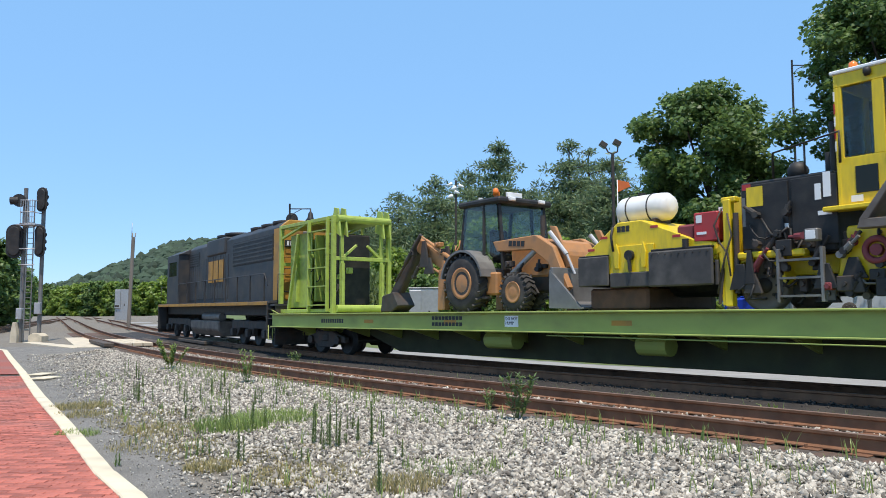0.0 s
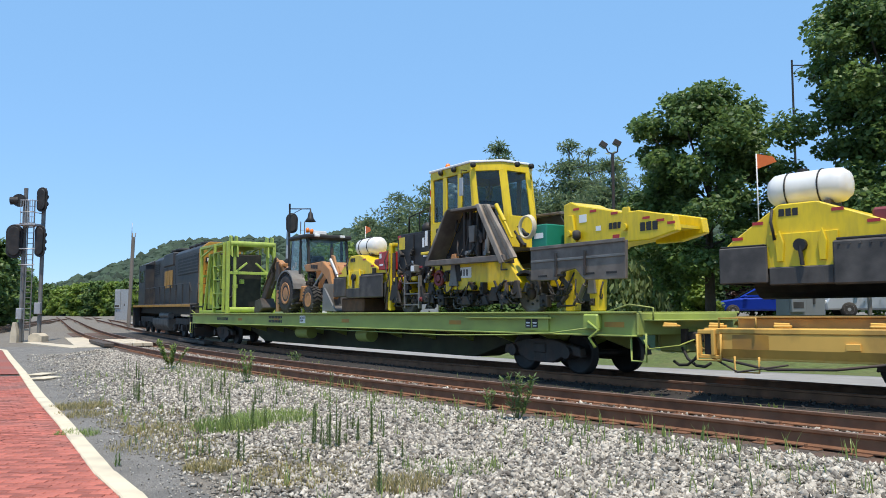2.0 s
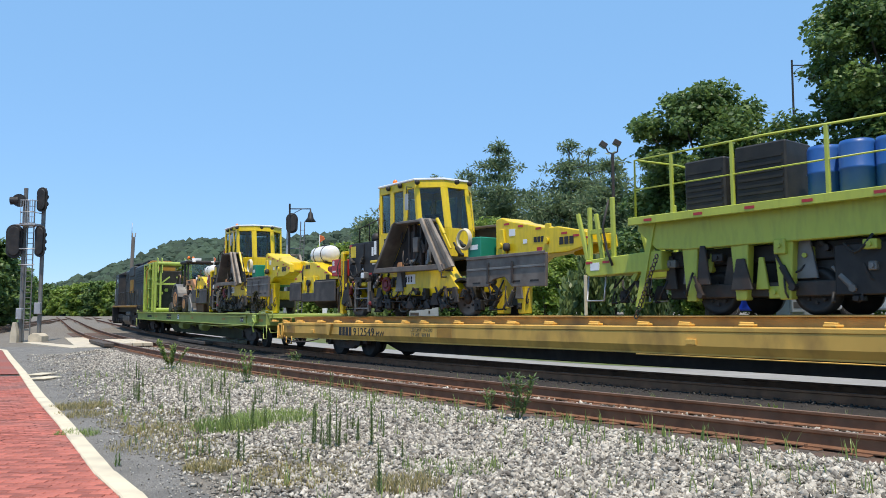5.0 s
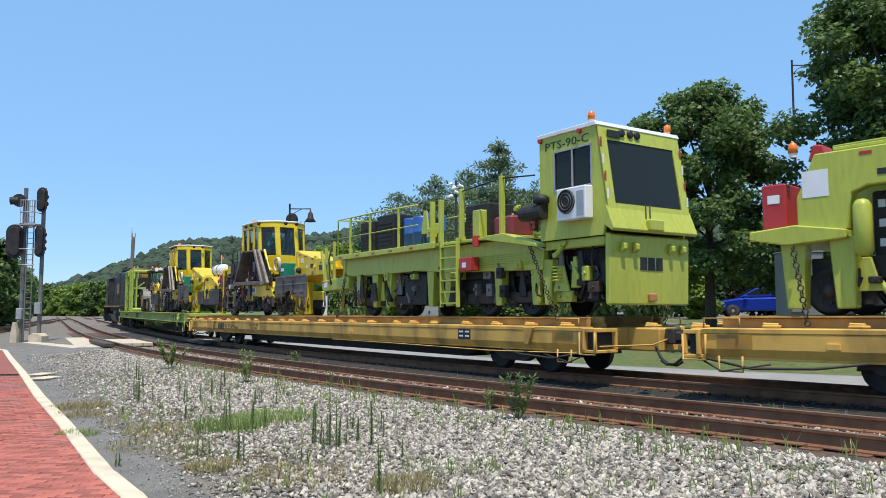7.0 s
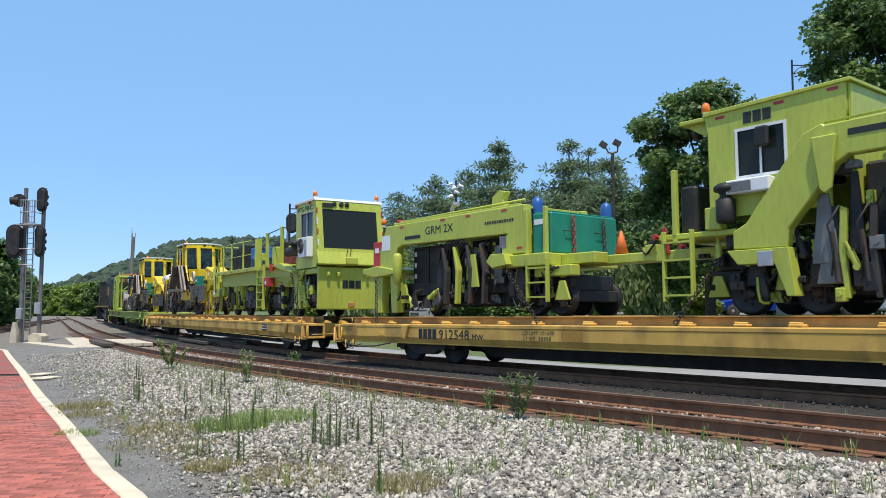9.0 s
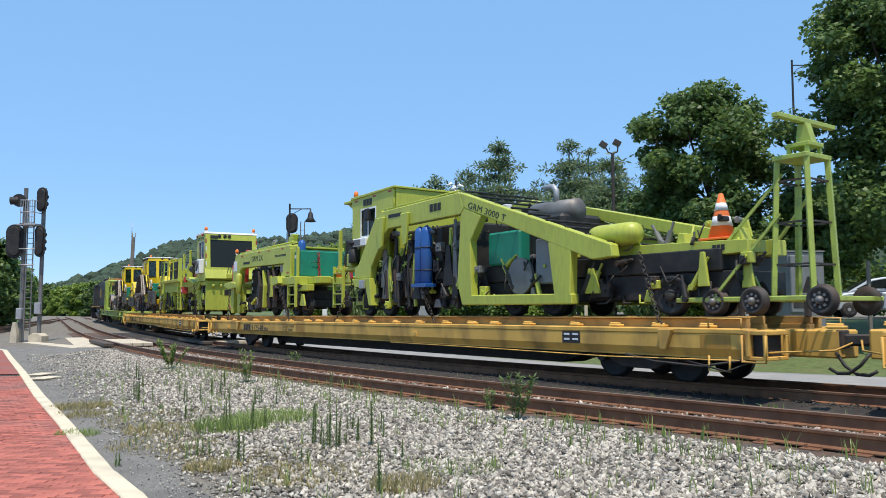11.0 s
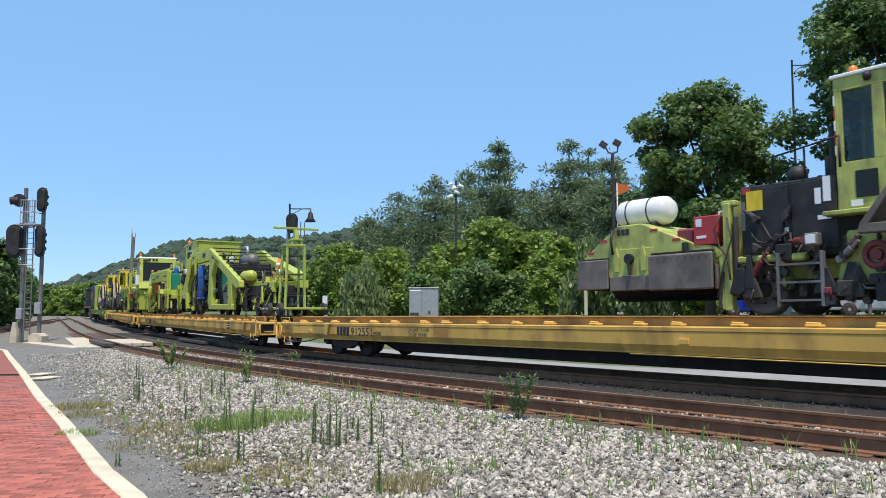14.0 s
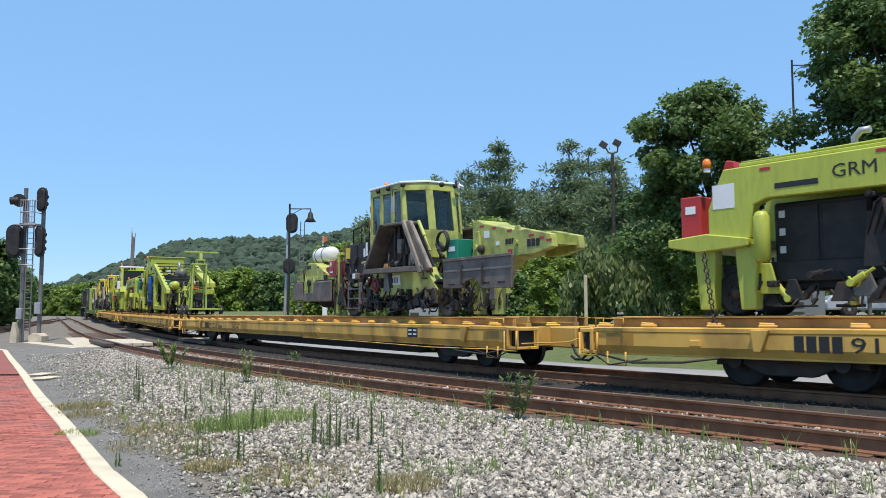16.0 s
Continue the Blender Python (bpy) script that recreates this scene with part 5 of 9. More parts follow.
    # work head carried ahead of the deck
    for y in (0.72, -1.12):
        prism_part("front_beam", [(5.2, 2.42), (5.2, 2.05), (7.0, 2.0), (7.12, 2.08), (7.12, 2.34), (5.6, 2.42)], y, y + 0.4, L, ob, 0.015)
    box_part("front_crossbar", (6.88, -0.719, 2.06), (7.08, 0.719, 2.3), L, ob, 0.015)
    for x, lean, top in ((7.05, 0.0, 3.45), (7.12, 0.26, 3.35), (6.72, 0.16, 3.3), (6.42, 0.02, 3.6)):
        for y in (1.02, -1.02):
            bm = bmesh.new()
            bm_beam(bm, (x, y, 2.35), (x + lean, y, top), 0.07, 0.09, bevel=0.01)
            part("front_post", bm, L, ob)
    for y in (1.02, -1.02):
        box_part("post_tie", (6.45, y - 0.03, 2.88), (7.04, y + 0.03, 2.98), L, ob, 0.01)
        pipe_part("front_step", [(7.1, y, 2.02), (7.12, y + 0.05, 1.5), (6.66, y + 0.05, 1.5), (6.64, y, 2.02)], 0.02, "pale_steel", ob)
    pipe_part("front_hose", [(6.5, 1.06, 3.55), (6.62, 1.12, 3.0), (6.5, 1.14, 2.5), (6.35, 1.16, 2.2)], 0.025, "black", ob)
    sticker(ob, 6.85, 1.121, 2.2, 0.24, 0.16, "white", "notice")
    reflectors(ob, [(7.0, 2.28), (6.55, 2.28)], 1.121)
    clutter(ob, 5.6, 6.6, 0.5, 1.0, 1.45, 2.0, 14, 27, ("black", "dark", L))
    # cab at the rear
    cabp = new("cab")
    cabp.parent = ob
    tagged(cabp, "boxy lime green cab with wide tinted rear windscreen")
    for y in (1, -1):
        a, b = (1.14, 1.2) if y > 0 else (-1.2, -1.14)
        for nm, out in (("cab_panel", [(-3.95, 2.8), (-3.95, 3.85), (-5.86, 3.85), (-5.95, 3.3), (-5.8, 2.8)]), ("cab_panel", [(-3.95, 4.63), (-3.95, 5.0), (-5.68, 5.0), (-5.74, 4.63)]),
                        ("cab_panel", [(-3.95, 3.85), (-3.95, 4.63), (-4.40, 4.63), (-4.40, 3.85)]), ("cab_panel", [(-5.52, 3.85), (-5.52, 4.63), (-5.74, 4.63), (-5.86, 3.85)])):
            bm = bmesh.new()
            bm_prism(bm, out, a, b, 0.0)
            part(nm, bm, L, cabp)
        box_part("window_pane", (-5.50, a + 0.02, 3.87), (-4.42, b - 0.025, 4.61), "dark_glass", cabp, 0.0)
        bm = bmesh.new()
        for q in ((-5.53, -5.49, 3.83, 4.65), (-4.43, -4.39, 3.83, 4.65), (-4.98, -4.94, 3.83, 4.65)):
            bm_box(bm, q[0], q[1], b - 0.01 if y > 0 else a + 0.01, b + 0.012 if y > 0 else a - 0.012, q[2], q[3])
        bm_box(bm, -5.53, -4.39, b - 0.01 if y > 0 else a + 0.01, b + 0.012 if y > 0 else a - 0.012, 3.81, 3.85)
        bm_box(bm, -5.53, -4.39, b - 0.01 if y > 0 else a + 0.01, b + 0.012 if y > 0 else a - 0.012, 4.63, 4.67)
        part("window_frame", bm, "pale_steel", cabp)
    prism_part("roof", [(-3.9, 5.001), (-3.9, 5.09), (-5.66, 5.09), (-5.70, 5.001)], -1.24, 1.24, "white", cabp)
    box_part("cab_panel", (-3.99, -1.13, 2.8), (-3.94, 1.13, 5.0), L, cabp, 0.0)
    # sloping rear face: header, posts, glass, sill
    def face(name, lo, hi, y0, y1, mm, off=0.0, th=0.05):
        bm = bmesh.new()
        xl, xh = -5.95 + (lo - 3.3) * 0.27 / 1.7 - off, -5.95 + (hi - 3.3) * 0.27 / 1.7 - off
        bm_prism(bm, [(xl, lo), (xh, hi), (xh + th, hi), (xl + th, lo)], y0, y1)
        return part(name, bm, mm, cabp)
    face("rear_header", 4.72, 5.0, -1.2, 1.2, L)
    face("rear_post", 3.3, 4.72, 0.98, 1.2, L)
    face("rear_post", 3.3, 4.72, -1.2, -0.98, L)
    face("rear_sill", 3.3, 3.42, -0.98, 0.98, L)
    face("rear_windscreen", 3.43, 4.71, -0.97, 0.97, "dark_glass", -0.02, 0.012)
    prism_part("visor", [(-5.92, 3.38), (-6.12, 2.9), (-6.07, 2.85), (-5.85, 3.0)], -1.24, 1.24, L, cabp)
    prism_part("apron", [(-5.80, 2.85), (-5.78, 1.48), (-5.84, 1.42), (-5.9, 1.44), (-5.95, 2.8)], -1.16, 1.16, L, ob, 0.02)
    for y in (0.85, 0.5, -0.55, -0.9):
        bm = bmesh.new()
        bm_prism(bm, [(-5.95, 2.45), (-5.95, 2.68), (-6.06, 2.62), (-6.06, 2.52)], y - 0.05, y + 0.05, 0.01)
        part("tow_lug", bm, L, ob)
    brand_blocks(ob, Matrix.Translation((-5.93, 0.32, 2.12)) @ REAR, 0.26)
    box_part("tow_eye", (-6.0, -0.1, 1.5), (-5.9, 0.1, 1.66), "orange", ob, 0.02)
    bm = bmesh.new()
    bm_box(bm, -6.2, -6.05, -0.12, 0.28, 2.9, 3.12, 0.02)
    part("lamp_bracket", bm, L, ob)
    for y in (0.14, 0.02):
        pipe_part("wiper", [(-5.95, y, 3.45), (-6.02, y + 0.08, 3.2), (-6.0, y + 0.05, 2.95)], 0.012, "black", cabp)
    for y in (0.55, 0.3, 0.1):
        bm = bmesh.new()
        bm_lathe(bm, [(0.03, 0), (0.075, 0.02), (0.08, 0.1), (0.06, 0.11)], 14, Matrix.Translation((-5.64, y, 4.90)) @ Matrix.Rotation(-math.pi / 2, 4, "Y"))
        part("roof_lamp", bm, "black", cabp)
    box_part("number_plate", (-5.76, 0.62, 4.78), (-5.72, 0.98, 4.92), "ink", cabp, 0.004)
    for y in (1.2, -1.2):
        for k in range(4):
            z = 3.5 + k * 0.35
            bm = bmesh.new()
            x = -5.95 + (z - 3.3) * 0.27 / 1.7
            bm_box(bm, x - 0.006, x, min(y, y * 0.96), max(y, y * 0.96), z, z + 0.2)
            part("reflector", bm, "red" if k % 2 else "white", cabp)
    beacon(ob, -5.5, -1.1, 5.09)
    beacon(ob, -5.45, 1.12, 5.09)
    for x in (-5.2, -4.0):
        bm = bmesh.new()
        bm_tube(bm, (x, 1.2, 4.96), (x, 1.26, 4.96), 0.05, n=10)
        part("marker_lamp", bm, "red", cabp)
    words("model_lettering", "PTS-90-C", 0.24, Matrix.Translation((-4.12, 1.203, 4.72)) @ SIDE, "ink", cabp, width=1.3)
    ac = box_part("air_conditioner", (-5.55, 1.201, 3.14), (-4.70, 1.42, 3.8), "white", ob, 0.02, "white air conditioner with round fan")
    bm = bmesh.new()
    bm_lathe(bm, [(0.03, 0.02), (0.24, 0.02), (0.25, 0.0)], 24, Matrix.Translation((-5.0, 1.421, 3.52)) @ Matrix.Rotation(-math.pi / 2, 4, "X"))
    fan = part("fan", bm, "black", ac)
    bm = bmesh.new()
    for rr in (0.24, 0.17, 0.1):
        torus(bm, (-5.0, 1.45, 3.52), rr, 0.008, "y", 24, 5)
    part("fan_guard", bm, "steel", fan)
    box_part("ac_grille", (-5.5, 1.421, 3.2), (-5.3, 1.428, 3.7), "pale_steel", ac, 0.0)
    # air filter and works below the cab
    bm = bmesh.new()
    bm_tube(bm, (-3.5, 1.3, 3.42), (-4.2, 1.3, 3.42), 0.17, n=16)
    bm_lathe(bm, [(0.05, 3.55), (0.18, 3.62), (0.18, 3.72), (0.1, 3.78)], 16, Matrix.Translation((-4.1, 1.3, 0)))
    part("air_filter", bm, "black", ob)
    box_part("cab_base", (-5.75, -1.12, 2.6), (-4.0, 1.12, 2.79), L, ob, 0.02)
    clutter(ob, -5.6, -4.1, 0.85, 1.2, 1.5, 2.75, 34, 24, ("black", L, L, "dark", "steel"))
    box_part("black_bay", (-5.7, -0.9, 1.5), (-4.1, 0.8, 2.6), "black", ob, 0.02)
    for x0, z0, x1, z1 in ((-3.6, 2.8, -4.55, 1.05), (5.2, 2.3, 5.75, 1.1)):
        bm = bmesh.new()
        for k in range(16):
            f = k / 16
            torus(bm, (x0 + (x1 - x0) * f, 1.25, z0 + (z1 - z0) * f), 0.045, 0.013, "y" if k % 2 else "x", 10, 5)
        part("tie_down_chain", bm, "dark", ob)
    return ob


carried(stabiliser(), -17.25, 10.2, -24.8 + 17.25, 0.0)


def chain(parent, a, b, mat="dark"):
    a, b = Vector(a), Vector(b)
    n = max(6, int((b - a).length / 0.09))
    bm = bmesh.new()
    for k in range(n):
        p = a.lerp(b, (k + 0.5) / n)
        torus(bm, p, 0.045, 0.013, "y" if k % 2 else "x", 10, 5)
    part("tie_down_chain", bm, mat, parent)


def gantry_tamper():
    """Arched lime machine with a long top beam."""
    ob = thing("tie_inserter", "lime green track machine with long arched top beam", "track machine", "arched track machines")
    L = "lime"
    for y in (1, -1):
        bm = bmesh.new()
        bm_prism(bm, [(4.25, 2.5), (4.25, 3.05), (3.95, 3.72), (-1.55, 3.74), (-1.62, 2.62), (-0.8, 2.62), (-0.78, 2.95), (-1.0, 3.1), (3.2, 3.14), (3.42, 3.05), (3.46, 2.85), (3.5, 2.5)], min(0.85 * y, 1.1 * y), max(0.85 * y, 1.1 * y), 0.02)
        part("side_beam", bm, L, ob)
    box_part("top_plate", (-1.5, -0.84, 3.66), (3.9, 0.84, 3.72), L, ob, 0.01)
    box_part("top_rib", (-1.3, 0.9, 3.745), (3.7, 1.0, 3.80), L, ob, 0.01)
    pipe_part("top_pipe", [(3.8, 0.7, 3.86), (-1.2, 0.7, 3.92)], 0.03, L, ob)
    pipe_part("top_pipe", [(3.8, 0.5, 3.84), (-1.2, 0.5, 3.88)], 0.022, "black", ob)
    bm = bmesh.new()
    bm_prism(bm, [(0.45, 3.73), (0.4, 4.2), (0.15, 4.35), (-0.1, 4.3), (0.0, 4.1), (-0.1, 3.73)], 0.1, 0.3, 0.02)
    part("lifting_hook", bm, L, ob)
    bm = bmesh.new()
    bm_pipe(bm, [(2.1, 0.2, 3.7), (2.1, 0.2, 4.1), (2.0, 0.2, 4.2), (1.85, 0.2, 4.2)], 0.06, 10)
    part("exhaust_stack", bm, "pale_steel", ob)
    words("model_lettering", "GRM 2X", 0.3, Matrix.Translation((2.15, 1.103, 3.34)) @ SIDE, "ink", ob, width=1.15)
    bars = bmesh.new()
    for k in range(12):
        bm_box(bars, -0.28 - k * 0.085, -0.22 - k * 0.085, 1.101, 1.105, 3.38, 3.45)
    part("weight_lettering", bars, "ink", ob)
    sticker(ob, 2.7, 1.101, 3.32, 0.7, 0.09, "ink", "maker_plate")
    sticker(ob, -0.85, 1.101, 2.92, 0.22, 0.28, "steel", "data_plate")
    sticker(ob, 3.95, 1.101, 3.25, 0.4, 0.42, "white", "notice")
    reflectors(ob, [(3.2, 3.63), (1.4, 3.66), (0.4, 3.66), (-0.9, 3.66), (-1.4, 2.75)], 1.101)
    # front: step, box, beacon
    prism_part("front_shelf", [(5.0, 2.42), (5.0, 2.56), (4.26, 2.62), (3.5, 2.5), (3.5, 2.36), (4.4, 2.3)], -1.2, 1.2, L, ob, 0.02)
    bx = box_part("red_box", (4.5, 0.3, 2.6), (4.9, 0.9, 3.35), "red", ob, 0.02, "red metal tool box")
    sticker(bx, 4.7, 0.901, 3.1, 0.2, 0.14)
    beacon(ob, 4.35, 0.9, 3.75)
    bm = bmesh.new()
    bm_prism(bm, [(4.25, 3.7), (3.95, 3.73), (4.0, 3.95), (4.15, 3.98)], 0.2, 0.6, 0.02)
    part("red_cover", bm, "red", ob)
    for x, y in ((3.25, 1.2),):
        bm = bmesh.new()
        bm_lathe(bm, [(0.08, 2.08), (0.13, 2.14), (0.13, 2.82), (0.09, 2.9), (0.05, 2.92)], 18, Matrix.Translation((x, y, 0)))
        part("accumulator", bm, L, ob)
    for x in (4.35, 3.6):
        bm = bmesh.new()
        bm_prism(bm, [(x - 0.14, 1.3), (x + 0.12, 1.3), (x + 0.2, 2.4), (x - 0.2, 2.4)], 0.8, 1.08, 0.02)
        part("frame_leg", bm, L, ob)
    # radiator and works
    rad = box_part("radiator", (1.75, -0.5, 1.62), (3.3, 0.62, 3.1), "black", ob, 0.03, "black radiator behind side door")
    for x0, x1 in ((1.8, 2.5), (2.56, 3.25)):
        box_part("radiator_grille", (x0, 0.621, 1.95), (x1, 0.65, 3.02), "black", rad, 0.01)
    for x, z in ((3.15, 2.9), (3.15, 2.6), (3.15, 2.3), (1.75, 2.6)):
        sticker(rad, x, 0.652, z, 0.1, 0.12)
    clutter(ob, -0.8, 1.7, 0.5, 1.05, 1.5, 3.05, 64, 31, ("black", "dark", "black", L, "steel"))
    clutter(ob, 1.6, 3.4, 0.7, 1.1, 1.35, 1.9, 26, 32, ("black", "dark", L, "steel"))
    for x in (0.85, 0.35, -0.15, 1.3):
        bm = bmesh.new()
        bm_prism(bm, [(x - 0.06, 2.35), (x + 0.1, 2.95), (x + 0.16, 2.92), (x + 0.04, 2.3), (x + 0.09, 1.5), (x + 0.0, 1.5)], 0.95, 1.12, 0.02)
        part("work_arm", bm, L if x == 0.85 else "dark", ob)
    bm = bmesh.new()
    for k in range(5):
        bm_pipe(bm, [(1.7 - 0.1 * k, 1.0, 2.4), (1.55 - 0.1 * k, 1.05, 2.9), (1.2 - 0.12 * k, 1.05, 3.12), (0.8 - 0.1 * k, 1.02, 2.9)], 0.02, 6)
    part("hose_bundle", bm, "black", ob)
    # platform, ladder and green tank
    box_part("rear_platform", (-2.35, -1.2, 2.30), (-0.7, 1.25, 2.58), L, ob, 0.02)
    prism_part("platform_bracket", [(-0.6, 2.46), (-0.75, 2.62), (-1.2, 2.62), (-1.3, 2.36), (-0.8, 2.3)], 1.1, 1.42, L, ob)
    box_part("platform_beam", (-2.9, 0.75, 2.06), (-1.8, 1.05, 2.299), L, ob, 0.02)
    box_part("platform_beam", (-3.3, 0.3, 2.32), (-2.351, 0.75, 2.56), L, ob, 0.02)
    tk = box_part("fuel_tank", (-2.3, -1.25, 2.585), (-1.72, 1.0, 3.5), "teal", ob, 0.03, "green steel fuel tank")
    box_part("tank_lid", (-2.27, -1.2, 3.501), (-1.75, 0.95, 3.53), "teal", tk, 0.01)
    sticker(tk, -1.92, 1.001, 3.3, 0.28, 0.12, "white", "notice")
    for y in (0.35, -0.7):
        chain(tk, (-2.36, y, 3.45), (-2.36, y - 0.05, 2.5), "red" if y > 0 else "rust_plate")
    for y in (0.6, -0.45):
        pipe_part("tank_handle", [(-2.3, y, 3.1), (-2.36, y, 3.1), (-2.36, y - 0.28, 3.1), (-2.3, y - 0.28, 3.1)], 0.012, "dark", tk)
    for x in (-1.62, -2.2):
        box_part("tank_post", (x - 0.05, 1.02, 2.58), (x + 0.05, 1.12, 3.62), L, ob, 0.015)
    for x, y in ((-1.5, 0.6), (-1.85, -1.42)):
        bm = bmesh.new()
        bm_lathe(bm, [(0.1, 2.6), (0.14, 2.66), (0.14, 3.78), (0.11, 3.9), (0.03, 3.96)], 18, Matrix.Translation((x, y, 0)))
        part("gas_bottle", bm, "blue", ob, "blue gas bottle")
    ladder(ob, -2.35, -1.75, 1.2, 1.5, 2.46, L, 3)
    for x in (3.9, -1.6, -2.4):
        for y in (0.78, -0.78):
            rail_wheel(ob, x, y, 1.58, 0.37, "black", "dark")
    box_part("works_core", (-0.8, -0.8, 1.45), (1.7, 0.55, 3.1), "black", ob, 0.02)
    box_part("works_core", (-2.75, -0.7, 1.5), (-0.9, 0.72, 1.75), "black", ob, 0.02)
    box_part("under_frame", (-2.6, -0.75, 1.75), (4.2, 0.75, 2.1), "black", ob, 0.02)
    clutter(ob, -2.7, -0.9, 0.75, 1.1, 1.4, 2.25, 44, 33, ("black", "dark", L, "dark"))
    box_part("tail_beam", (-6.6, -0.2, 2.3), (-2.36, 0.29, 2.5), L, ob, 0.02)
    clutter(ob, -6.2, -4.0, 0.0, 0.4, 2.2, 2.8, 14, 35, ("black", L, "red", "dark"))
    bm = bmesh.new()
    bm_lathe(bm, [(0.16, 2.5), (0.02, 3.0)], 14, Matrix.Translation((-3.5, 0.1, 0.02)))
    part("traffic_cone", bm, "orange_sign", ob)
    chain(ob, (-1.0, 1.35, 2.5), (-2.25, 1.38, 1.03))
    chain(ob, (4.3, 1.2, 2.3), (4.05, 1.35, 1.03))
    return ob


carried(gantry_tamper(), -46.4, 10.2, -39.15 + 46.4, 0.0)
carried(gantry_tamper(), -104.3, 10.2, -97.77 + 104.3, 0.0)


def tie_tamper():
    """Big lime machine: tall cab ahead, kneed arch beam, engine and tail boom."""
    ob = thing("tamping_machine", "large lime green tamping machine with tall cab and arched beams", "track machine")
    L = "lime"
    cabp = new("cab")
    cabp.parent = ob
    tagged(cabp, "tall lime cab with framed side window")
    for y in (1, -1):
        a, b = (1.04, 1.1) if y > 0 else (-1.1, -1.04)
        for out in ([(6.55, 2.92), (6.55, 3.58), (4.4, 3.58), (4.4, 2.92)], [(6.55, 4.43), (6.6, 4.78), (4.1, 4.86), (4.1, 4.43)], [(6.55, 3.58), (6.55, 4.43), (6.0, 4.43), (6.0, 3.58)], [(5.1, 3.58), (5.1, 4.43), (4.1, 4.43), (4.25, 3.58)]):
            prism_part("cab_panel", out, a, b, L, cabp, 0.0)
        box_part("window_pane", (5.12, a + 0.02, 3.6), (5.98, b - 0.025, 4.41), "dark_glass", cabp, 0.0)
        bm = bmesh.new()
        yo = b if y > 0 else a - 0.012
        for q in ((5.08, 5.13, 3.56, 4.45), (5.97, 6.02, 3.56, 4.45), (5.53, 5.57, 3.6, 4.41)):
            bm_box(bm, q[0], q[1], yo, yo + 0.012, q[2], q[3])
        bm_box(bm, 5.13, 5.97, yo, yo + 0.012, 3.56, 3.61)
        bm_box(bm, 5.13, 5.97, yo, yo + 0.012, 4.40, 4.45)
        part("window_frame", bm, "white", cabp)
    prism_part("roof", [(6.62, 4.781), (4.0, 4.861), (4.0, 4.92), (6.62, 4.86)], -1.14, 1.14, L, cabp)
    box_part("cab_end", (4.05, -1.03, 2.95), (4.1, 1.03, 4.85), L, cabp, 0.0)
    box_part("cab_front", (6.55, -1.03, 2.95), (6.6, 1.03, 3.6), L, cabp, 0.0)
    box_part("front_windscreen", (6.56, -1.0, 3.6), (6.575, 1.0, 4.6), "dark_glass", cabp, 0.0)
    box_part("cab_front", (6.55, -1.03, 4.6), (6.6, 1.03, 4.78), L, cabp, 0.0)
    box_part("canopy", (6.6, -1.1, 4.72), (7.15, 1.1, 4.80), L, cabp, 0.015)
    bm = bmesh.new()
    bm_prism(bm, [(7.1, 4.72), (6.65, 4.72), (6.65, 4.45)], 0.9, 0.96)
    part("canopy_bracket", bm, L, cabp)
    beacon(ob, 6.7, 0.9, 4.86)
    for y in (0.6, -0.5):
        bm = bmesh.new()
        bm_lathe(bm, [(0.03, 0), (0.1, 0.03), (0.1, 0.14), (0.08, 0.15)], 14, Matrix.Translation((7.0, y, 4.62)) @ Matrix.Rotation(math.pi / 2, 4, "Y"))
        part("headlamp", bm, "black", cabp)
    reflectors(cabp, [(6.3, 4.72), (5.2, 4.76), (4.3, 4.79)], 1.101)
    brand_blocks(cabp, Matrix.Translation((5.85, 1.103, 4.52)) @ SIDE, 0.2)
    box_part("mirror", (5.35, 1.14, 4.05), (5.6, 1.24, 4.4), "black", cabp, 0.03)
    ac = box_part("air_conditioner", (5.3, 1.101, 3.28), (6.1, 1.34, 3.52), "white", cabp, 0.02, "white air conditioner below the window")
    box_part("ac_grille", (5.62, 1.341, 3.31), (6.05, 1.35, 3.48), "steel", ac, 0.0)
    # the kneed arch, two near-alike beams
    for y in (1, -1):
        a, b = (1.1, 1.32) if y > 0 else (-1.32, -1.1)
        prism_part("arch_leg", [(6.0, 2.32), (6.0, 2.62), (5.75, 2.75), (4.72, 4.1), (4.4, 4.22), (3.95, 3.7), (4.2, 3.55), (5.0, 2.6), (5.05, 2.3)], a, b, L, ob, 0.02)
        prism_part("arch_beam", [(4.5, 4.18), (0.6, 4.26), (0.4, 3.85), (0.55, 3.7), (4.0, 3.66)], a + 0.001, b - 0.001, L, ob, 0.02)
        prism_part("arch_slope", [(0.6, 4.26), (-4.4, 2.6), (-4.45, 2.35), (-3.9, 2.32), (0.4, 3.84)], a, b, L, ob, 0.02)
        prism_part("rear_leg", [(0.4, 3.85), (0.55, 3.7), (0.7, 2.0), (0.5, 1.46), (0.1, 1.46), (0.15, 3.0), (-0.3, 3.58)], a + 0.002, b - 0.002, L, ob, 0.02)
        prism_part("tail_leg", [(-2.9, 2.9), (-2.6, 2.75), (-2.8, 1.46), (-3.25, 1.46), (-3.3, 2.6)], a + 0.002, b - 0.002, L, ob, 0.02)
        prism_part("leg_sill", [(0.5, 1.46), (-3.3, 1.44), (-3.3, 1.66), (0.5, 1.7)], a + 0.003, b - 0.003, L, ob, 0.02)
        for x in (4.35, 3.05):
            prism_part("beam_lug", [(x - 0.2, 4.0), (x + 0.2, 4.0), (x + 0.09, 3.15), (x, 3.08), (x - 0.09, 3.15)], b + 0.001 if y > 0 else a - 0.09, b + 0.09 if y > 0 else a - 0.001, L, ob, 0.02)
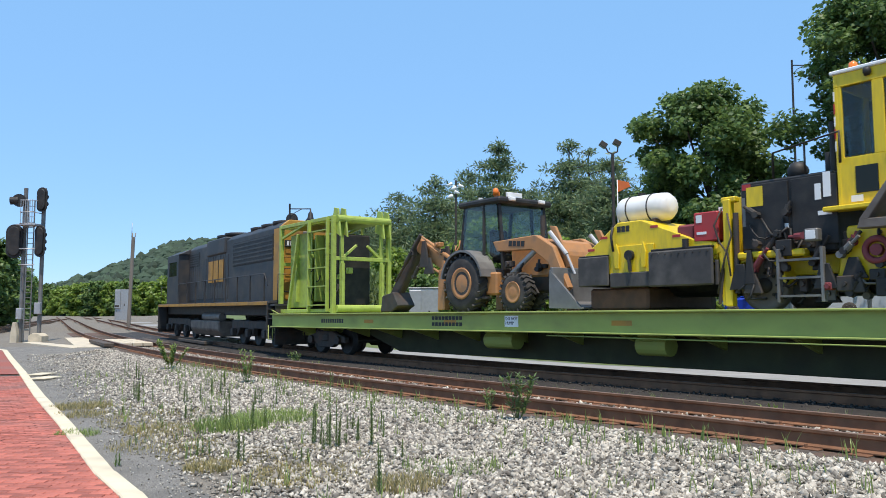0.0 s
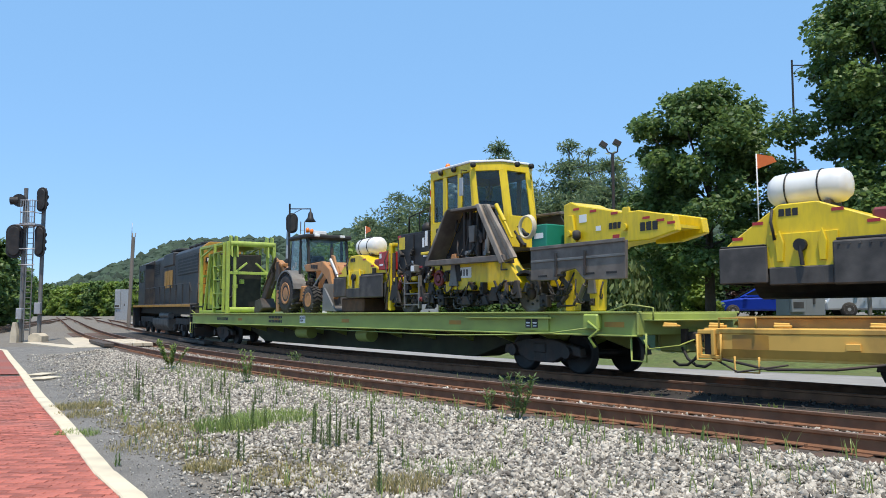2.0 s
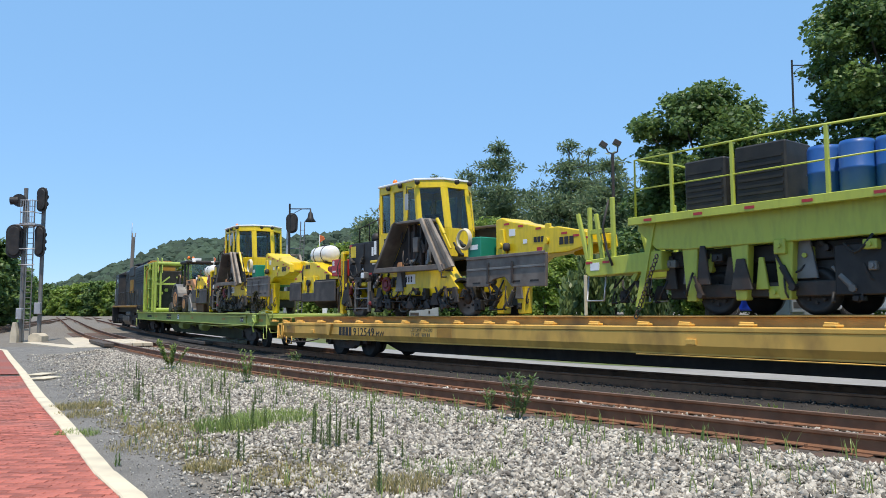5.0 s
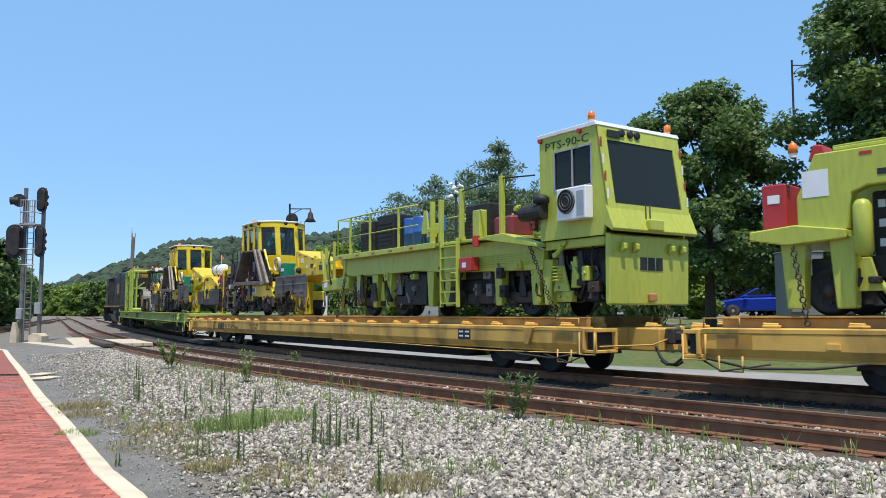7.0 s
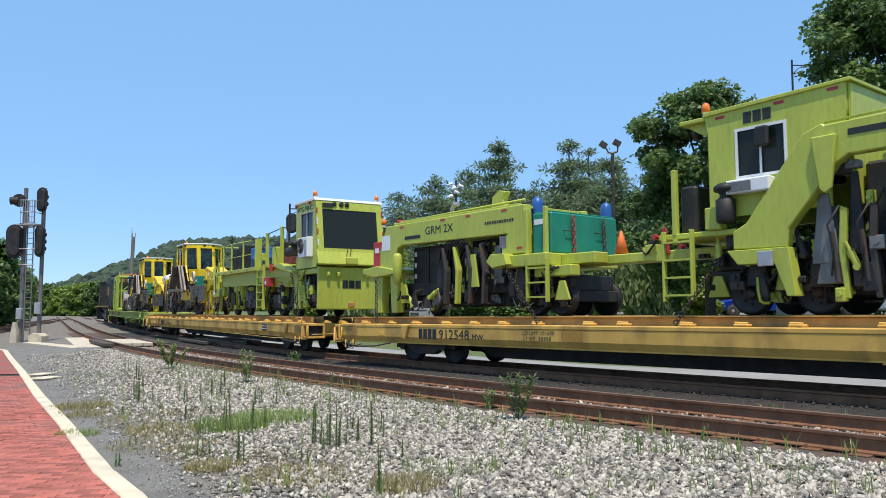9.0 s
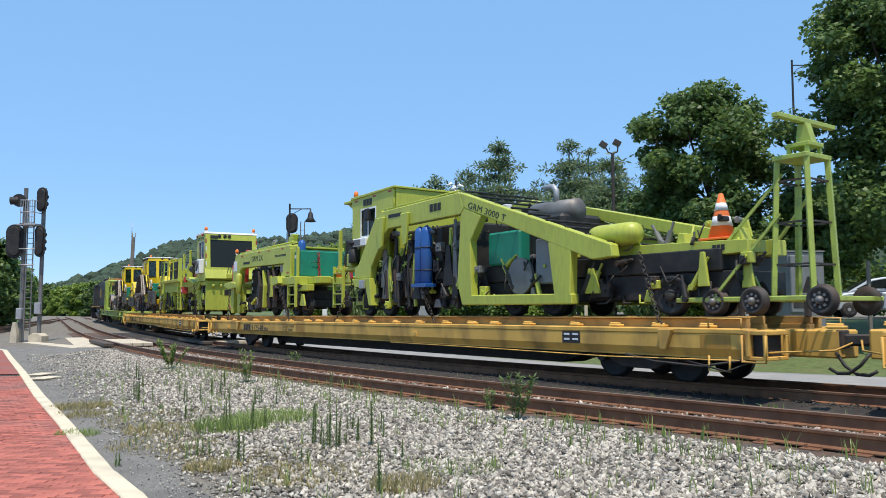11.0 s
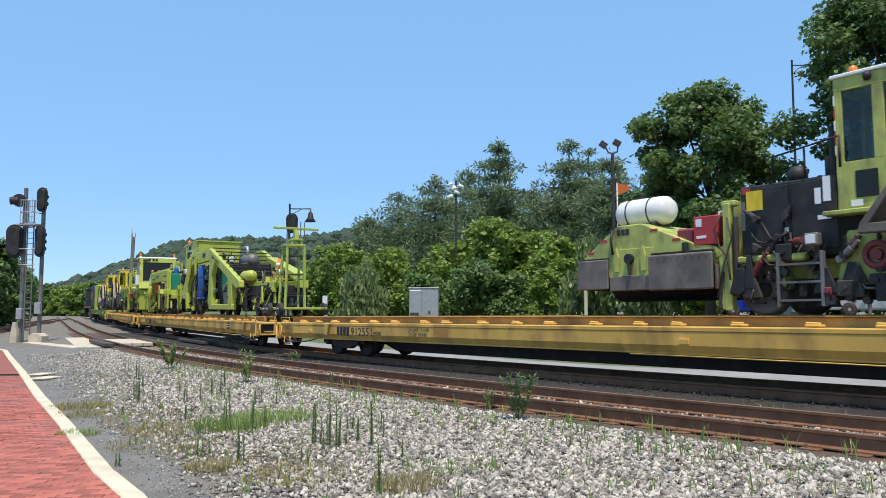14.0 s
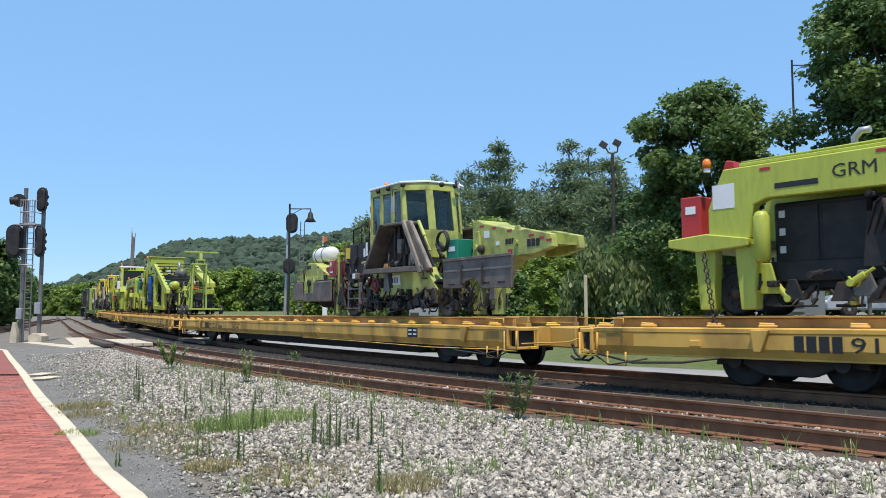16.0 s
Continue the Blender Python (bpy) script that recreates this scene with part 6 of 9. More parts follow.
    for k in range(9):
        f = k / 8
        x, z = 0.5 - 4.7 * f, 4.28 - 1.62 * f
        tube_part("top_roller", (x, -1.2, z), (x, 1.2, z), 0.025, "black", ob, 6)
    pipe_part("top_pipe", [(4.4, 1.22, 4.24), (0.7, 1.22, 4.32)], 0.022, L, ob)
    sticker(ob, 3.65, 1.322, 4.0, 0.7, 0.1, "ink", "maker_plate")
    m = Matrix.Translation((0.25, 1.323, 3.83)) @ Matrix.Rotation(-math.radians(18.4), 4, "Y") @ SIDE
    words("model_lettering", "GRM 3000 T", 0.22, m, "ink", ob, width=1.5)
    brand_blocks(ob, Matrix.Translation((1.9, 1.322, 3.9)) @ SIDE, 0.2)
    # front steps and filter
    ladder(ob, 6.85, 7.45, 1.25, 1.45, 2.75, L, 4)
    box_part("step_post", (7.2, 1.1, 2.5), (7.3, 1.2, 3.9), L, ob, 0.01)
    box_part("front_deck", (6.0, -1.2, 2.6), (7.6, 1.2, 2.7), L, ob, 0.015)
    box_part("black_cover", (6.9, 0.4, 2.7), (7.25, 1.0, 3.6), "black", ob, 0.05)
    bm = bmesh.new()
    bm_lathe(bm, [(0.15, 2.8), (0.17, 2.85), (0.17, 3.2), (0.1, 3.25), (0.1, 3.32), (0.2, 3.36), (0.2, 3.44), (0.1, 3.5)], 18, Matrix.Translation((6.15, 1.25, 0)))
    part("air_filter", bm, "black", ob)
    box_part("side_box", (6.25, 1.05, 2.7), (6.55, 1.3, 3.1), L, ob, 0.02)
    prism_part("foot_bracket", [(6.1, 2.3), (5.0, 2.3), (4.9, 1.5), (5.05, 1.5), (5.25, 2.05), (5.9, 2.05)], 1.1, 1.36, L, ob)
    box_part("lamp_box", (5.25, 1.36, 2.0), (5.5, 1.44, 2.25), "pale_steel", ob, 0.01)
    # blue gas bottles, dark works and arms
    for x in (2.5, 2.2):
        bm = bmesh.new()
        bm_lathe(bm, [(0.12, 2.05), (0.155, 2.1), (0.155, 3.4), (0.12, 3.52), (0.03, 3.58)], 18, Matrix.Translation((x, 1.22, 0)))
        bt = part("gas_bottle", bm, "blue", ob, "blue gas bottle")
        for z in (2.4, 3.0):
            bm = bmesh.new()
            torus(bm, (x, 1.22, z), 0.16, 0.015, "z", 18, 5)
            part("clamp", bm, "black", bt)
    box_part("bottle_rack", (2.0, 1.05, 1.95), (2.72, 1.38, 2.05), "blue", ob, 0.01)
    box_part("core_frame", (-6.5, -0.8, 2.0), (6.6, 0.8, 2.4), "black", ob, 0.02)
    box_part("works_core", (-6.8, -0.7, 1.5), (6.8, 0.74, 2.0), "black", ob, 0.02)
    box_part("engine_bay", (0.9, -0.9, 2.4), (4.0, 0.8, 3.6), "black", ob, 0.05)
    box_part("oil_tank", (-1.2, -0.9, 2.4), (0.0, 0.9, 3.2), "teal", ob, 0.05, "dark green oil tank")
    box_part("control_cabinet", (-2.6, 0.6, 1.9), (-1.9, 1.05, 2.9), "box_grey", ob, 0.03, "pale grey control cabinet")
    bm = bmesh.new()
    bm_tube(bm, (-1.4, 1.0, 2.1), (-1.4, 1.08, 2.1), 0.42, n=24)
    part("cable_reel", bm, "steel", ob)
    clutter(ob, 0.8, 4.6, 0.85, 1.15, 1.4, 3.6, 110, 41, ("black", "dark", "black", "steel", L))
    clutter(ob, -4.0, 0.2, 0.8, 1.15, 1.45, 2.6, 40, 42, ("black", "dark", L, "steel"))
    clutter(ob, 4.6, 6.8, 0.7, 1.2, 1.4, 2.6, 46, 43, ("black", "dark", "black", L))
    for x in (4.2, 3.75, 3.2, 2.9):
        prism_part("tamping_arm", [(x - 0.05, 1.45), (x + 0.02, 1.45), (x + 0.10, 2.2), (x + 0.05, 2.9), (x - 0.06, 2.85), (x - 0.01, 2.2)], 1.08, 1.16, L if x in (4.2, 2.9) else "dark", ob)
        tube_part("arm_cylinder", (x + 0.12, 1.14, 1.7), (x + 0.2, 1.14, 2.5), 0.045, "dark", ob)
        pipe_part("arm_hose", [(x + 0.05, 1.18, 2.9), (x + 0.22, 1.24, 2.6), (x + 0.14, 1.22, 2.2), (x + 0.2, 1.2, 1.8)], 0.016, "black", ob)
    # engine on top behind the slope, tanks, tail boom
    box_part("engine", (-2.3, -0.7, 2.42), (-0.4, 0.6, 3.5), "black", ob, 0.08)
    bm = bmesh.new()
    bm_lathe(bm, [(0.05, -0.75), (0.26, -0.7), (0.28, 0.0), (0.28, 0.7), (0.05, 0.75)], 18, Matrix.Translation((-1.6, 0.1, 3.6)) @ Matrix.Rotation(math.pi / 2, 4, "Y"))
    part("silencer", bm, "steel", ob)
    bm = bmesh.new()
    bm_pipe(bm, [(-1.7, 0.2, 3.8), (-1.7, 0.2, 4.1), (-1.6, 0.2, 4.2), (-1.3, 0.2, 4.2)], 0.07, 10)
    part("exhaust_stack", bm, "pale_steel", ob)
    bm = bmesh.new()
    bm_lathe(bm, [(0.05, -0.62), (0.2, -0.56), (0.23, -0.4), (0.23, 0.4), (0.2, 0.56), (0.05, 0.62)], 20, Matrix.Translation((-4.1, 0.85, 2.82)) @ Matrix.Rotation(math.pi / 2, 4, "Y"))
    part("air_tank", bm, L, ob)
    prism_part("far_chute", [(-1.6, 3.8), (-1.6, 3.55), (-5.2, 2.7), (-5.2, 2.95)], -1.2, -0.7, L, ob)
    prism_part("tail_boom", [(-3.8, 2.2), (-3.8, 2.6), (-7.0, 2.52), (-7.0, 2.3)], 0.2, 0.75, L, ob)
    prism_part("tail_boom", [(-3.8, 2.2), (-3.8, 2.55), (-6.8, 2.58), (-6.8, 2.3)], -0.75, -0.3, L, ob)
    brand_blocks(ob, Matrix.Translation((-6.3, 0.752, 2.36)) @ SIDE, 0.1)
    for x in (-6.7, -5.5):
        prism_part("boom_knuckle", [(x - 0.12, 2.5), (x + 0.12, 2.53), (x + 0.06, 2.75), (x - 0.06, 2.75)], 0.3, 0.6, L, ob)
    cone = new("traffic_cone")
    cone.parent = ob
    bm = bmesh.new()
    bm_lathe(bm, [(0.25, 2.62), (0.04, 3.45)], 16, Matrix.Translation((-6.15, 0.25, 0)))
    bm_box(bm, -6.45, -5.85, -0.05, 0.55, 2.58, 2.62, 0.01)
    part("cone_body", bm, "orange_sign", cone, "orange traffic cone")
    bm = bmesh.new()
    bm_lathe(bm, [(0.2, 2.84), (0.155, 3.02)], 16, Matrix.Translation((-6.15, 0.25, 0)))
    bm_lathe(bm, [(0.128, 3.13), (0.093, 3.27)], 16, Matrix.Translation((-6.15, 0.25, 0)))
    part("cone_bands", bm, "white", cone)
    clutter(ob, -6.8, -3.6, 0.0, 0.8, 2.5, 3.0, 24, 44, ("black", "dark", L, "steel"))
    clutter(ob, -7.2, -3.6, 0.4, 1.0, 1.45, 2.3, 36, 45, ("black", "dark", L, L))
    clutter(ob, -1.2, 1.0, -0.2, 0.8, 3.3, 4.05, 14, 46, ("black", "dark", "white"))
    for x in (6.0, 4.8, -0.9, -2.2, -5.4):
        for y in (0.78, -0.78):
            rail_wheel(ob, x, y, 1.58, 0.37, "black", "dark")
    chain(ob, (-5.0, 1.2, 2.4), (-5.6, 1.35, 1.03))
    chain(ob, (2.4, 1.3, 2.0), (1.6, 1.36, 1.03))
    chain(ob, (6.3, 1.2, 2.2), (7.2, 1.36, 1.03))
    return ob


carried(tie_tamper(), -46.4, 10.2, -52 + 46.4, 0.0)


def survey_buggy():
    ob = thing("survey_buggy", "lime green lattice tower on small rail wheels", "track trolley")
    L = "lime_frame"
    for y in (0.85, -0.85):
        box_part("base_beam", (-9.05, y - 0.04, 1.44), (-6.2, y + 0.04, 1.53), L, ob, 0.015)
    for x in (-6.8, -7.9, -8.9):
        box_part("base_cross", (x - 0.05, -0.81, 1.445), (x + 0.05, 0.81, 1.525), L, ob, 0.01)
    for x, y in ((-7.0, 0.85), (-7.85, 0.98), (-9.0, 0.95), (-7.0, -0.85), (-8.8, -0.9)):
        rail_wheel(ob, x, y, 1.45, 0.22, "dark", "steel")
    tops = {}
    for x, y in ((-8.0, 0.62), (-8.7, 0.62), (-8.0, -0.12), (-8.7, -0.12)):
        tx, ty = -8.35 + (x + 8.35) * 0.75, y * 0.86
        bm = bmesh.new()
        bm_beam(bm, (x, y, 1.53), (tx, ty, 3.80), 0.08, 0.08)
        part("tower_leg", bm, L, ob)
        tops[(x, y)] = (tx, ty)
    for z in (2.05, 2.75, 3.45):
        f = (z - 1.53) / 2.27
        pts = []
        for (x, y) in ((-8.0, 0.62), (-8.7, 0.62), (-8.7, -0.12), (-8.0, -0.12)):
            t = tops[(x, y)]
            pts.append((x + (t[0] - x) * f, y + (t[1] - y) * f, z))
        for a, b in zip(pts, pts[1:] + pts[:1]):
            bm = bmesh.new()
            bm_beam(bm, a, b, 0.03, 0.03)
            part("tower_rung", bm, "dark", ob)
    box_part("tower_top", (-8.66, -0.16, 3.80), (-8.04, 0.60, 3.88), L, ob, 0.01)
    box_part("tower_head", (-8.58, -0.08, 4.03), (-8.15, 0.38, 4.10), L, ob, 0.01)
    for x, y in ((-8.52, 0.34), (-8.2, 0.34), (-8.52, -0.04), (-8.2, -0.04)):
        box_part("head_post", (x - 0.03, y - 0.03, 3.88), (x + 0.03, y + 0.03, 4.03), L, ob, 0.0)
    prism_part("mast", [(-8.55, 4.101), (-8.25, 4.101), (-8.3, 4.45), (-8.45, 4.45)], 0.07, 0.23, L, ob)
    box_part("cross_arm", (-8.43, -0.75, 4.45), (-8.31, 1.0, 4.53), L, ob, 0.01)
    for (x0, y0, z0), (x1, y1, z1) in (((-8.1, 0.4, 3.6), (-6.3, 0.85, 1.53)), ((-8.15, 0.6, 2.9), (-7.0, 0.85, 1.53)), ((-8.1, -0.4, 3.3), (-6.3, -0.85, 1.53))):
        bm = bmesh.new()
        bm_beam(bm, (x0, y0, z0), (x1, y1, z1), 0.045, 0.045)
        part("tower_stay", bm, L, ob)
    clutter(ob, -8.8, -7.2, -0.3, 0.5, 1.54, 1.8, 8, 51, ("black", L, "dark"))
    for x in (-7.4, -8.6):
        box_part("lock_bar", (x - 0.04, 0.6, 1.19), (x + 0.04, 0.7, 1.44), "dark", ob, 0.01)
    return ob


carried(survey_buggy(), -46.4, 10.2, -52 + 46.4 + 0.62, 0.0)


def loader():
    """Backhoe loader, its bucket towards the rear of the train."""
    ob = thing("backhoe_loader", "orange backhoe loader with dusty tyres and folded digging arm", "backhoe loader")
    O = "orange"

    def tyre(x, y, z, r, w):
        sgn = 1 if y > 0 else -1
        m = Matrix.Translation((x, y, z)) @ Matrix.Rotation(-sgn * math.pi / 2, 4, "X")
        wheel = new("wheel")
        wheel.parent = ob
        bm = bmesh.new()
        bm_lathe(bm, [(r * 0.52, w / 2 - 0.03), (r * 0.8, w / 2), (r * 0.95, w / 2 - 0.04), (r, w / 4), (r, -w / 4), (r * 0.95, -w / 2 + 0.04), (r * 0.52, -w / 2)], 28, m)
        part("tyre", bm, "rubber", wheel)
        bm = bmesh.new()
        for k in range(22):
            a = 2 * math.pi * k / 22
            for hs in (0.22, -0.22):
                lug = m @ Matrix.Rotation(a, 4, "Z") @ Matrix.Translation((r * 0.99, 0, hs * w)) @ Matrix.Rotation(0.5 if hs > 0 else -0.5, 4, "X")
                bm_box(bm, -0.03, 0.035, -0.03, 0.03, -w * 0.26, w * 0.26, 0, lug)
        tagged(part("tread", bm, "rubber", wheel), kind="stuff")
        bm = bmesh.new()
        bm_lathe(bm, [(r * 0.1, w * 0.46), (r * 0.28, w * 0.45), (r * 0.36, w * 0.42), (r * 0.48, w * 0.45), (r * 0.56, w * 0.5), (r * 0.57, w * 0.4), (r * 0.57, -w * 0.3)], 24, m)
        part("rim", bm, O, wheel)

    for y in (1.0, -1.0):
        tyre(1.65, y, 1.30 + 0.70, 0.70, 0.46)
        tyre(-0.15, y * 0.98, 1.30 + 0.44, 0.44, 0.34)
    # cab on four posts
    box_part("cab_floor", (-0.3, -0.75, 2.1), (1.9, 0.75, 2.35), "black", ob, 0.03)
    for x0, x1, y in ((1.85, 1.55, 0.82), (1.85, 1.55, -0.82), (0.5, 0.55, 0.85), (0.5, 0.55, -0.85), (-0.35, -0.1, 0.78), (-0.35, -0.1, -0.78)):
        bm = bmesh.new()
        bm_beam(bm, (x0, y, 2.3), (x1, y * 0.95, 3.95), 0.08, 0.09)
        part("cab_post", bm, "black", ob)
    box_part("roof", (-0.35, -0.9, 3.94), (1.8, 0.9, 4.1), "black", ob, 0.05)
    for y in (0.82, -0.82):
        for pts in ([(1.78, 2.7), (1.52, 3.93), (0.6, 3.93), (0.56, 2.5)], [(0.46, 2.5), (0.5, 3.93), (-0.1, 3.93), (-0.28, 2.7)]):
            g = prism_part("window_pane", pts, y - 0.006, y + 0.006, "clear_glass", ob, 0.0)
            g.visible_shadow = False
    g = prism_part("windscreen", [(-0.36, 2.7), (-0.14, 3.92), (-0.13, 3.92), (-0.35, 2.7)], -0.72, 0.72, "clear_glass", ob, 0.0)
    g.visible_shadow = False
    g = prism_part("rear_window", [(1.86, 2.6), (1.6, 3.92), (1.61, 3.92), (1.87, 2.6)], -0.75, 0.75, "clear_glass", ob, 0.0)
    g.visible_shadow = False
    bm = bmesh.new()
    bm_box(bm, 0.5, 1.0, -0.28, 0.28, 2.55, 2.75, 0.05)
    bm_box(bm, 0.95, 1.15, -0.28, 0.28, 2.7, 3.4, 0.06)
    part("seat", bm, "black", ob)
    bm = bmesh.new()
    torus(bm, (0.1, 0, 2.95), 0.2, 0.018, "x", 20, 6)
    bm_tube(bm, (-0.1, 0, 2.35), (0.1, 0, 2.95), 0.04)
    part("steering_column", bm, "black", ob)
    for y in (0.5, -0.5):
        for x in (1.75, -0.35):
            box_part("roof_lamp", (x - 0.06, y - 0.09, 4.0), (x + 0.06, y + 0.09, 4.09), "white", ob, 0.015)
    beacon(ob, 1.2, 0.4, 4.1)
    beacon(ob, 0.9, 0.7, 4.1)
    box_part("number_board", (-0.3, 0.1, 4.1), (-0.22, 0.6, 4.22), "white", ob, 0.01)
    # fenders, hood, side panel
    prism_part("fender", arc(1.65, 2.0, 0.78, 0.84, 10, 170), 0.75, 1.24, "steel", ob, 0.0)
    prism_part("hood", [(-0.3, 2.4), (-0.3, 3.05), (-0.6, 3.1), (-1.7, 2.9), (-1.85, 2.6), (-1.85, 2.1), (-0.3, 2.1)], -0.5, 0.5, O, ob, 0.05)
    box_part("side_tank", (-0.25, 0.55, 1.7), (0.75, 0.95, 2.25), O, ob, 0.04)
    box_part("step", (0.0, 0.95, 1.6), (0.5, 1.1, 1.66), "black", ob, 0.01)
    box_part("chassis", (-1.9, -0.45, 1.75), (2.2, 0.45, 2.15), "dark", ob, 0.04)
    tube_part("exhaust_stack", (-1.1, 0.35, 3.0), (-1.1, 0.35, 3.55), 0.05, "dark", ob)
    # loader arms and bucket
    for y in (0.75, -0.75):
        prism_part("loader_arm", [(-0.1, 2.75), (0.1, 3.0), (-1.3, 3.05), (-1.75, 2.75), (-2.2, 1.8), (-2.0, 1.7), (-1.6, 2.4), (-1.2, 2.72)], y - 0.08, y + 0.08, O, ob, 0.02)
        bm = bmesh.new()
        bm_tube(bm, (-0.5, y * 0.9, 2.2), (-1.35, y * 0.9, 2.85), 0.06, n=10)
        bm_tube(bm, (-1.55, y * 0.9, 3.1), (-2.0, y * 0.9, 2.55), 0.05, n=10)
        bm_tube(bm, (-2.0, y * 0.9, 2.55), (-2.25, y * 0.9, 2.1), 0.03, n=8)
        part("loader_cylinder", bm, "pale_steel", ob)
        prism_part("loader_link", [(-1.5, 3.25), (-1.65, 3.22), (-2.1, 2.3), (-1.95, 2.25)], y - 0.2, y - 0.12, O, ob, 0.01)
    brand_blocks(ob, Matrix.Translation((-0.55, 0.832, 2.85)) @ Matrix.Rotation(-0.1, 4, "Y") @ SIDE, 0.13, n=4)
    bm = bmesh.new()
    bm_prism(bm, [(-1.95, 2.25), (-1.9, 1.36), (-2.95, 1.33), (-2.95, 1.37), (-2.1, 1.5), (-2.02, 2.25)], -1.15, 1.15, 0.01)
    bm_prism(bm, [(-1.93, 2.2), (-1.9, 1.36), (-2.9, 1.34)], 1.1, 1.16)
    bm_prism(bm, [(-1.93, 2.2), (-1.9, 1.36), (-2.9, 1.34)], -1.16, -1.1)
    part("loader_bucket", bm, "steel", ob, "worn steel loader bucket")
    box_part("bucket_cargo", (-3.9, -1.1, 1.31), (-2.98, 1.0, 1.75), "rust_plate", ob, 0.04, "rusty brown steel plough plate")
    # digging arm, folded
    bm = bmesh.new()
    bm_beam(bm, (2.4, 0.1, 2.2), (4.5, 0.2, 3.25), 0.3, 0.42, bevel=0.04)
    part("boom", bm, O, ob)
    bm = bmesh.new()
    bm_beam(bm, (4.5, 0.2, 3.3), (5.6, 0.35, 1.75), 0.26, 0.36, bevel=0.04)
    part("dipper", bm, "dark", ob)
    bm = bmesh.new()
    bm_prism(bm, [(5.3, 1.9), (5.9, 1.8), (6.0, 1.32), (5.4, 1.32), (5.0, 1.5)], 0.05, 0.65, 0.03)
    part("digging_bucket", bm, "dark", ob)
    for a, b in (((2.6, 0.35, 2.6), (4.2, 0.4, 3.45)), ((4.2, 0.42, 3.5), (5.3, 0.55, 2.2)), ((2.3, 0.3, 1.9), (3.6, 0.4, 2.5))):
        bm = bmesh.new()
        bm_tube(bm, a, Vector(a).lerp(Vector(b), 0.6), 0.06, n=10)
        bm_tube(bm, Vector(a).lerp(Vector(b), 0.6), b, 0.035, n=8)
        part("hydraulic_cylinder", bm, O if a[0] < 3 else "dark", ob)
    box_part("slew_post", (2.1, -0.35, 1.5), (2.5, 0.45, 2.5), O, ob, 0.05)
    for y in (1.0, -1.0):
        prism_part("stabiliser", [(2.2, 2.4), (2.45, 2.4), (2.5, 1.35), (2.2, 1.35)], y - 0.1, y + 0.1, O, ob, 0.02)
    clutter(ob, 2.3, 4.6, 0.3, 0.5, 2.2, 3.3, 14, 61, ("black", "dark", O))
    clutter(ob, -1.8, 0.0, 0.5, 0.8, 1.7, 2.5, 14, 62, ("black", "dark"))
    # short wheelbase: cab set back over the rear axle, loader gear drawn in
    for piece in ob.children:
        if piece.type == "MESH" and not piece.name.startswith("fender"):
            for v in piece.data.vertices:
                v.co.x = float(np.interp(v.co.x, [-3.9, -2.95, -1.9, -0.35, 1.85, 2.1, 6.0], [-3.9, -2.35, -1.35, 0.55, 2.2, 2.4, 6.25]))
    return ob


carried(loader(), 11.39, 10.4, 13 - 11.39, 0.0)


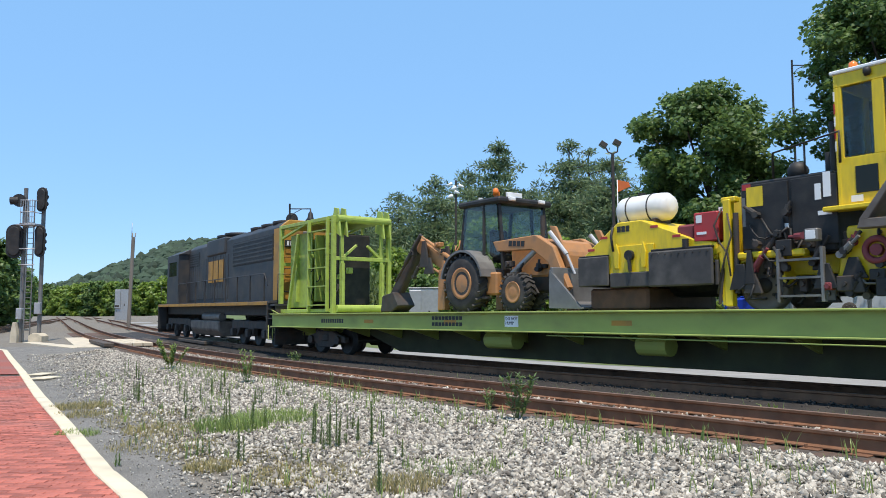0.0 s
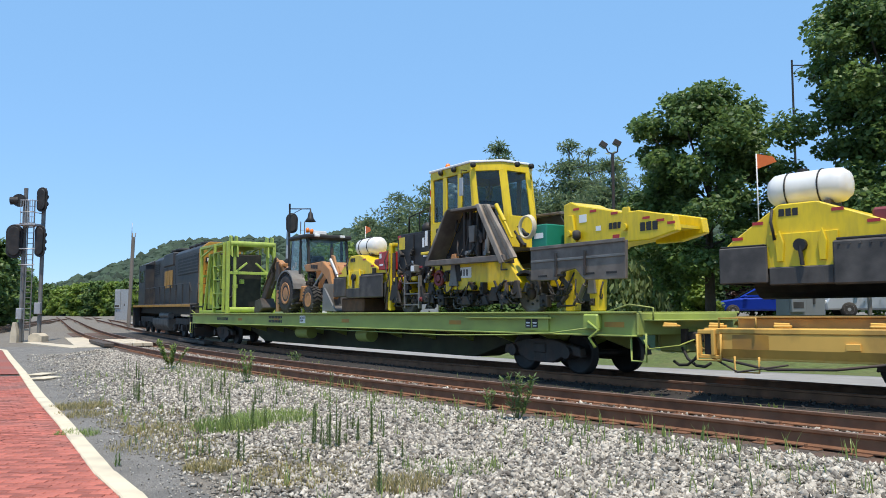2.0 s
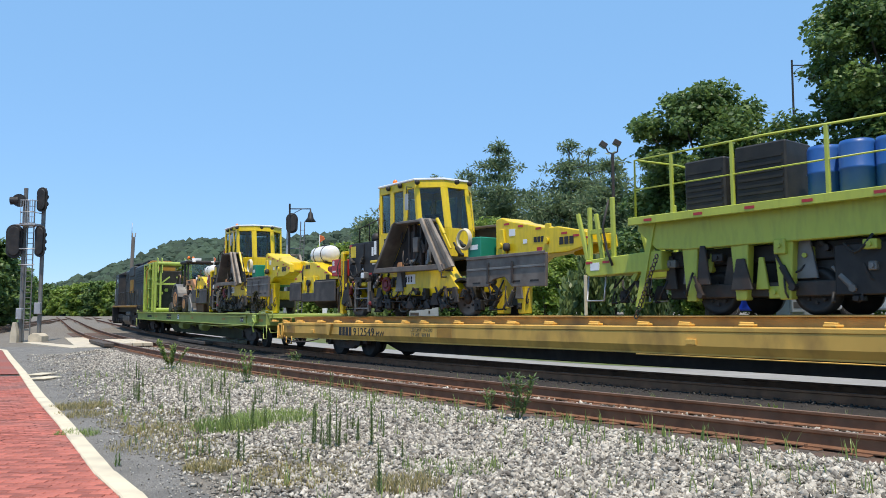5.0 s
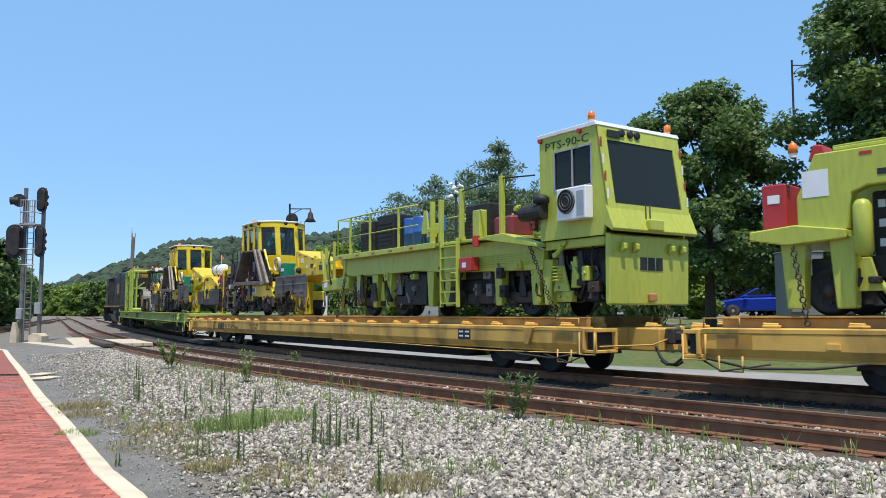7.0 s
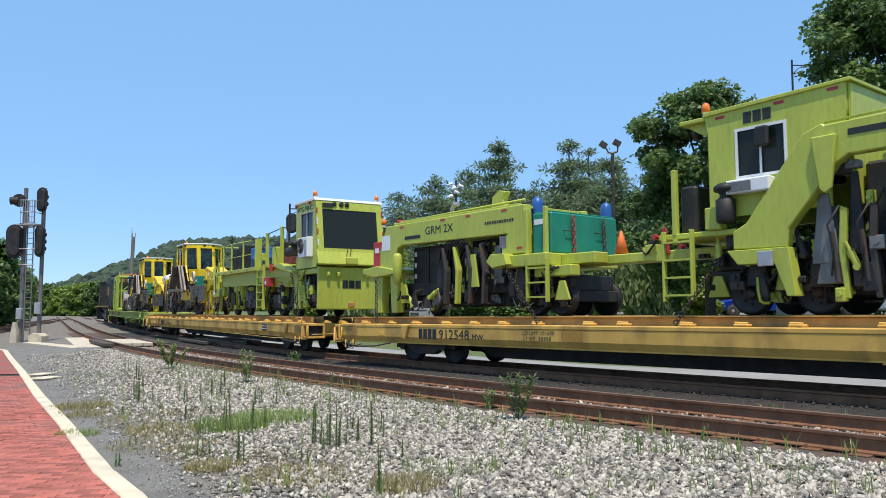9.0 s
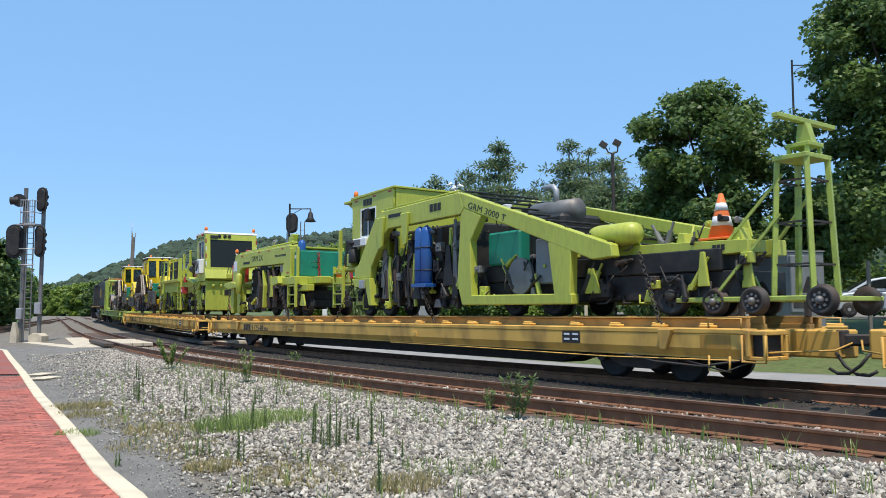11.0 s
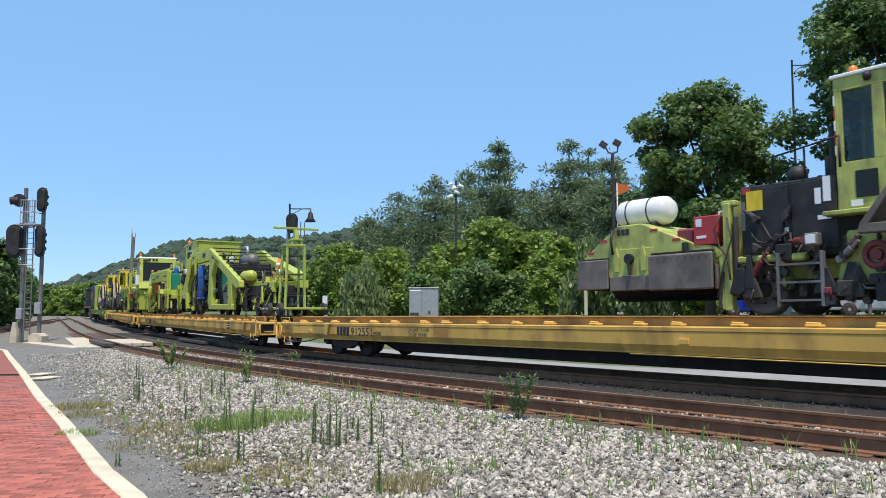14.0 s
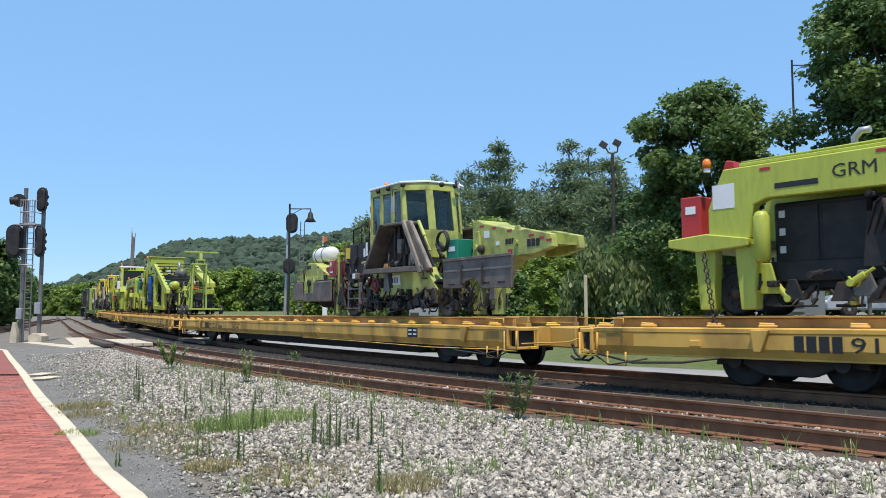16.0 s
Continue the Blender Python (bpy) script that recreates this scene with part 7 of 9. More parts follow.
def steel_frame():
    ob = thing("steel_lifting_frame", "light green steel box frame standing on the car deck", "steel frame")
    G = "lime_frame"
    X, Y, Z0, Z1 = 1.88, 1.05, 1.30, 4.42

    def bar(name, a, b, w=0.12, h=0.12):
        bm = bmesh.new()
        bm_beam(bm, a, b, w, h, bevel=0.01)
        return part(name, bm, G, ob)
    for x in (X, -X):
        for y in (Y, -Y):
            bar("post", (x, y, Z0), (x, y, Z1), 0.14, 0.14)
        for z in (Z0 + 0.08, Z0 + 1.75, Z1 - 0.06):
            bar("cross_bar", (x, -Y + 0.07, z), (x, Y - 0.07, z))
    for y in (Y, -Y):
        for z in (Z0 + 0.08, Z1 - 0.06):
            bar("long_bar", (-X + 0.07, y, z), (X - 0.07, y, z))
        bar("brace", (X - 0.1, y, Z1 - 0.45), (-X + 1.9, y, Z1 - 0.1), 0.08, 0.08)
        bar("brace", (X - 0.6, y, Z0 + 0.1), (X - 1.3, y, Z1 - 0.4), 0.1, 0.1)
        bar("post", (-0.2, y, Z0 + 0.14), (-0.2, y, Z1 - 0.12), 0.1, 0.1)
    ladder(ob, -0.45, -1.7, Y + 0.12, Z0 + 0.05, Z1 - 0.05, G, 5, depth=0.12)
    for y in (0.75, -0.75):
        bar("inner_post", (-X, y, Z0 + 0.14), (-X, y, Z1 - 0.12), 0.1, 0.12)
        bm = bmesh.new()
        bm_tube(bm, (-X - 0.1, y, Z0 + 0.2), (-X - 0.1, y, Z0 + 1.6), 0.06, n=10)
        part("jack_tube", bm, G, ob)
        tube_part("jack_rod", (-X - 0.1, y, Z0 + 0.05), (-X - 0.1, y, Z0 + 0.6), 0.035, "pale_steel", ob)
    bar("brace", (-X, 0.75, Z0 + 1.75), (-X, 0.2, Z0 + 2.2), 0.08, 0.08)
    bar("brace", (-X, -0.75, Z0 + 1.75), (-X, -0.2, Z0 + 2.2), 0.08, 0.08)
    bm = bmesh.new()
    bm_tube(bm, (-X - 0.12, -1.0, Z1 - 0.1), (-X - 0.12, 1.0, Z1 - 0.1), 0.12, n=14)
    part("top_roller", bm, G, ob)
    bm = bmesh.new()
    bm_tube(bm, (-X - 0.12, -1.0, Z0 + 0.14), (-X - 0.12, 1.0, Z0 + 0.14), 0.12, n=14)
    part("bottom_roller", bm, G, ob)
    for y in (0.95, 0.7, -0.7, -0.95):
        prism_part("gusset", [(-X - 0.3, Z1 - 0.7), (-X + 0.3, Z1 - 0.4), (-X + 0.12, Z1 + 0.28), (-X - 0.14, Z1 + 0.22)], y - 0.03, y + 0.03, G, ob)
    for x0, x1 in ((1.0, 1.08), (-0.4, -0.32)):
        box_part("inner_plate", (x0, -0.9, Z0 + 0.4), (x1, 0.9, Z1 - 0.5), G, ob, 0.01)
    box_part("side_plate", (0.1, 0.72, Z0 + 0.2), (1.7, 0.78, Z1 - 0.35), G, ob, 0.01)
    box_part("side_plate", (0.1, -0.96, Z0 + 0.2), (1.7, -0.9, Z1 - 0.3), G, ob, 0.01)
    box_part("dark_core", (-1.3, -0.7, Z0 + 0.25), (-0.45, 0.6, Z1 - 0.5), "black", ob, 0.05, "grimy black works inside the frame")
    box_part("top_plate", (-1.4, -0.95, Z1 - 0.14), (1.75, 0.95, Z1 - 0.1), G, ob, 0.0)
    clutter(ob, -1.8, 1.5, 0.2, 0.95, 1.5, 4.0, 22, 71, (G, "dark", G))
    return ob


carried(steel_frame(), 11.39, 10.4, 23.27 - 11.39, 0.0)


def locomotive():
    ob = thing("locomotive", "dark blue six-axle diesel locomotive with ochre end and lettering", "locomotive")
    N, A = "navy", "loco_yellow"
    hood = prism_part("long_hood", [(-0.92, 1.75), (-0.92, 4.5), (-0.6, 4.74), (0.6, 4.74), (0.92, 4.5), (0.92, 1.75)], -8.95, 5.0, N, ob, 0.03, "dark blue hood with service doors", axis="x")
    for i in range(17):
        x = -2.3 + i * 0.42
        box_part("hood_door", (x, 0.921, 1.95), (x + 0.38, 0.94, 3.9), N, hood, 0.006)
    for x0, x1, z0, z1 in ((-8.3, -3.0, 3.3, 4.3), (2.8, 4.7, 3.6, 4.3)):
        g = box_part("radiator_grille", (x0, 0.921, z0), (x1, 0.95, z1), "black", hood, 0.01)
        for k in range(6):
            z = z0 + 0.06 + k * (z1 - z0) / 6
            box_part("louvre", (x0 + 0.05, 0.951, z), (x1 - 0.05, 0.965, z + 0.06), N, g, 0.0)
    box_part("dynamic_brake", (-1.9, -1.0, 3.95), (1.2, 1.0, 4.7), N, ob, 0.06)
    for x in (-7.6, -6.2, -4.8, -0.9, 0.4):
        bm = bmesh.new()
        bm_lathe(bm, [(0.7, 4.7), (0.72, 4.84), (0.6, 4.87), (0.1, 4.89)], 24, Matrix.Translation((x, 0, 0.1 if x > -2 else 0)))
        part("roof_fan", bm, "black", hood)
    end = prism_part("hood_end", [(-0.94, 1.75), (-0.94, 4.51), (-0.62, 4.76), (0.62, 4.76), (0.94, 4.51), (0.94, 1.75)], -9.1, -8.951, A, ob, 0.02, "ochre hood end", axis="x")
    box_part("hood_end_side", (-9.05, 0.86, 1.78), (-8.35, 0.945, 4.45), A, end, 0.005)
    for y in (0.55, -0.55):
        box_part("number_board", (-9.13, y - 0.24, 3.75), (-9.1, y + 0.24, 4.0), "ink", end, 0.01)
        for k in range(3):
            box_part("number_bars", (-9.137, y - 0.18 + 0.13 * k, 3.79), (-9.131, y - 0.1 + 0.13 * k, 3.96), "white", end, 0.0)
    box_part("end_lamp", (-9.16, -0.1, 4.15), (-9.1, 0.1, 4.35), "steel", end, 0.02)
    for k in range(5):
        pipe_part("grab_iron", [(-9.1, 0.78, 2.1 + 0.42 * k), (-9.2, 0.78, 2.1 + 0.42 * k), (-9.2, 0.5, 2.1 + 0.42 * k), (-9.1, 0.5, 2.1 + 0.42 * k)], 0.014, "black", end)
    # cab and nose
    cabp = new("cab")
    cabp.parent = ob
    for y in (1, -1):
        a, b = (1.4, 1.46) if y > 0 else (-1.46, -1.4)
        for out in ([(5.0, 1.75), (5.0, 3.2), (7.6, 3.2), (7.6, 1.75)], [(5.0, 3.95), (5.0, 4.3), (7.6, 4.3), (7.6, 3.95)], [(5.0, 3.2), (5.0, 3.95), (5.4, 3.95), (5.4, 3.2)], [(7.2, 3.2), (7.2, 3.95), (7.6, 3.95), (7.6, 3.2)]):
            prism_part("cab_panel", out, a, b, N, cabp, 0.0)
        box_part("window_pane", (5.4, a + 0.02, 3.2), (7.2, b - 0.02, 3.95), "dark_glass", cabp, 0.0)
    prism_part("roof", [(-1.46, 4.3), (-0.9, 4.58), (0.9, 4.58), (1.46, 4.3)], 4.9, 7.7, N, cabp, 0.02, axis="x")
    box_part("cab_wall", (5.0, -1.4, 1.75), (5.06, 1.4, 4.3), N, cabp, 0.0)
    box_part("cab_wall", (7.54, -1.4, 1.75), (7.6, 1.4, 4.3), N, cabp, 0.0)
    prism_part("nose", [(7.6, 1.75), (7.6, 3.1), (8.9, 2.95), (9.15, 2.7), (9.15, 1.75)], -0.9, 0.9, N, ob, 0.04)
    # walkway, sill, steps, rails
    box_part("walkway", (-9.6, -1.5, 1.66), (9.6, 1.5, 1.75), N, ob, 0.01)
    for y in (1.505, -1.535):
        box_part("sill_stripe", (-9.4, y, 1.6), (9.4, y + 0.03, 1.73), A, ob, 0.005)
    box_part("frame", (-9.5, -1.0, 1.2), (9.5, 1.0, 1.66), "black", ob, 0.02)
    for y in (1.47, -1.47):
        side_rail(ob, [(-9.3, 2.3), (-8.9, 2.75), (4.9, 2.75)], [(x, 2.75) for x in np.linspace(-8.9, 4.6, 9)], 1.75, N, y, "handrail", 0.02)
    for e in (1, -1):
        for y in (1.35, -1.35):
            for k in range(4):
                box_part("step", (min(e * 9.45, e * 9.9), y - 0.25, 0.45 + 0.33 * k), (max(e * 9.45, e * 9.9), y + 0.15, 0.48 + 0.33 * k), "dark", ob, 0.0)
            box_part("step_side", (e * 9.42 - 0.02, y - 0.28, 0.4), (e * 9.42 + 0.02, y + 0.18, 1.7), N, ob, 0.0)
        box_part("pilot", (min(e * 9.9, e * 9.96), -1.4, 0.2), (max(e * 9.9, e * 9.96), 1.4, 1.6), "dark", ob, 0.02)
        box_part("end_deck", (min(e * 9.5, e * 10.0), -1.45, 1.56), (max(e * 9.5, e * 10.0), 1.45, 1.64), N, ob, 0.01)
        pipe_part("end_rail", [(e * 9.9, 1.3, 1.64), (e * 9.9, 1.3, 2.7), (e * 9.9, 0.4, 2.7), (e * 9.9, 0.4, 1.64)], 0.02, N, ob)
        coupler(ob, e * 10.0, "dark")
    bm = bmesh.new()
    bm_prism(bm, [(1.25, 0.95), (1.25, 0.55), (1.0, 0.25), (-1.0, 0.25), (-1.25, 0.55), (-1.25, 0.95)], -2.1, 3.0, 0.05, axis="x")
    part("fuel_tank", bm, "plate", ob, "grimy grey fuel tank")
    for y in (1.05, -1.05):
        tube_part("air_reservoir", (-2.0, y, 1.12), (1.0, y, 1.12), 0.17, "steel", ob, 14)
    for x in (6.2, -6.2):
        tr = new("truck")
        tr.parent = ob
        for dx in (-2.05, 0, 2.05):
            wheelset("wheelset", tr, x + dx, 0.51, 0.51)
        for y in (1.0, -1.0):
            prism_part("truck_frame", [(x - 2.6, 0.75), (x - 2.5, 1.0), (x + 2.5, 1.0), (x + 2.6, 0.75), (x + 2.4, 0.4), (x + 1.7, 0.4), (x + 1.4, 0.7), (x + 0.4, 0.7), (x + 0.3, 0.4), (x - 0.3, 0.4), (x - 0.4, 0.7), (x - 1.4, 0.7), (x - 1.7, 0.4), (x - 2.4, 0.4)], y - 0.1, y + 0.1, "dark", tr, 0.02)
            for dx in (-2.05, 0, 2.05):
                box_part("journal_box", (x + dx - 0.18, min(y * 1.1, y * 1.28), 0.36), (x + dx + 0.18, max(y * 1.1, y * 1.28), 0.68), "dark", tr, 0.03)
    brand_blocks(ob, Matrix.Translation((0.9, 0.97, 2.7)) @ SIDE, 1.0, A)
    return ob


carried(locomotive(), 35.35, 6.2)


# ---- platform, paving, crossing ----
def ground_z(x, y):
    s, l = along(x, y)
    return float(bed(s, l))


KERB = [(-1.2, 4.7), (-2.7, 7.2), (-3.32, 8.13), (-5.44, 11.72), (-7.94, 15.84), (-11.93, 22.63), (-15.64, 28.83), (-19.3, 35.0), (-21.6, 37.2), (-24.5, 38.5)]


def kerb_line(step):
    pts = [Vector((*p, 0)) for p in KERB]
    out = []
    for a, b in zip(pts[:-1], pts[1:]):
        n = max(1, int((b - a).length / step))
        out += [a.lerp(b, k / n) for k in range(n)]
    return out + [pts[-1]]


def platform():
    owner = tagged(new("platform_edge"), "cream painted kerb edging a brick platform", "kerb", kind="structure")
    line = kerb_line(0.9)
    for i, (a, b) in enumerate(zip(line[:-1], line[1:])):
        d = (b - a).normalized()
        nrm = Vector((-d.y, d.x, 0))
        bm = bmesh.new()
        z = ground_z(*((a + b) / 2).xy)
        p, q = a + nrm * 0.1 + d * 0.004, b + nrm * 0.1 - d * 0.004
        bm_beam(bm, (p.x, p.y, z - 0.07), (q.x, q.y, z - 0.07), 0.2, 0.26, bevel=0.012)
        part("kerb_stone", bm, "kerb", owner)
    # paving base and its bricks
    rows = []
    for p in kerb_line(1.2):
        rows.append([(p.x - k * 4.0 - 0.12, p.y - k * 0.3 + 0.02, ground_z(p.x, p.y) + 0.008) for k in range(8)])
    sheet("platform", rows, "asphalt", "dark bedding under red brick paving", "pavement")
    xs = [p.x for p in line]
    ys = [p.y for p in line]
    bm = bmesh.new()
    bm_box(bm, -0.098, 0.098, -0.048, 0.048, -0.03, 0.03, 0.005)
    me = mesh_of(bm, "brick", M["brick"])
    paving = tagged(new("brick_paving"), "red and grey clay brick paving, dusty", "pavement", kind="structure")
    rnd = random.Random(9)
    verts, faces, count = [], [], 0
    y = 6.4
    row = 0
    while y < 21:
        edge = float(np.interp(y, ys, xs)) - 0.06
        left = -y * 0.585 - 0.4
        x = edge - (0.1 if row % 2 else 0.0)
        while x > left:
            z = ground_z(x, y) + 0.012 + rnd.uniform(-0.003, 0.003)
            if count < 300:
                ob = new("brick", me)
                ob.parent = paving
                ob.matrix_basis = Matrix.Translation((x - 0.1, y, z - 0.0)) @ Matrix.Rotation(rnd.uniform(-0.02, 0.02), 4, "Z")
                count += 1
            else:
                k = len(verts)
                for dx, dy, dz in ((-0.2, -0.047, 0), (0, -0.047, 0), (0, 0.047, 0), (-0.2, 0.047, 0)):
                    verts.append((x + dx * 0.98, y + dy, z + 0.03))
                for dx, dy in ((-0.2, -0.05), (0, -0.05), (0, 0.05), (-0.2, 0.05)):
                    verts.append((x + dx, y + dy, z))
                faces += [(k, k + 1, k + 2, k + 3)] + [(k + 4 + j, k + 4 + (j + 1) % 4, k + (j + 1) % 4, k + j) for j in range(4)]
            x -= 0.205
        y += 0.103
        row += 1
    me2 = bpy.data.meshes.new("brick_field")
    me2.from_pydata(verts, [], faces)
    me2.materials.append(M["brick"])
    ob = tagged(new("brick_field", me2), "red brick paving", kind="stuff")
    ob.parent = paving
    rows = []
    for p in [q for q in kerb_line(1.2) if q.y > 20.5]:
        rows.append([(p.x - k * 4.0 - 0.25, p.y - k * 0.2 + 0.02, ground_z(p.x, p.y) + 0.045) for k in range(8)])
    sheet("brick_far", rows, "brick", "distant red brick paving", "pavement")


platform()


def slab(name, corners, lift, thick, mat, label, category):
    bm = bmesh.new()
    top = [bm.verts.new((x, y, ground_z(x, y) + lift)) for x, y in corners]
    low = [bm.verts.new((x, y, ground_z(x, y) + lift - thick)) for x, y in corners]
    n = len(corners)
    bm.faces.new(top)
    bm.faces.new(low[::-1])
    for i in range(n):
        bm.faces.new((top[i], low[i], low[(i + 1) % n], top[(i + 1) % n]))
    bmesh.ops.recalc_face_normals(bm, faces=bm.faces[:])
    ob = new(name, mesh_of(bm, name, M[mat]))
    return tagged(ob, label, category, kind="structure")


def asphalt_lot():
    rows = []
    for p in kerb_line(0.8):
        y = p.y
        w = float(np.interp(y, [6, 9, 12, 16, 22, 30, 38], [0.5, 0.9, 1.4, 2.2, 3.4, 4.6, 6.0]))
        row = []
        for k in range(9):
            x = p.x + 0.02 + w * k / 8 + (0.12 * noise.noise((y * 1.3, 3, 0)) if k == 8 else 0)
            row.append((x, y, ground_z(x, y) + (0.014 if k < 8 else -0.01)))
        rows.append(row)
    sheet("asphalt_apron", rows, "asphalt", "worn grey asphalt apron beside the platform", "pavement")


asphalt_lot()
slab("concrete_pad", [(-22.3, 46.5), (-20.6, 46.6), (-14.6, 34.6), (-16.4, 35.4)], 0.045, 0.2, "concrete", "cream concrete crossing ramp", "pavement")
slab("edge_strip", [(-22.8, 42.8), (-16.5, 35.2), (-16.2, 35.8), (-22.8, 43.8)], 0.04, 0.15, "concrete", "pale concrete edge strip", "pavement")
tactile = tagged(new("tactile_strip"), "two white painted bars on asphalt", "road marking", kind="structure")
for k in range(2):
    bm = bmesh.new()
    x0, y0 = -10.75 + k * 0.75, 21.5 - k * 1.3
    bm_beam(bm, (x0 - 0.36, y0, ground_z(x0, y0) + 0.05), (x0 + 0.1, y0 - 0.05, ground_z(x0, y0) + 0.05), 0.7, 0.02)
    part("painted_bar", bm, "kerb", tactile)


def crossing():
    owner = tagged(new("track_crossing"), "weathered timber and concrete crossing panels between rails", "crossing", kind="structure")
    for l0 in (0.0, TRAIN_L):
        for j, l in enumerate((-1.15, -0.44, 0.0, 0.44, 1.15)):
            bm = bmesh.new()
            x0, y0 = spot(35.0, l0 + l)
            x1, y1 = spot(40.5, l0 + l)
            bm_beam(bm, (float(x0), float(y0), float(rail_z(35)) - 0.07), (float(x1), float(y1), float(rail_z(40.5)) - 0.07), 0.40, 0.14, bevel=0.015)
            part("panel", bm, "concrete" if j in (1, 2, 3) else "tie", owner)


crossing()


# ---- stones and weeds ----
def stones(name, n, place, lo, hi, mat, label, seed):
    """Broken stones as one mesh: squashed, turned octahedra."""
    rng = np.random.default_rng(seed)
    pts = place(rng, n)
    n = len(pts)
    base = np.array([(1, 0, 0), (-1, 0, 0), (0, 1, 0), (0, -1, 0), (0, 0, 1), (0, 0, -1), ], float)
    tri = np.array([(0, 2, 4), (2, 1, 4), (1, 3, 4), (3, 0, 4), (2, 0, 5), (1, 2, 5), (3, 1, 5), (0, 3, 5)])
    size = lo + (hi - lo) * rng.random(n) ** 1.6
    v = base[None] * (0.7 + 0.6 * rng.random((n, 6, 1))) * np.stack([np.ones(n), 0.55 + 0.4 * rng.random(n), 0.45 + 0.35 * rng.random(n)], 1)[:, None]
    v = v + 0.27 * rng.standard_normal((n, 6, 3))
    ang = rng.random((n, 3)) * [6.28, 1.6, 6.28]
    ca, sa = np.cos(ang), np.sin(ang)
    x, y, z = v[..., 0], v[..., 1], v[..., 2]
    y, z = y * ca[:, None, 1] - z * sa[:, None, 1], y * sa[:, None, 1] + z * ca[:, None, 1]
    x, y = x * ca[:, None, 0] - y * sa[:, None, 0], x * sa[:, None, 0] + y * ca[:, None, 0]
    v = np.stack([x, y, z], -1) * size[:, None, None] + pts[:, None]
    me = bpy.data.meshes.new(name)
    me.vertices.add(n * 6)
    me.vertices.foreach_set("co", v.reshape(-1))
    f = (tri[None] + (np.arange(n) * 6)[:, None, None]).reshape(-1)
    me.loops.add(len(f))
    me.loops.foreach_set("vertex_index", f.astype(np.int32))
    me.polygons.add(n * 8)
    me.polygons.foreach_set("loop_start", np.arange(0, n * 24, 3, dtype=np.int32))
    me.update(calc_edges=True)
    me.materials.append(M[mat])
    return tagged(new(name, me), label, "gravel", kind="stuff")


def ballast_spots(l_lo, l_hi, s_lo, s_hi, power, thin=None, lift=0.012):
    def place(rng, n):
        s = s_lo + (s_hi - s_lo) * rng.random(n) ** power
        l = l_lo + (l_hi - l_lo) * rng.random(n)
        x, y = spot(s, l)
        if thin:
            keep = rng.random(n) < thin(x, y, l)
            s, l, x, y = s[keep], l[keep], x[keep], y[keep]
        z = bed(s, l) + lift + 0.014 * rng.random(len(s))
        return np.stack([x, y, z], 1)
    return place


def thin_left(x, y, l):
    edge = np.interp(y, [p[1] for p in KERB], [p[0] for p in KERB])
    d = x - edge
    patch = np.array([noise.noise((float(a) * 0.45, float(b) * 0.45, 7)) for a, b in zip(x, y)])
    return np.clip((d - 0.4) / np.interp(y, [6, 12, 22, 40], [1.6, 2.4, 4.0, 6.0]), 0, 1) * np.clip(0.75 + 1.3 * patch + np.clip((d - 3.0) / 1.5, 0, 1), 0.12, 1)


stones("ballast", 150000, ballast_spots(-7.2, -1.26, 1.0, 34, 1.7, thin_left), 0.018, 0.050, "stone", "loose pale grey ballast stones beside the track", 1)
stones("ballast_between_rails", 13000, ballast_spots(-0.7, 0.7, 1.0, 40, 1.5), 0.018, 0.042, "stone", "grey ballast between the rails", 2)
stones("ballast_between_tracks", 9000, ballast_spots(0.85, TRAIN_L + 1.3, 2.0, 40, 1.5), 0.018, 0.042, "dark_stone", "dark ballast under the train", 3)
stones("grit", 34000, ballast_spots(-8.0, -2.0, 1.0, 30, 1.7, lambda x, y, l: np.clip((x - np.interp(y, [p[1] for p in KERB], [p[0] for p in KERB]) - 0.05) / 0.4, 0, 1), 0.018), 0.007, 0.017, "stone", "fine grey grit near the platform", 4)


def blades(bm, x, y, z, n, h, spread, rnd, lean=0.35, w=0.012):
    for _ in range(n):
        a, r = rnd.uniform(0, 6.28), spread * math.sqrt(rnd.random())
        px, py = x + r * math.cos(a), y + r * math.sin(a)
        hh = h * rnd.uniform(0.5, 1.1)
        b = rnd.uniform(0, 6.28)
        dx, dy = math.cos(b), math.sin(b)
        ln = rnd.uniform(0.1, lean) * hh
        u = Vector((-dy, dx, 0)) * w
        base = Vector((px, py, z))
        mid = base + Vector((dx * ln * 0.35, dy * ln * 0.35, hh * 0.6))
        tip = base + Vector((dx * ln, dy * ln, hh))
        vs = [bm.verts.new(c) for c in (base - u, base + u, mid + u * 0.7, mid - u * 0.7, tip)]
        bm.faces.new((vs[0], vs[1], vs[2], vs[3]))
        bm.faces.new((vs[3], vs[2], vs[4]))


def stalk(bm, x, y, z, h, rnd):
    """A tall narrow weed: stem wrapped in short upright leaves."""
    lean = Vector((rnd.uniform(-0.06, 0.06), rnd.uniform(-0.06, 0.06), 1)) * h
    a = Vector((x, y, z))
    bm_tube(bm, a, a + lean, 0.006, 0.003, 5)
    n = int(h * 130)
    for k in range(n):
        f = 0.12 + 0.88 * k / n
        p = a + lean * f
        ang = k * 2.4 + rnd.uniform(-0.3, 0.3)
        d = Vector((math.cos(ang), math.sin(ang), rnd.uniform(0.7, 1.5))).normalized()
        ln = 0.065 * (1.15 - f * 0.7) * rnd.uniform(0.8, 1.3)
        u = Vector((-d.y, d.x, 0)).normalized() * 0.0065
        vs = [bm.verts.new(c) for c in (p - u, p + u, p + d * ln)]
        bm.faces.new(vs)


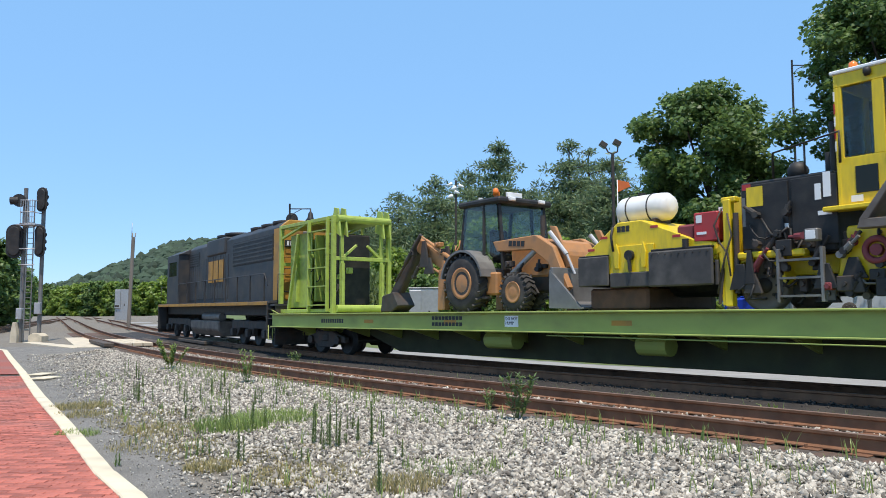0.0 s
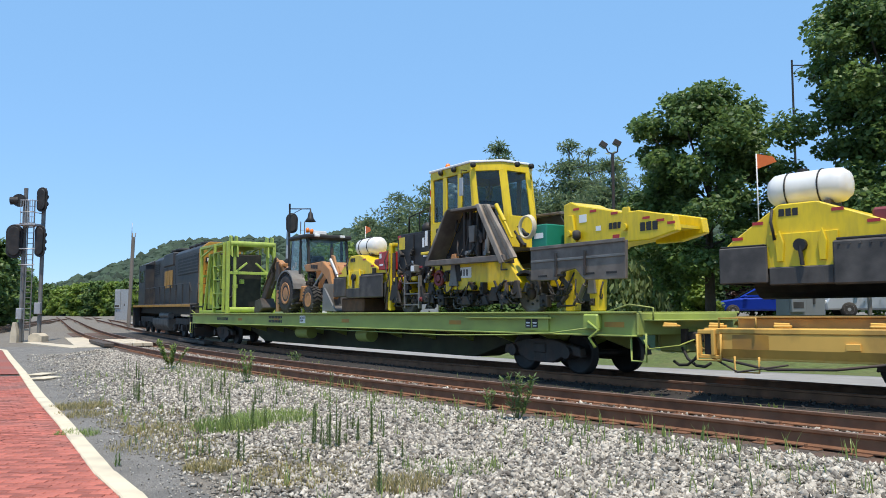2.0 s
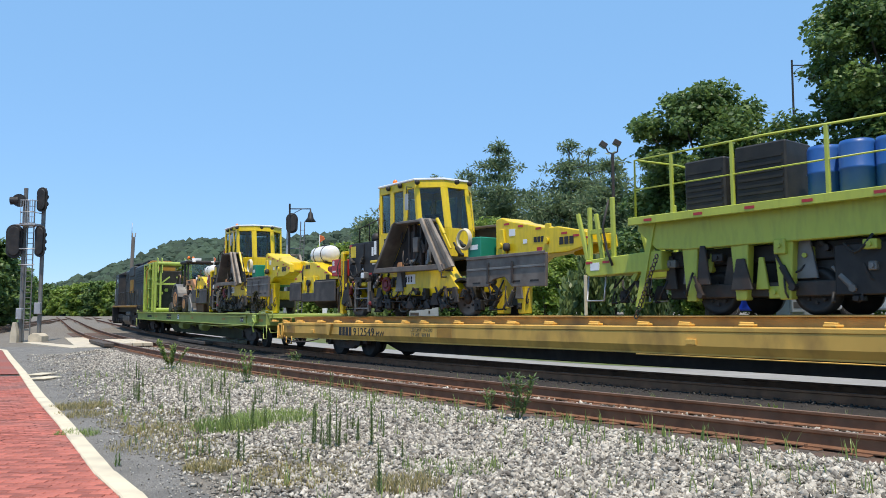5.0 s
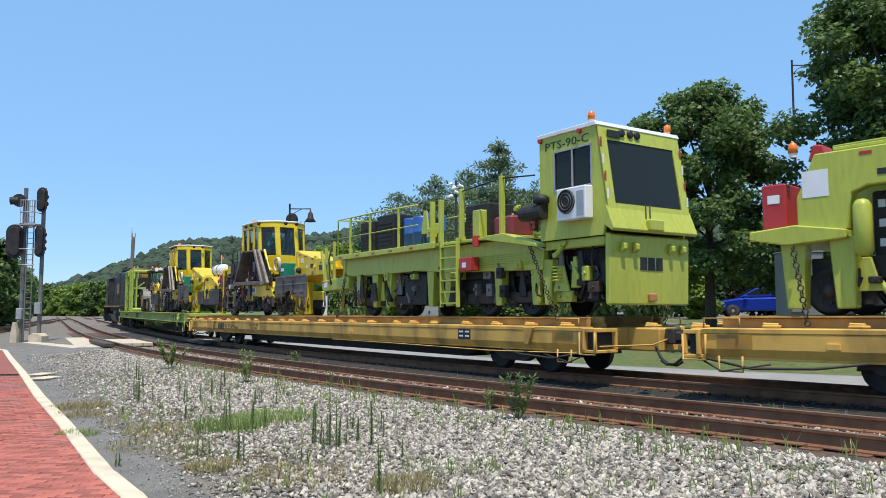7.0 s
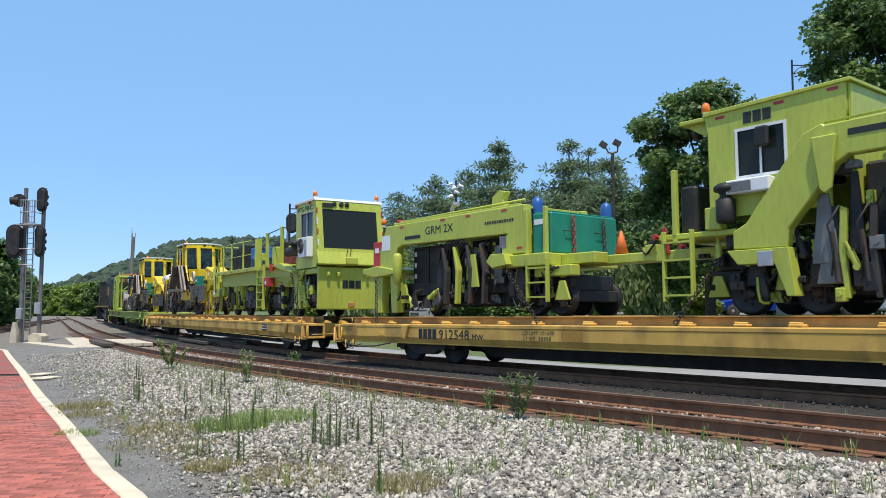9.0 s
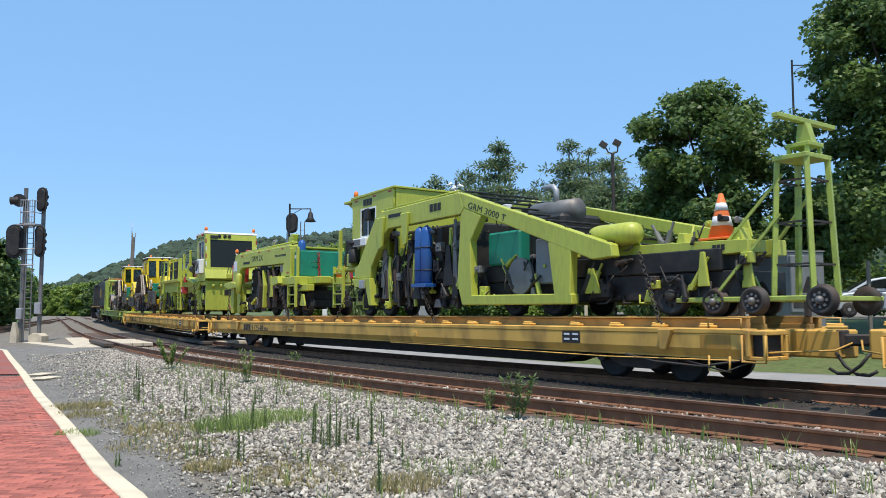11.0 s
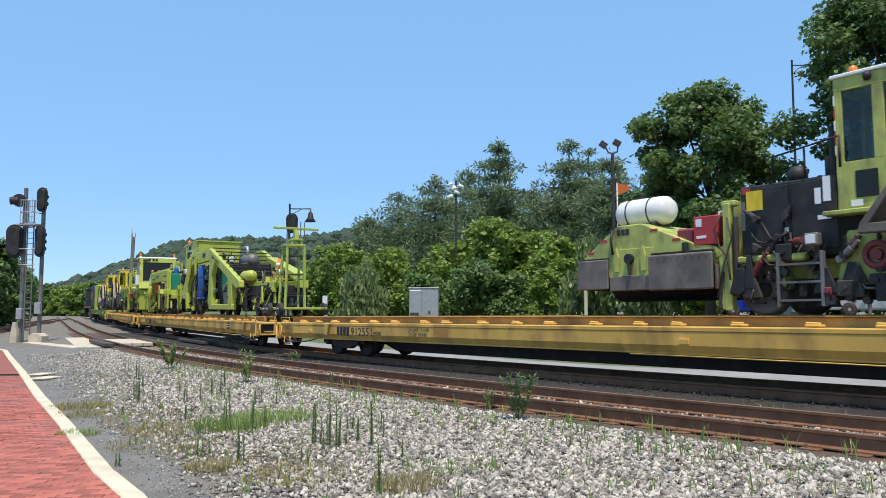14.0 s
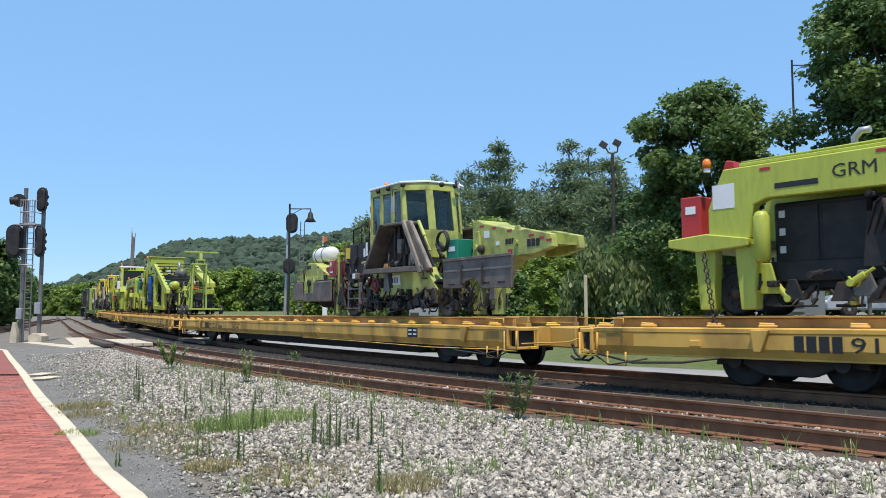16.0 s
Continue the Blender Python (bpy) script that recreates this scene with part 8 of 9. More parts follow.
def weeds():
    rnd = random.Random(5)
    spots = [(-5.59, 14.64, .42), (-5.35, 14.62, .35), (-4.73, 14.55, .5), (-4.46, 14.51, .4), (-4.62, 16.67, .4), (-2.89, 13.81, .5), (-1.62, 9.84, .55), (-1.32, 9.62, .6), (-1.22, 9.6, .45), (-0.88, 9.77, .6),
             (-0.57, 7.13, .5), (-2.97, 10.9, .5), (-4.68, 15.95, .42), (-2.76, 11.6, .45), (-1.45, 9.7, .45), (-1.05, 9.9, .35), (-6.6, 17.5, .4), (-8.09, 20.29, .5), (-7.65, 19.91, .45), (-3.3, 14.2, .35)]
    for k in range(34):
        y = rnd.uniform(8.6, 16.5)
        spots.append((rnd.uniform(-0.36 * y - 0.6, -0.05 * y), y, rnd.uniform(0.12, 0.4)))
    for x, y, h in spots:
        bm = bmesh.new()
        z = ground_z(x, y) - 0.01
        for k in range(rnd.choice((1, 2, 2, 3))):
            stalk(bm, x + rnd.uniform(-0.05, 0.05), y + rnd.uniform(-0.06, 0.06), z, h * rnd.uniform(0.75, 1.05), rnd)
        ob = new("tall_weed", mesh_of(bm, "tall_weed", M["stalk"]))
        tagged(ob, "tall narrow green weed stalk growing in ballast", "weed", "tall weeds in the ballast")
    for x, y, h, n, sp in ((-7.51, 21.84, .8, 700, .45), (1.02, 10.91, .68, 200, .24), (-4.28, 17.31, .8, 150, .25), (-4.42, 23.61, .4, 80, .25), (4.34, 10.62, .22, 40, .12), (0.7, 12.23, .35, 40, .1)):
        bm = bmesh.new()
        z = ground_z(x, y)
        for k in range(9):
            a = rnd.uniform(0, 6.28)
            r = sp * 0.6 * rnd.random()
            tip = Vector((x + math.cos(a) * (r + sp * 0.5), y + math.sin(a) * (r + sp * 0.5), z + h * rnd.uniform(0.7, 1.0)))
            root = Vector((x + math.cos(a) * r * 0.3, y + math.sin(a) * r * 0.3, z))
            bm_tube(bm, root, tip, 0.006, 0.003, 5)
            for j in range(n // 6):
                p = root.lerp(tip, rnd.uniform(0.2, 1.0))
                d = Vector((rnd.uniform(-1, 1), rnd.uniform(-1, 1), rnd.uniform(-0.2, 0.9))).normalized()
                u = d.cross(Vector((0, 0, 1))).normalized() * 0.018
                ln = rnd.uniform(0.06, 0.13)
                vs = [bm.verts.new(c) for c in (p, p + d * ln * 0.5 + u, p + d * ln, p + d * ln * 0.5 - u)]
                bm.faces.new(vs)
        ob = new("leafy_weed", mesh_of(bm, "leafy_weed", M["weed" if h == .8 else "stalk"]))
        tagged(ob, "bushy leafy green weed growing beside the rail", "weed", "leafy weeds along the track")
    for i, (x, y, rx, n, h, mat) in enumerate(((-2.6, 12.2, 0.7, 520, .17, "weed"), (-3.0, 11.2, 0.5, 260, .24, "weed"), (-3.9, 11.2, 0.6, 420, .10, "hay"), (-2.45, 8.5, 0.3, 260, .1, "hay"), (-6.4, 14.1, 0.5, 350, .12, "hay"),
                                              (-0.34, 7.4, 0.35, 260, .16, "hay"), (-1.4, 8.0, 0.6, 380, .09, "hay"), (-5.9, 13.0, 0.4, 150, .1, "hay"), (-3.5, 10.0, 0.7, 320, .08, "hay"), (0.1, 8.2, 0.5, 160, .1, "weed"), (-5.0, 10.9, 0.3, 140, .1, "weed"),
                                              (-4.1, 12.4, 1.2, 700, .06, "hay"), (-2.3, 9.6, 1.1, 650, .05, "hay"), (-1.2, 9.0, 1.0, 520, .05, "hay"), (-5.2, 13.6, 1.1, 420, .05, "hay"), (-2.9, 11.6, 0.9, 400, .08, "weed"))):
        bm = bmesh.new()
        blades(bm, x, y, ground_z(x, y), n * 2, h, rx, rnd, 0.9, 0.006)
        ob = new("grass_tuft", mesh_of(bm, "grass_tuft", M[mat]))
        tagged(ob, "patch of short grass in the gravel" if mat == "weed" else "patch of dry yellowish grass in the gravel", "grass", kind="stuff")
    bm = bmesh.new()
    for k in range(1000):
        s, l = rnd.uniform(2, 22), rnd.choice((rnd.uniform(-2.4, -0.85), rnd.uniform(-6.5, -1.0), 0.9 + rnd.uniform(0, 0.25)))
        x, y = spot(s, l)
        if float(x) < np.interp(float(y), [p[1] for p in KERB], [p[0] for p in KERB]) + 0.7:
            continue
        blades(bm, float(x), float(y), float(bed(s, l)), rnd.randint(2, 5), rnd.uniform(0.1, 0.3), 0.06, rnd, 0.6, 0.007)
    tagged(new("grass_sprigs", mesh_of(bm, "grass_sprigs", M["weed"])), "thin grass sprigs along the rails", "grass", kind="stuff")


weeds()


# ---- trees, hill and things behind the tracks ----
def leaves(name, clumps, n, size, mat, parent, seed, flat=0.4, needle=False, droop=0.0):
    """A crown: clumps (x, y, z, rx, rz) filled with small leaf quads, thicker towards their skins."""
    rng = np.random.default_rng(seed)
    c = np.array(clumps, float)
    w = c[:, 3] ** 2
    idx = rng.choice(len(c), n, p=w / w.sum())
    d = rng.standard_normal((n, 3))
    d /= np.linalg.norm(d, axis=1)[:, None]
    r = rng.random(n) ** 0.45
    lump = 1 + 0.18 * np.sin(d[:, 0] * 7 + c[idx, 0] * 3) * np.cos(d[:, 2] * 6 + c[idx, 1])
    p = c[idx, :3] + d * (r * lump)[:, None] * np.stack([c[idx, 3], c[idx, 3], c[idx, 4]], 1)
    a = rng.standard_normal((n, 3))
    a[:, 2] *= flat
    if needle:
        a = d + 0.5 * a
    if droop:
        a = a * 0.5 + np.array([0, 0, -droop])
    if not needle and not droop:
        up_dir = 0.55 * rng.standard_normal((n, 3)) + 0.35 * d + np.array([0, 0, 0.75])
        a = np.cross(up_dir, rng.standard_normal((n, 3)))
        a /= np.linalg.norm(a, axis=1)[:, None]
        b = np.cross(up_dir, a)
    else:
        a /= np.linalg.norm(a, axis=1)[:, None]
        b = np.cross(a, rng.standard_normal((n, 3)))
    b /= np.linalg.norm(b, axis=1)[:, None]
    ln = size * (0.6 + 0.8 * rng.random(n))[:, None]
    wd = ln * (0.14 if needle else (0.22 if droop else 0.42))
    v = np.stack([p - a * ln * 0.5, p + b * wd, p + a * ln * 0.5, p - b * wd], 1)
    me = bpy.data.meshes.new(name)
    me.vertices.add(n * 4)
    me.vertices.foreach_set("co", v.reshape(-1))
    me.loops.add(n * 4)
    me.loops.foreach_set("vertex_index", np.arange(n * 4, dtype=np.int32))
    me.polygons.add(n)
    me.polygons.foreach_set("loop_start", np.arange(0, n * 4, 4, dtype=np.int32))
    me.update(calc_edges=True)
    me.materials.append(M[mat])
    ob = new(name, me)
    ob.parent = parent
    return ob


def maple(x, y, z, height, width, seed, mat="leaf", n=15000, leaf=0.155, trunk_h=0.22, label="dense dark green maple tree on the grass bank"):
    rnd = random.Random(seed)
    ob = thing("tree", label, "tree", "trees behind the tracks")
    bm = bmesh.new()
    th = height * trunk_h
    bm_tube(bm, (x, y, z - 0.2), (x, y, z + th), 0.024 * height, 0.017 * height, 10)
    bm_tube(bm, (x, y, z + th), (x + 0.1, y, z + height * 0.75), 0.017 * height, 0.004 * height, 8)
    clumps = []
    for k in range(90):
        f = (k + 0.5) / 90
        zz = z + th * 0.85 + (height - th * 0.85) * f
        prof = 0.8 + 0.7 * f if f < 0.28 else max(0.12, 1 - ((f - 0.28) / 0.76) ** 2.2) ** 0.6
        a = k * 2.4 + rnd.uniform(-0.5, 0.5)
        rr = width / 2 * prof * rnd.uniform(0.3, 0.98)
        size = width * rnd.uniform(0.08, 0.155)
        cx, cy = x + rr * math.cos(a), y + rr * math.sin(a)
        clumps.append((cx, cy, zz - size * 0.3, size, size * 0.62))
        if k % 4 == 0:
            bm_tube(bm, (x, y, z + th + (zz - z - th) * 0.45), (cx, cy, zz - 0.1), 0.006 * height, 0.002 * height, 6)
    part("trunk", bm, "bark", ob)
    leaves("crown", clumps, n, leaf, mat, ob, seed)
    return ob


def pine(x, y, z, height, width, seed, n=32000, mat="needle"):
    rnd = random.Random(seed)
    ob = thing("pine_tree", "tall green white pine with tiered branches", "tree", "pines behind the car park")
    bm = bmesh.new()
    bm_tube(bm, (x, y, z - 0.2), (x, y, z + height), 0.016 * height, 0.003 * height, 8)
    clumps = []
    tiers = 15
    for k in range(tiers):
        f = (k + 0.4) / tiers
        zz = z + height * (0.10 + 0.9 * f)
        reach = width / 2 * (1.03 - f) ** 0.6 * rnd.uniform(0.8, 1.2)
        m = max(4, int(8 * (1.15 - f)))
        for j in range(m):
            a = j * 6.28 / m + k * 0.9 + rnd.uniform(-0.4, 0.4)
            zz += rnd.uniform(-0.3, 0.3) * height / tiers
            r = reach * rnd.uniform(0.55, 1.05)
            tip = (x + r * math.cos(a), y + r * math.sin(a), zz + 0.16 * r)
            bm_tube(bm, (x, y, zz - 0.1 * r), tip, 0.004 * height, 0.001 * height, 5)
            for g in (0.45, 0.95):
                sz = max(0.6, reach * 0.45) * rnd.uniform(0.8, 1.2)
                clumps.append((x + r * g * math.cos(a), y + r * g * math.sin(a), zz + 0.12 * r * g, sz, sz * 0.62))
    clumps.append((x, y, z + height, 0.4, 0.8))
    part("trunk", bm, "bark", ob)
    leaves("crown", clumps, n, 0.40, mat, ob, seed, needle=True)
    return ob


def shrub(x, y, z, height, width, seed, mat="leaf_light", n=3500, leaf=0.2, droop=0.0, label="rounded green shrub on the bank", name="shrub"):
    rnd = random.Random(seed)
    ob = thing(name, label, "shrub" if name == "shrub" else "tree", "shrubs behind the tracks")
    bm = bmesh.new()
    clumps = []
    for k in range(18):
        a, f = rnd.uniform(0, 6.28), (k + 0.5) / 18
        rr = width / 2 * rnd.uniform(0.1, 0.85) * math.sqrt(max(0.1, 1 - f * f * 0.8))
        sz = width * rnd.uniform(0.14, 0.24)
        c = (x + rr * math.cos(a), y + rr * math.sin(a), z + 0.15 * height + f * height * 0.75, sz, sz * (0.75 if not droop else 1.3))
        clumps.append(c)
        if k % 3 == 0:
            bm_tube(bm, (x, y, z - 0.1), c[:3], 0.012 * height + 0.01, 0.006, 6)
    part("stem", bm, "bark", ob)
    leaves("foliage", clumps, n, leaf, mat, ob, seed, droop=droop)
    return ob


F = 1388.0


def at(px, d):
    """Place on the bearing px (counted from the left edge of the view) at distance d."""
    return (px - 784) / F * d, d


def up(py, d):
    return EYE_Z + (551.5 - py) / F * d


for px, d, top, wpx, seed, mat, n in ((1256, 28, 150, 325, 1, "leaf", 52000), (1606, 24, -50, 425, 2, "leaf", 62000), (1780, 27, -120, 400, 3, "leaf", 14000)):
    x, y = at(px, d)
    g = ground_z(x, y)
    maple(x, y, g, up(top, d) - g, wpx / F * d, seed, mat, n, trunk_h=0.30)
for px, d, top, wpx, seed in ((884, 62, 256, 190, 11), (770, 66, 318, 220, 12), (1010, 60, 252, 210, 13), (1085, 56, 275, 190, 14), (705, 70, 350, 200, 15), (830, 72, 296, 210, 16), (1045, 75, 262, 190, 17), (650, 72, 385, 150, 18),
                              (945, 74, 335, 170, 19), (1160, 62, 290, 190, 20)):
    x, y = at(px, d)
    g = ground_z(x, y)
    pine(x, y, g, up(top, d) - g, wpx / F * d, seed)
for px, d, top, wpx, seed, mat, n, leaf in ((870, 50, 385, 150, 31, "leaf_light", 5000, .28), (950, 50, 410, 150, 32, "leaf_light", 5000, .28), (800, 52, 430, 160, 33, "leaf_light", 5000, .28), (690, 56, 440, 150, 34, "leaf_light", 4500, .28),
                                           (600, 60, 430, 130, 35, "leaf_light", 4000, .3), (990, 44, 420, 110, 36, "leaf_light", 4000, .25), (1180, 46, 380, 180, 37, "leaf", 5000, .26), (1330, 45, 395, 200, 38, "leaf", 5000, .26),
                                           (1480, 42, 330, 260, 39, "leaf", 6000, .26), (560, 66, 470, 120, 40, "leaf_light", 3500, .3), (1420, 50, 360, 220, 44, "leaf_light", 5000, .28)):
    x, y = at(px, d)
    g = ground_z(x, y)
    maple(x, y, g, up(top, d) - g, wpx / F * d, seed, mat, n, leaf, 0.12, "leafy green tree in the belt of woods")
for px, d, top, wpx, seed, mat, dr, name, label in ((1130, 34, 400, 130, 51, "willow", 1.2, "weeping_tree", "weeping tree with hanging grey-green branches"), (1050, 36, 430, 110, 52, "willow", 1.2, "weeping_tree", "weeping tree with hanging grey-green branches"),
                                                    (640, 46, 480, 130, 53, "willow", 1.2, "weeping_tree", "low weeping tree beside the grey cabinet"), (830, 42, 470, 170, 54, "leaf", 0, "shrub", "dark dense rounded evergreen shrub"), (905, 42, 490, 120, 55, "leaf", 0, "shrub", "dark dense rounded evergreen shrub"),
                                                    (965, 40, 470, 70, 56, "leaf_light", 0, "shrub", "bright yellow-green shrub in the sun"), (1330, 44, 470, 100, 57, "purple_leaf", 0, "shrub", "dark purple-leaved shrub by the car park"), (1235, 37, 490, 80, 58, "leaf_light", 0, "shrub", "light green young shrub in grass"),
                                                    (1500, 42, 440, 150, 59, "leaf_light", 0, "shrub", "light green shrub behind parked cars"), (760, 44, 490, 110, 60, "leaf", 0, "shrub", "dark rounded green garden shrub"), (1405, 44, 480, 130, 61, "leaf", 0, "shrub", "dark green clipped hedge shrub"),
                                                    (550, 60, 500, 90, 62, "leaf_light", 0, "shrub", "light green shrub beside the signal")):
    x, y = at(px, d)
    g = ground_z(x, y)
    shrub(x, y, g, up(top, d) - g, wpx / F * d, seed, mat, 4200, 0.24 if not dr else 0.34, dr, label, name)
# woods at the left, past the signals
for px, d, top, wpx, seed in ((-10, 66, 425, 120, 71), (-70, 60, 400, 140, 72), (-40, 75, 440, 130, 80), (22, 110, 462, 90, 73), (5, 95, 450, 110, 89), (50, 190, 490, 60, 74), (85, 200, 505, 60, 75), (115, 190, 508, 60, 76), (145, 165, 502, 60, 77), (175, 160, 498, 60, 78),
                              (205, 158, 500, 60, 79), (235, 155, 495, 70, 81), (265, 152, 500, 60, 82), (300, 150, 490, 80, 83), (340, 150, 492, 90, 84), (380, 148, 480, 90, 85), (430, 146, 475, 100, 86), (480, 144, 480, 90, 87)):
    x, y = at(px, d)
    far = d > 120
    maple(x, y, -0.1, up(top, d) + 0.1, wpx / F * d, seed, "leaf_light" if far and seed % 3 else "leaf", 5200, 0.6 if far else 0.4, 0.08, "leafy green tree beyond the line" if far else "leafy green tree beside the line")


def hill():
    ridge_x = [-600, -200, 20, 80, 150, 200, 260, 300, 340, 420, 520, 600, 650, 760, 900, 1100, 1400, 1800, 2300]
    ridge_y = [470, 480, 500, 500, 486, 462, 432, 412, 404, 400, 398, 386, 380, 376, 374, 370, 366, 366, 390]
    rows = []
    pxs = np.arange(-600, 2300, 12)
    for i, d in enumerate((185, 215, 255, 310, 375, 450, 520)):
        f = i / 6
        row = []
        for px in pxs:
            d2 = d * (1.6 if px < 120 else 1.0)
            top = EYE_Z + (551.5 - np.interp(px, ridge_x, ridge_y)) / F * 450 * (1.6 if px < 120 else 1.0)
            x, y = at(px, d2)
            z = -0.3 + (top + 0.3) * (f ** 1.2 if f < 0.84 else (0.84 ** 1.2) * (1 + 0.24 * (f - 0.84)))
            row.append((x, y, z))
        rows.append(row)
    ob = sheet("hill", rows, "hill", "long wooded hillside under summer haze", "hill")
    ob["kind"] = "structure"
    rng = random.Random(8)
    verts, faces = [], []
    ico = bmesh.new()
    bmesh.ops.create_icosphere(ico, subdivisions=1, radius=1.0)
    bv = [v.co.copy() for v in ico.verts]
    bf = [[v.index for v in f.verts] for f in ico.faces]
    ico.free()
    for k in range(8000):
        f = rng.uniform(0.1, 5.98)
        i = int(f)
        j = rng.uniform(20, len(pxs) - 40)
        jj = int(j)
        a, b = rows[i][jj], rows[min(6, i + 1)][jj]
        t = f - i
        c = Vector(a).lerp(Vector(b), t)
        c.x += rng.uniform(-2, 2)
        r = rng.uniform(1.1, 3.0) * (0.7 + 0.1 * f)
        o = len(verts)
        ph = rng.uniform(0, 9)
        for v in bv:
            q = 1 + 0.4 * noise.noise((v.x * 1.8 + ph, v.y * 1.8, v.z * 1.8)) + 0.35 * noise.noise((v.x * 5 + ph, v.y * 5, v.z * 5))
            verts.append((c.x + v.x * r * q, c.y + v.y * r * q, c.z + v.z * r * q * 1.15 + r * 0.3))
        faces += [[o + q for q in fc] for fc in bf]
    me = bpy.data.meshes.new("hill_woods")
    me.from_pydata(verts, [], faces)
    me.materials.append(M["hill"])
    tagged(new("hill_woods", me), "distant green tree crowns covering the hillside", "woods", kind="stuff")


hill()


# ---- signals, lamps, poles, cabinets, parked cars ----
def signal_head(parent, x, y, z, h, w, depth=0.28, turn=0.0):
    """A signal head with an oval backing plate and hooded lamps, facing along -y before its turn."""
    m = Matrix.Translation((x, y, z)) @ Matrix.Rotation(turn, 4, "Z")
    bm = bmesh.new()
    n = 20
    outline = []
    for k in range(n):
        a = 2 * math.pi * k / n
        cx, cz = math.cos(a) * w / 2, math.sin(a) * w / 2
        cz += (h / 2 - w / 2) * (1 if cz >= 0 else -1)
        outline.append((cx, cz))
    bm_prism(bm, outline, -0.06, 0.02, 0.02)
    bm_prism(bm, [(q[0] * 0.72, q[1] * 0.86) for q in outline], -0.16, -0.06, 0.03)
    bmesh.ops.transform(bm, matrix=m, verts=bm.verts)
    head = part("signal_head", bm, "black", parent, "black oval signal head")
    lamps = max(1, round(h / w))
    for k in range(lamps):
        zz = (k - (lamps - 1) / 2) * w * 0.62
        bm = bmesh.new()
        bm_tube(bm, (0, 0.02, zz), (0, 0.4, zz), w * 0.22, n=14)
        bmesh.ops.transform(bm, matrix=m, verts=bm.verts)
        part("lamp_hood", bm, "black", head)
    return head


def mast_signals():
    d = 44.0
    ob = thing("railway_signal", "twin galvanised signal masts with black heads and ladder", "railway signal")
    k = d / F

    def X(px, py=551.5):
        return (px - 784) / F * (d * 0.9968 + (up(py, d) - EYE_Z) * 0.0794)
    z0 = ground_z(X(70), d)
    for px_low in (36, 69):
        tube_part("mast", (X(px_low, 590), d, z0), (X(px_low, 590), d, up(332, d)), 0.11, "steel", ob, 12)
    bm = bmesh.new()
    for p1 in (49, 60):
        bm_tube(bm, (X(p1), d - 0.35, z0 + 0.1), (X(p1), d - 0.35, up(356, d)), 0.035, n=6)
    for i in range(24):
        f = (i + 0.5) / 24
        z = z0 + 0.5 + (up(358, d) - z0 - 0.6) * f
        bm_tube(bm, (X(49), d - 0.35, z), (X(60), d - 0.35, z), 0.02, n=5)
    part("ladder", bm, "steel", ob)
    bm = bmesh.new()
    for py in (357, 378, 398):
        bm_pipe(bm, [(X(36), d, up(py, d)), (X(42), d - 0.8, up(py, d)), (X(64), d - 0.8, up(py, d)), (X(69), d, up(py, d))], 0.025, 6)
    for px in (43, 47, 51, 55, 59, 63):
        bm_tube(bm, (X(px), d - 0.8, up(400, d)), (X(px), d - 0.8, up(356, d)), 0.018, n=6)
    bm_box(bm, X(36), X(69), d - 0.8, d + 0.1, up(401, d), up(399, d))
    part("service_cage", bm, "pale_steel", ob)
    bm = bmesh.new()
    for py in (442, 470):
        bm_pipe(bm, [(X(37), d, up(py, d)), (X(40), d - 0.6, up(py, d)), (X(67), d - 0.6, up(py, d))], 0.03, 6)
    part("lower_platform", bm, "pale_steel", ob)
    signal_head(ob, X(80, 354), d - 0.3, up(354, d), 44 * k, 20 * k, 0.3, -0.1)
    signal_head(ob, X(77, 428), d - 0.35, up(428, d), 56 * k, 20 * k, 0.3, -0.1)
    signal_head(ob, X(31, 428), d - 0.3, up(428, d), 60 * k, 28 * k, 0.4, 0.2)
    bm = bmesh.new()
    bm_tube(bm, (X(39, 355), d - 0.3, up(355, d)), (X(37, 355), d - 0.1, up(355, d)), 0.36, n=20)
    bm_tube(bm, (X(37, 355), d - 0.2, up(355, d)), (X(24, 355), d - 0.3, up(356, d)), 0.22, n=16)
    part("signal_head", bm, "black", ob, "black round searchlight signal head")
    for px, w in ((38, 10), (70, 11)):
        box_part("relay_case", (X(px - w / 2), d - 0.3, up(565 if px < 50 else 556, d)), (X(px + w / 2), d - 0.05, up(546 if px < 50 else 536, d)), "pale_steel", ob, 0.02)
    for px, w in ((32, 12), (70, 24)):
        bm = bmesh.new()
        bm_prism(bm, [(X(px - w / 2), z0 - 0.2), (X(px + w / 2), z0 - 0.2), (X(px + w / 2), z0 + 0.35), (X(px + w / 5), z0 + 1.1 if w < 20 else z0 + 0.5), (X(px - w / 5), z0 + 1.1 if w < 20 else z0 + 0.5), (X(px - w / 2), z0 + 0.35)], d - 0.4, d + 0.4, 0.02)
        part("footing", bm, "concrete", ob)


mast_signals()


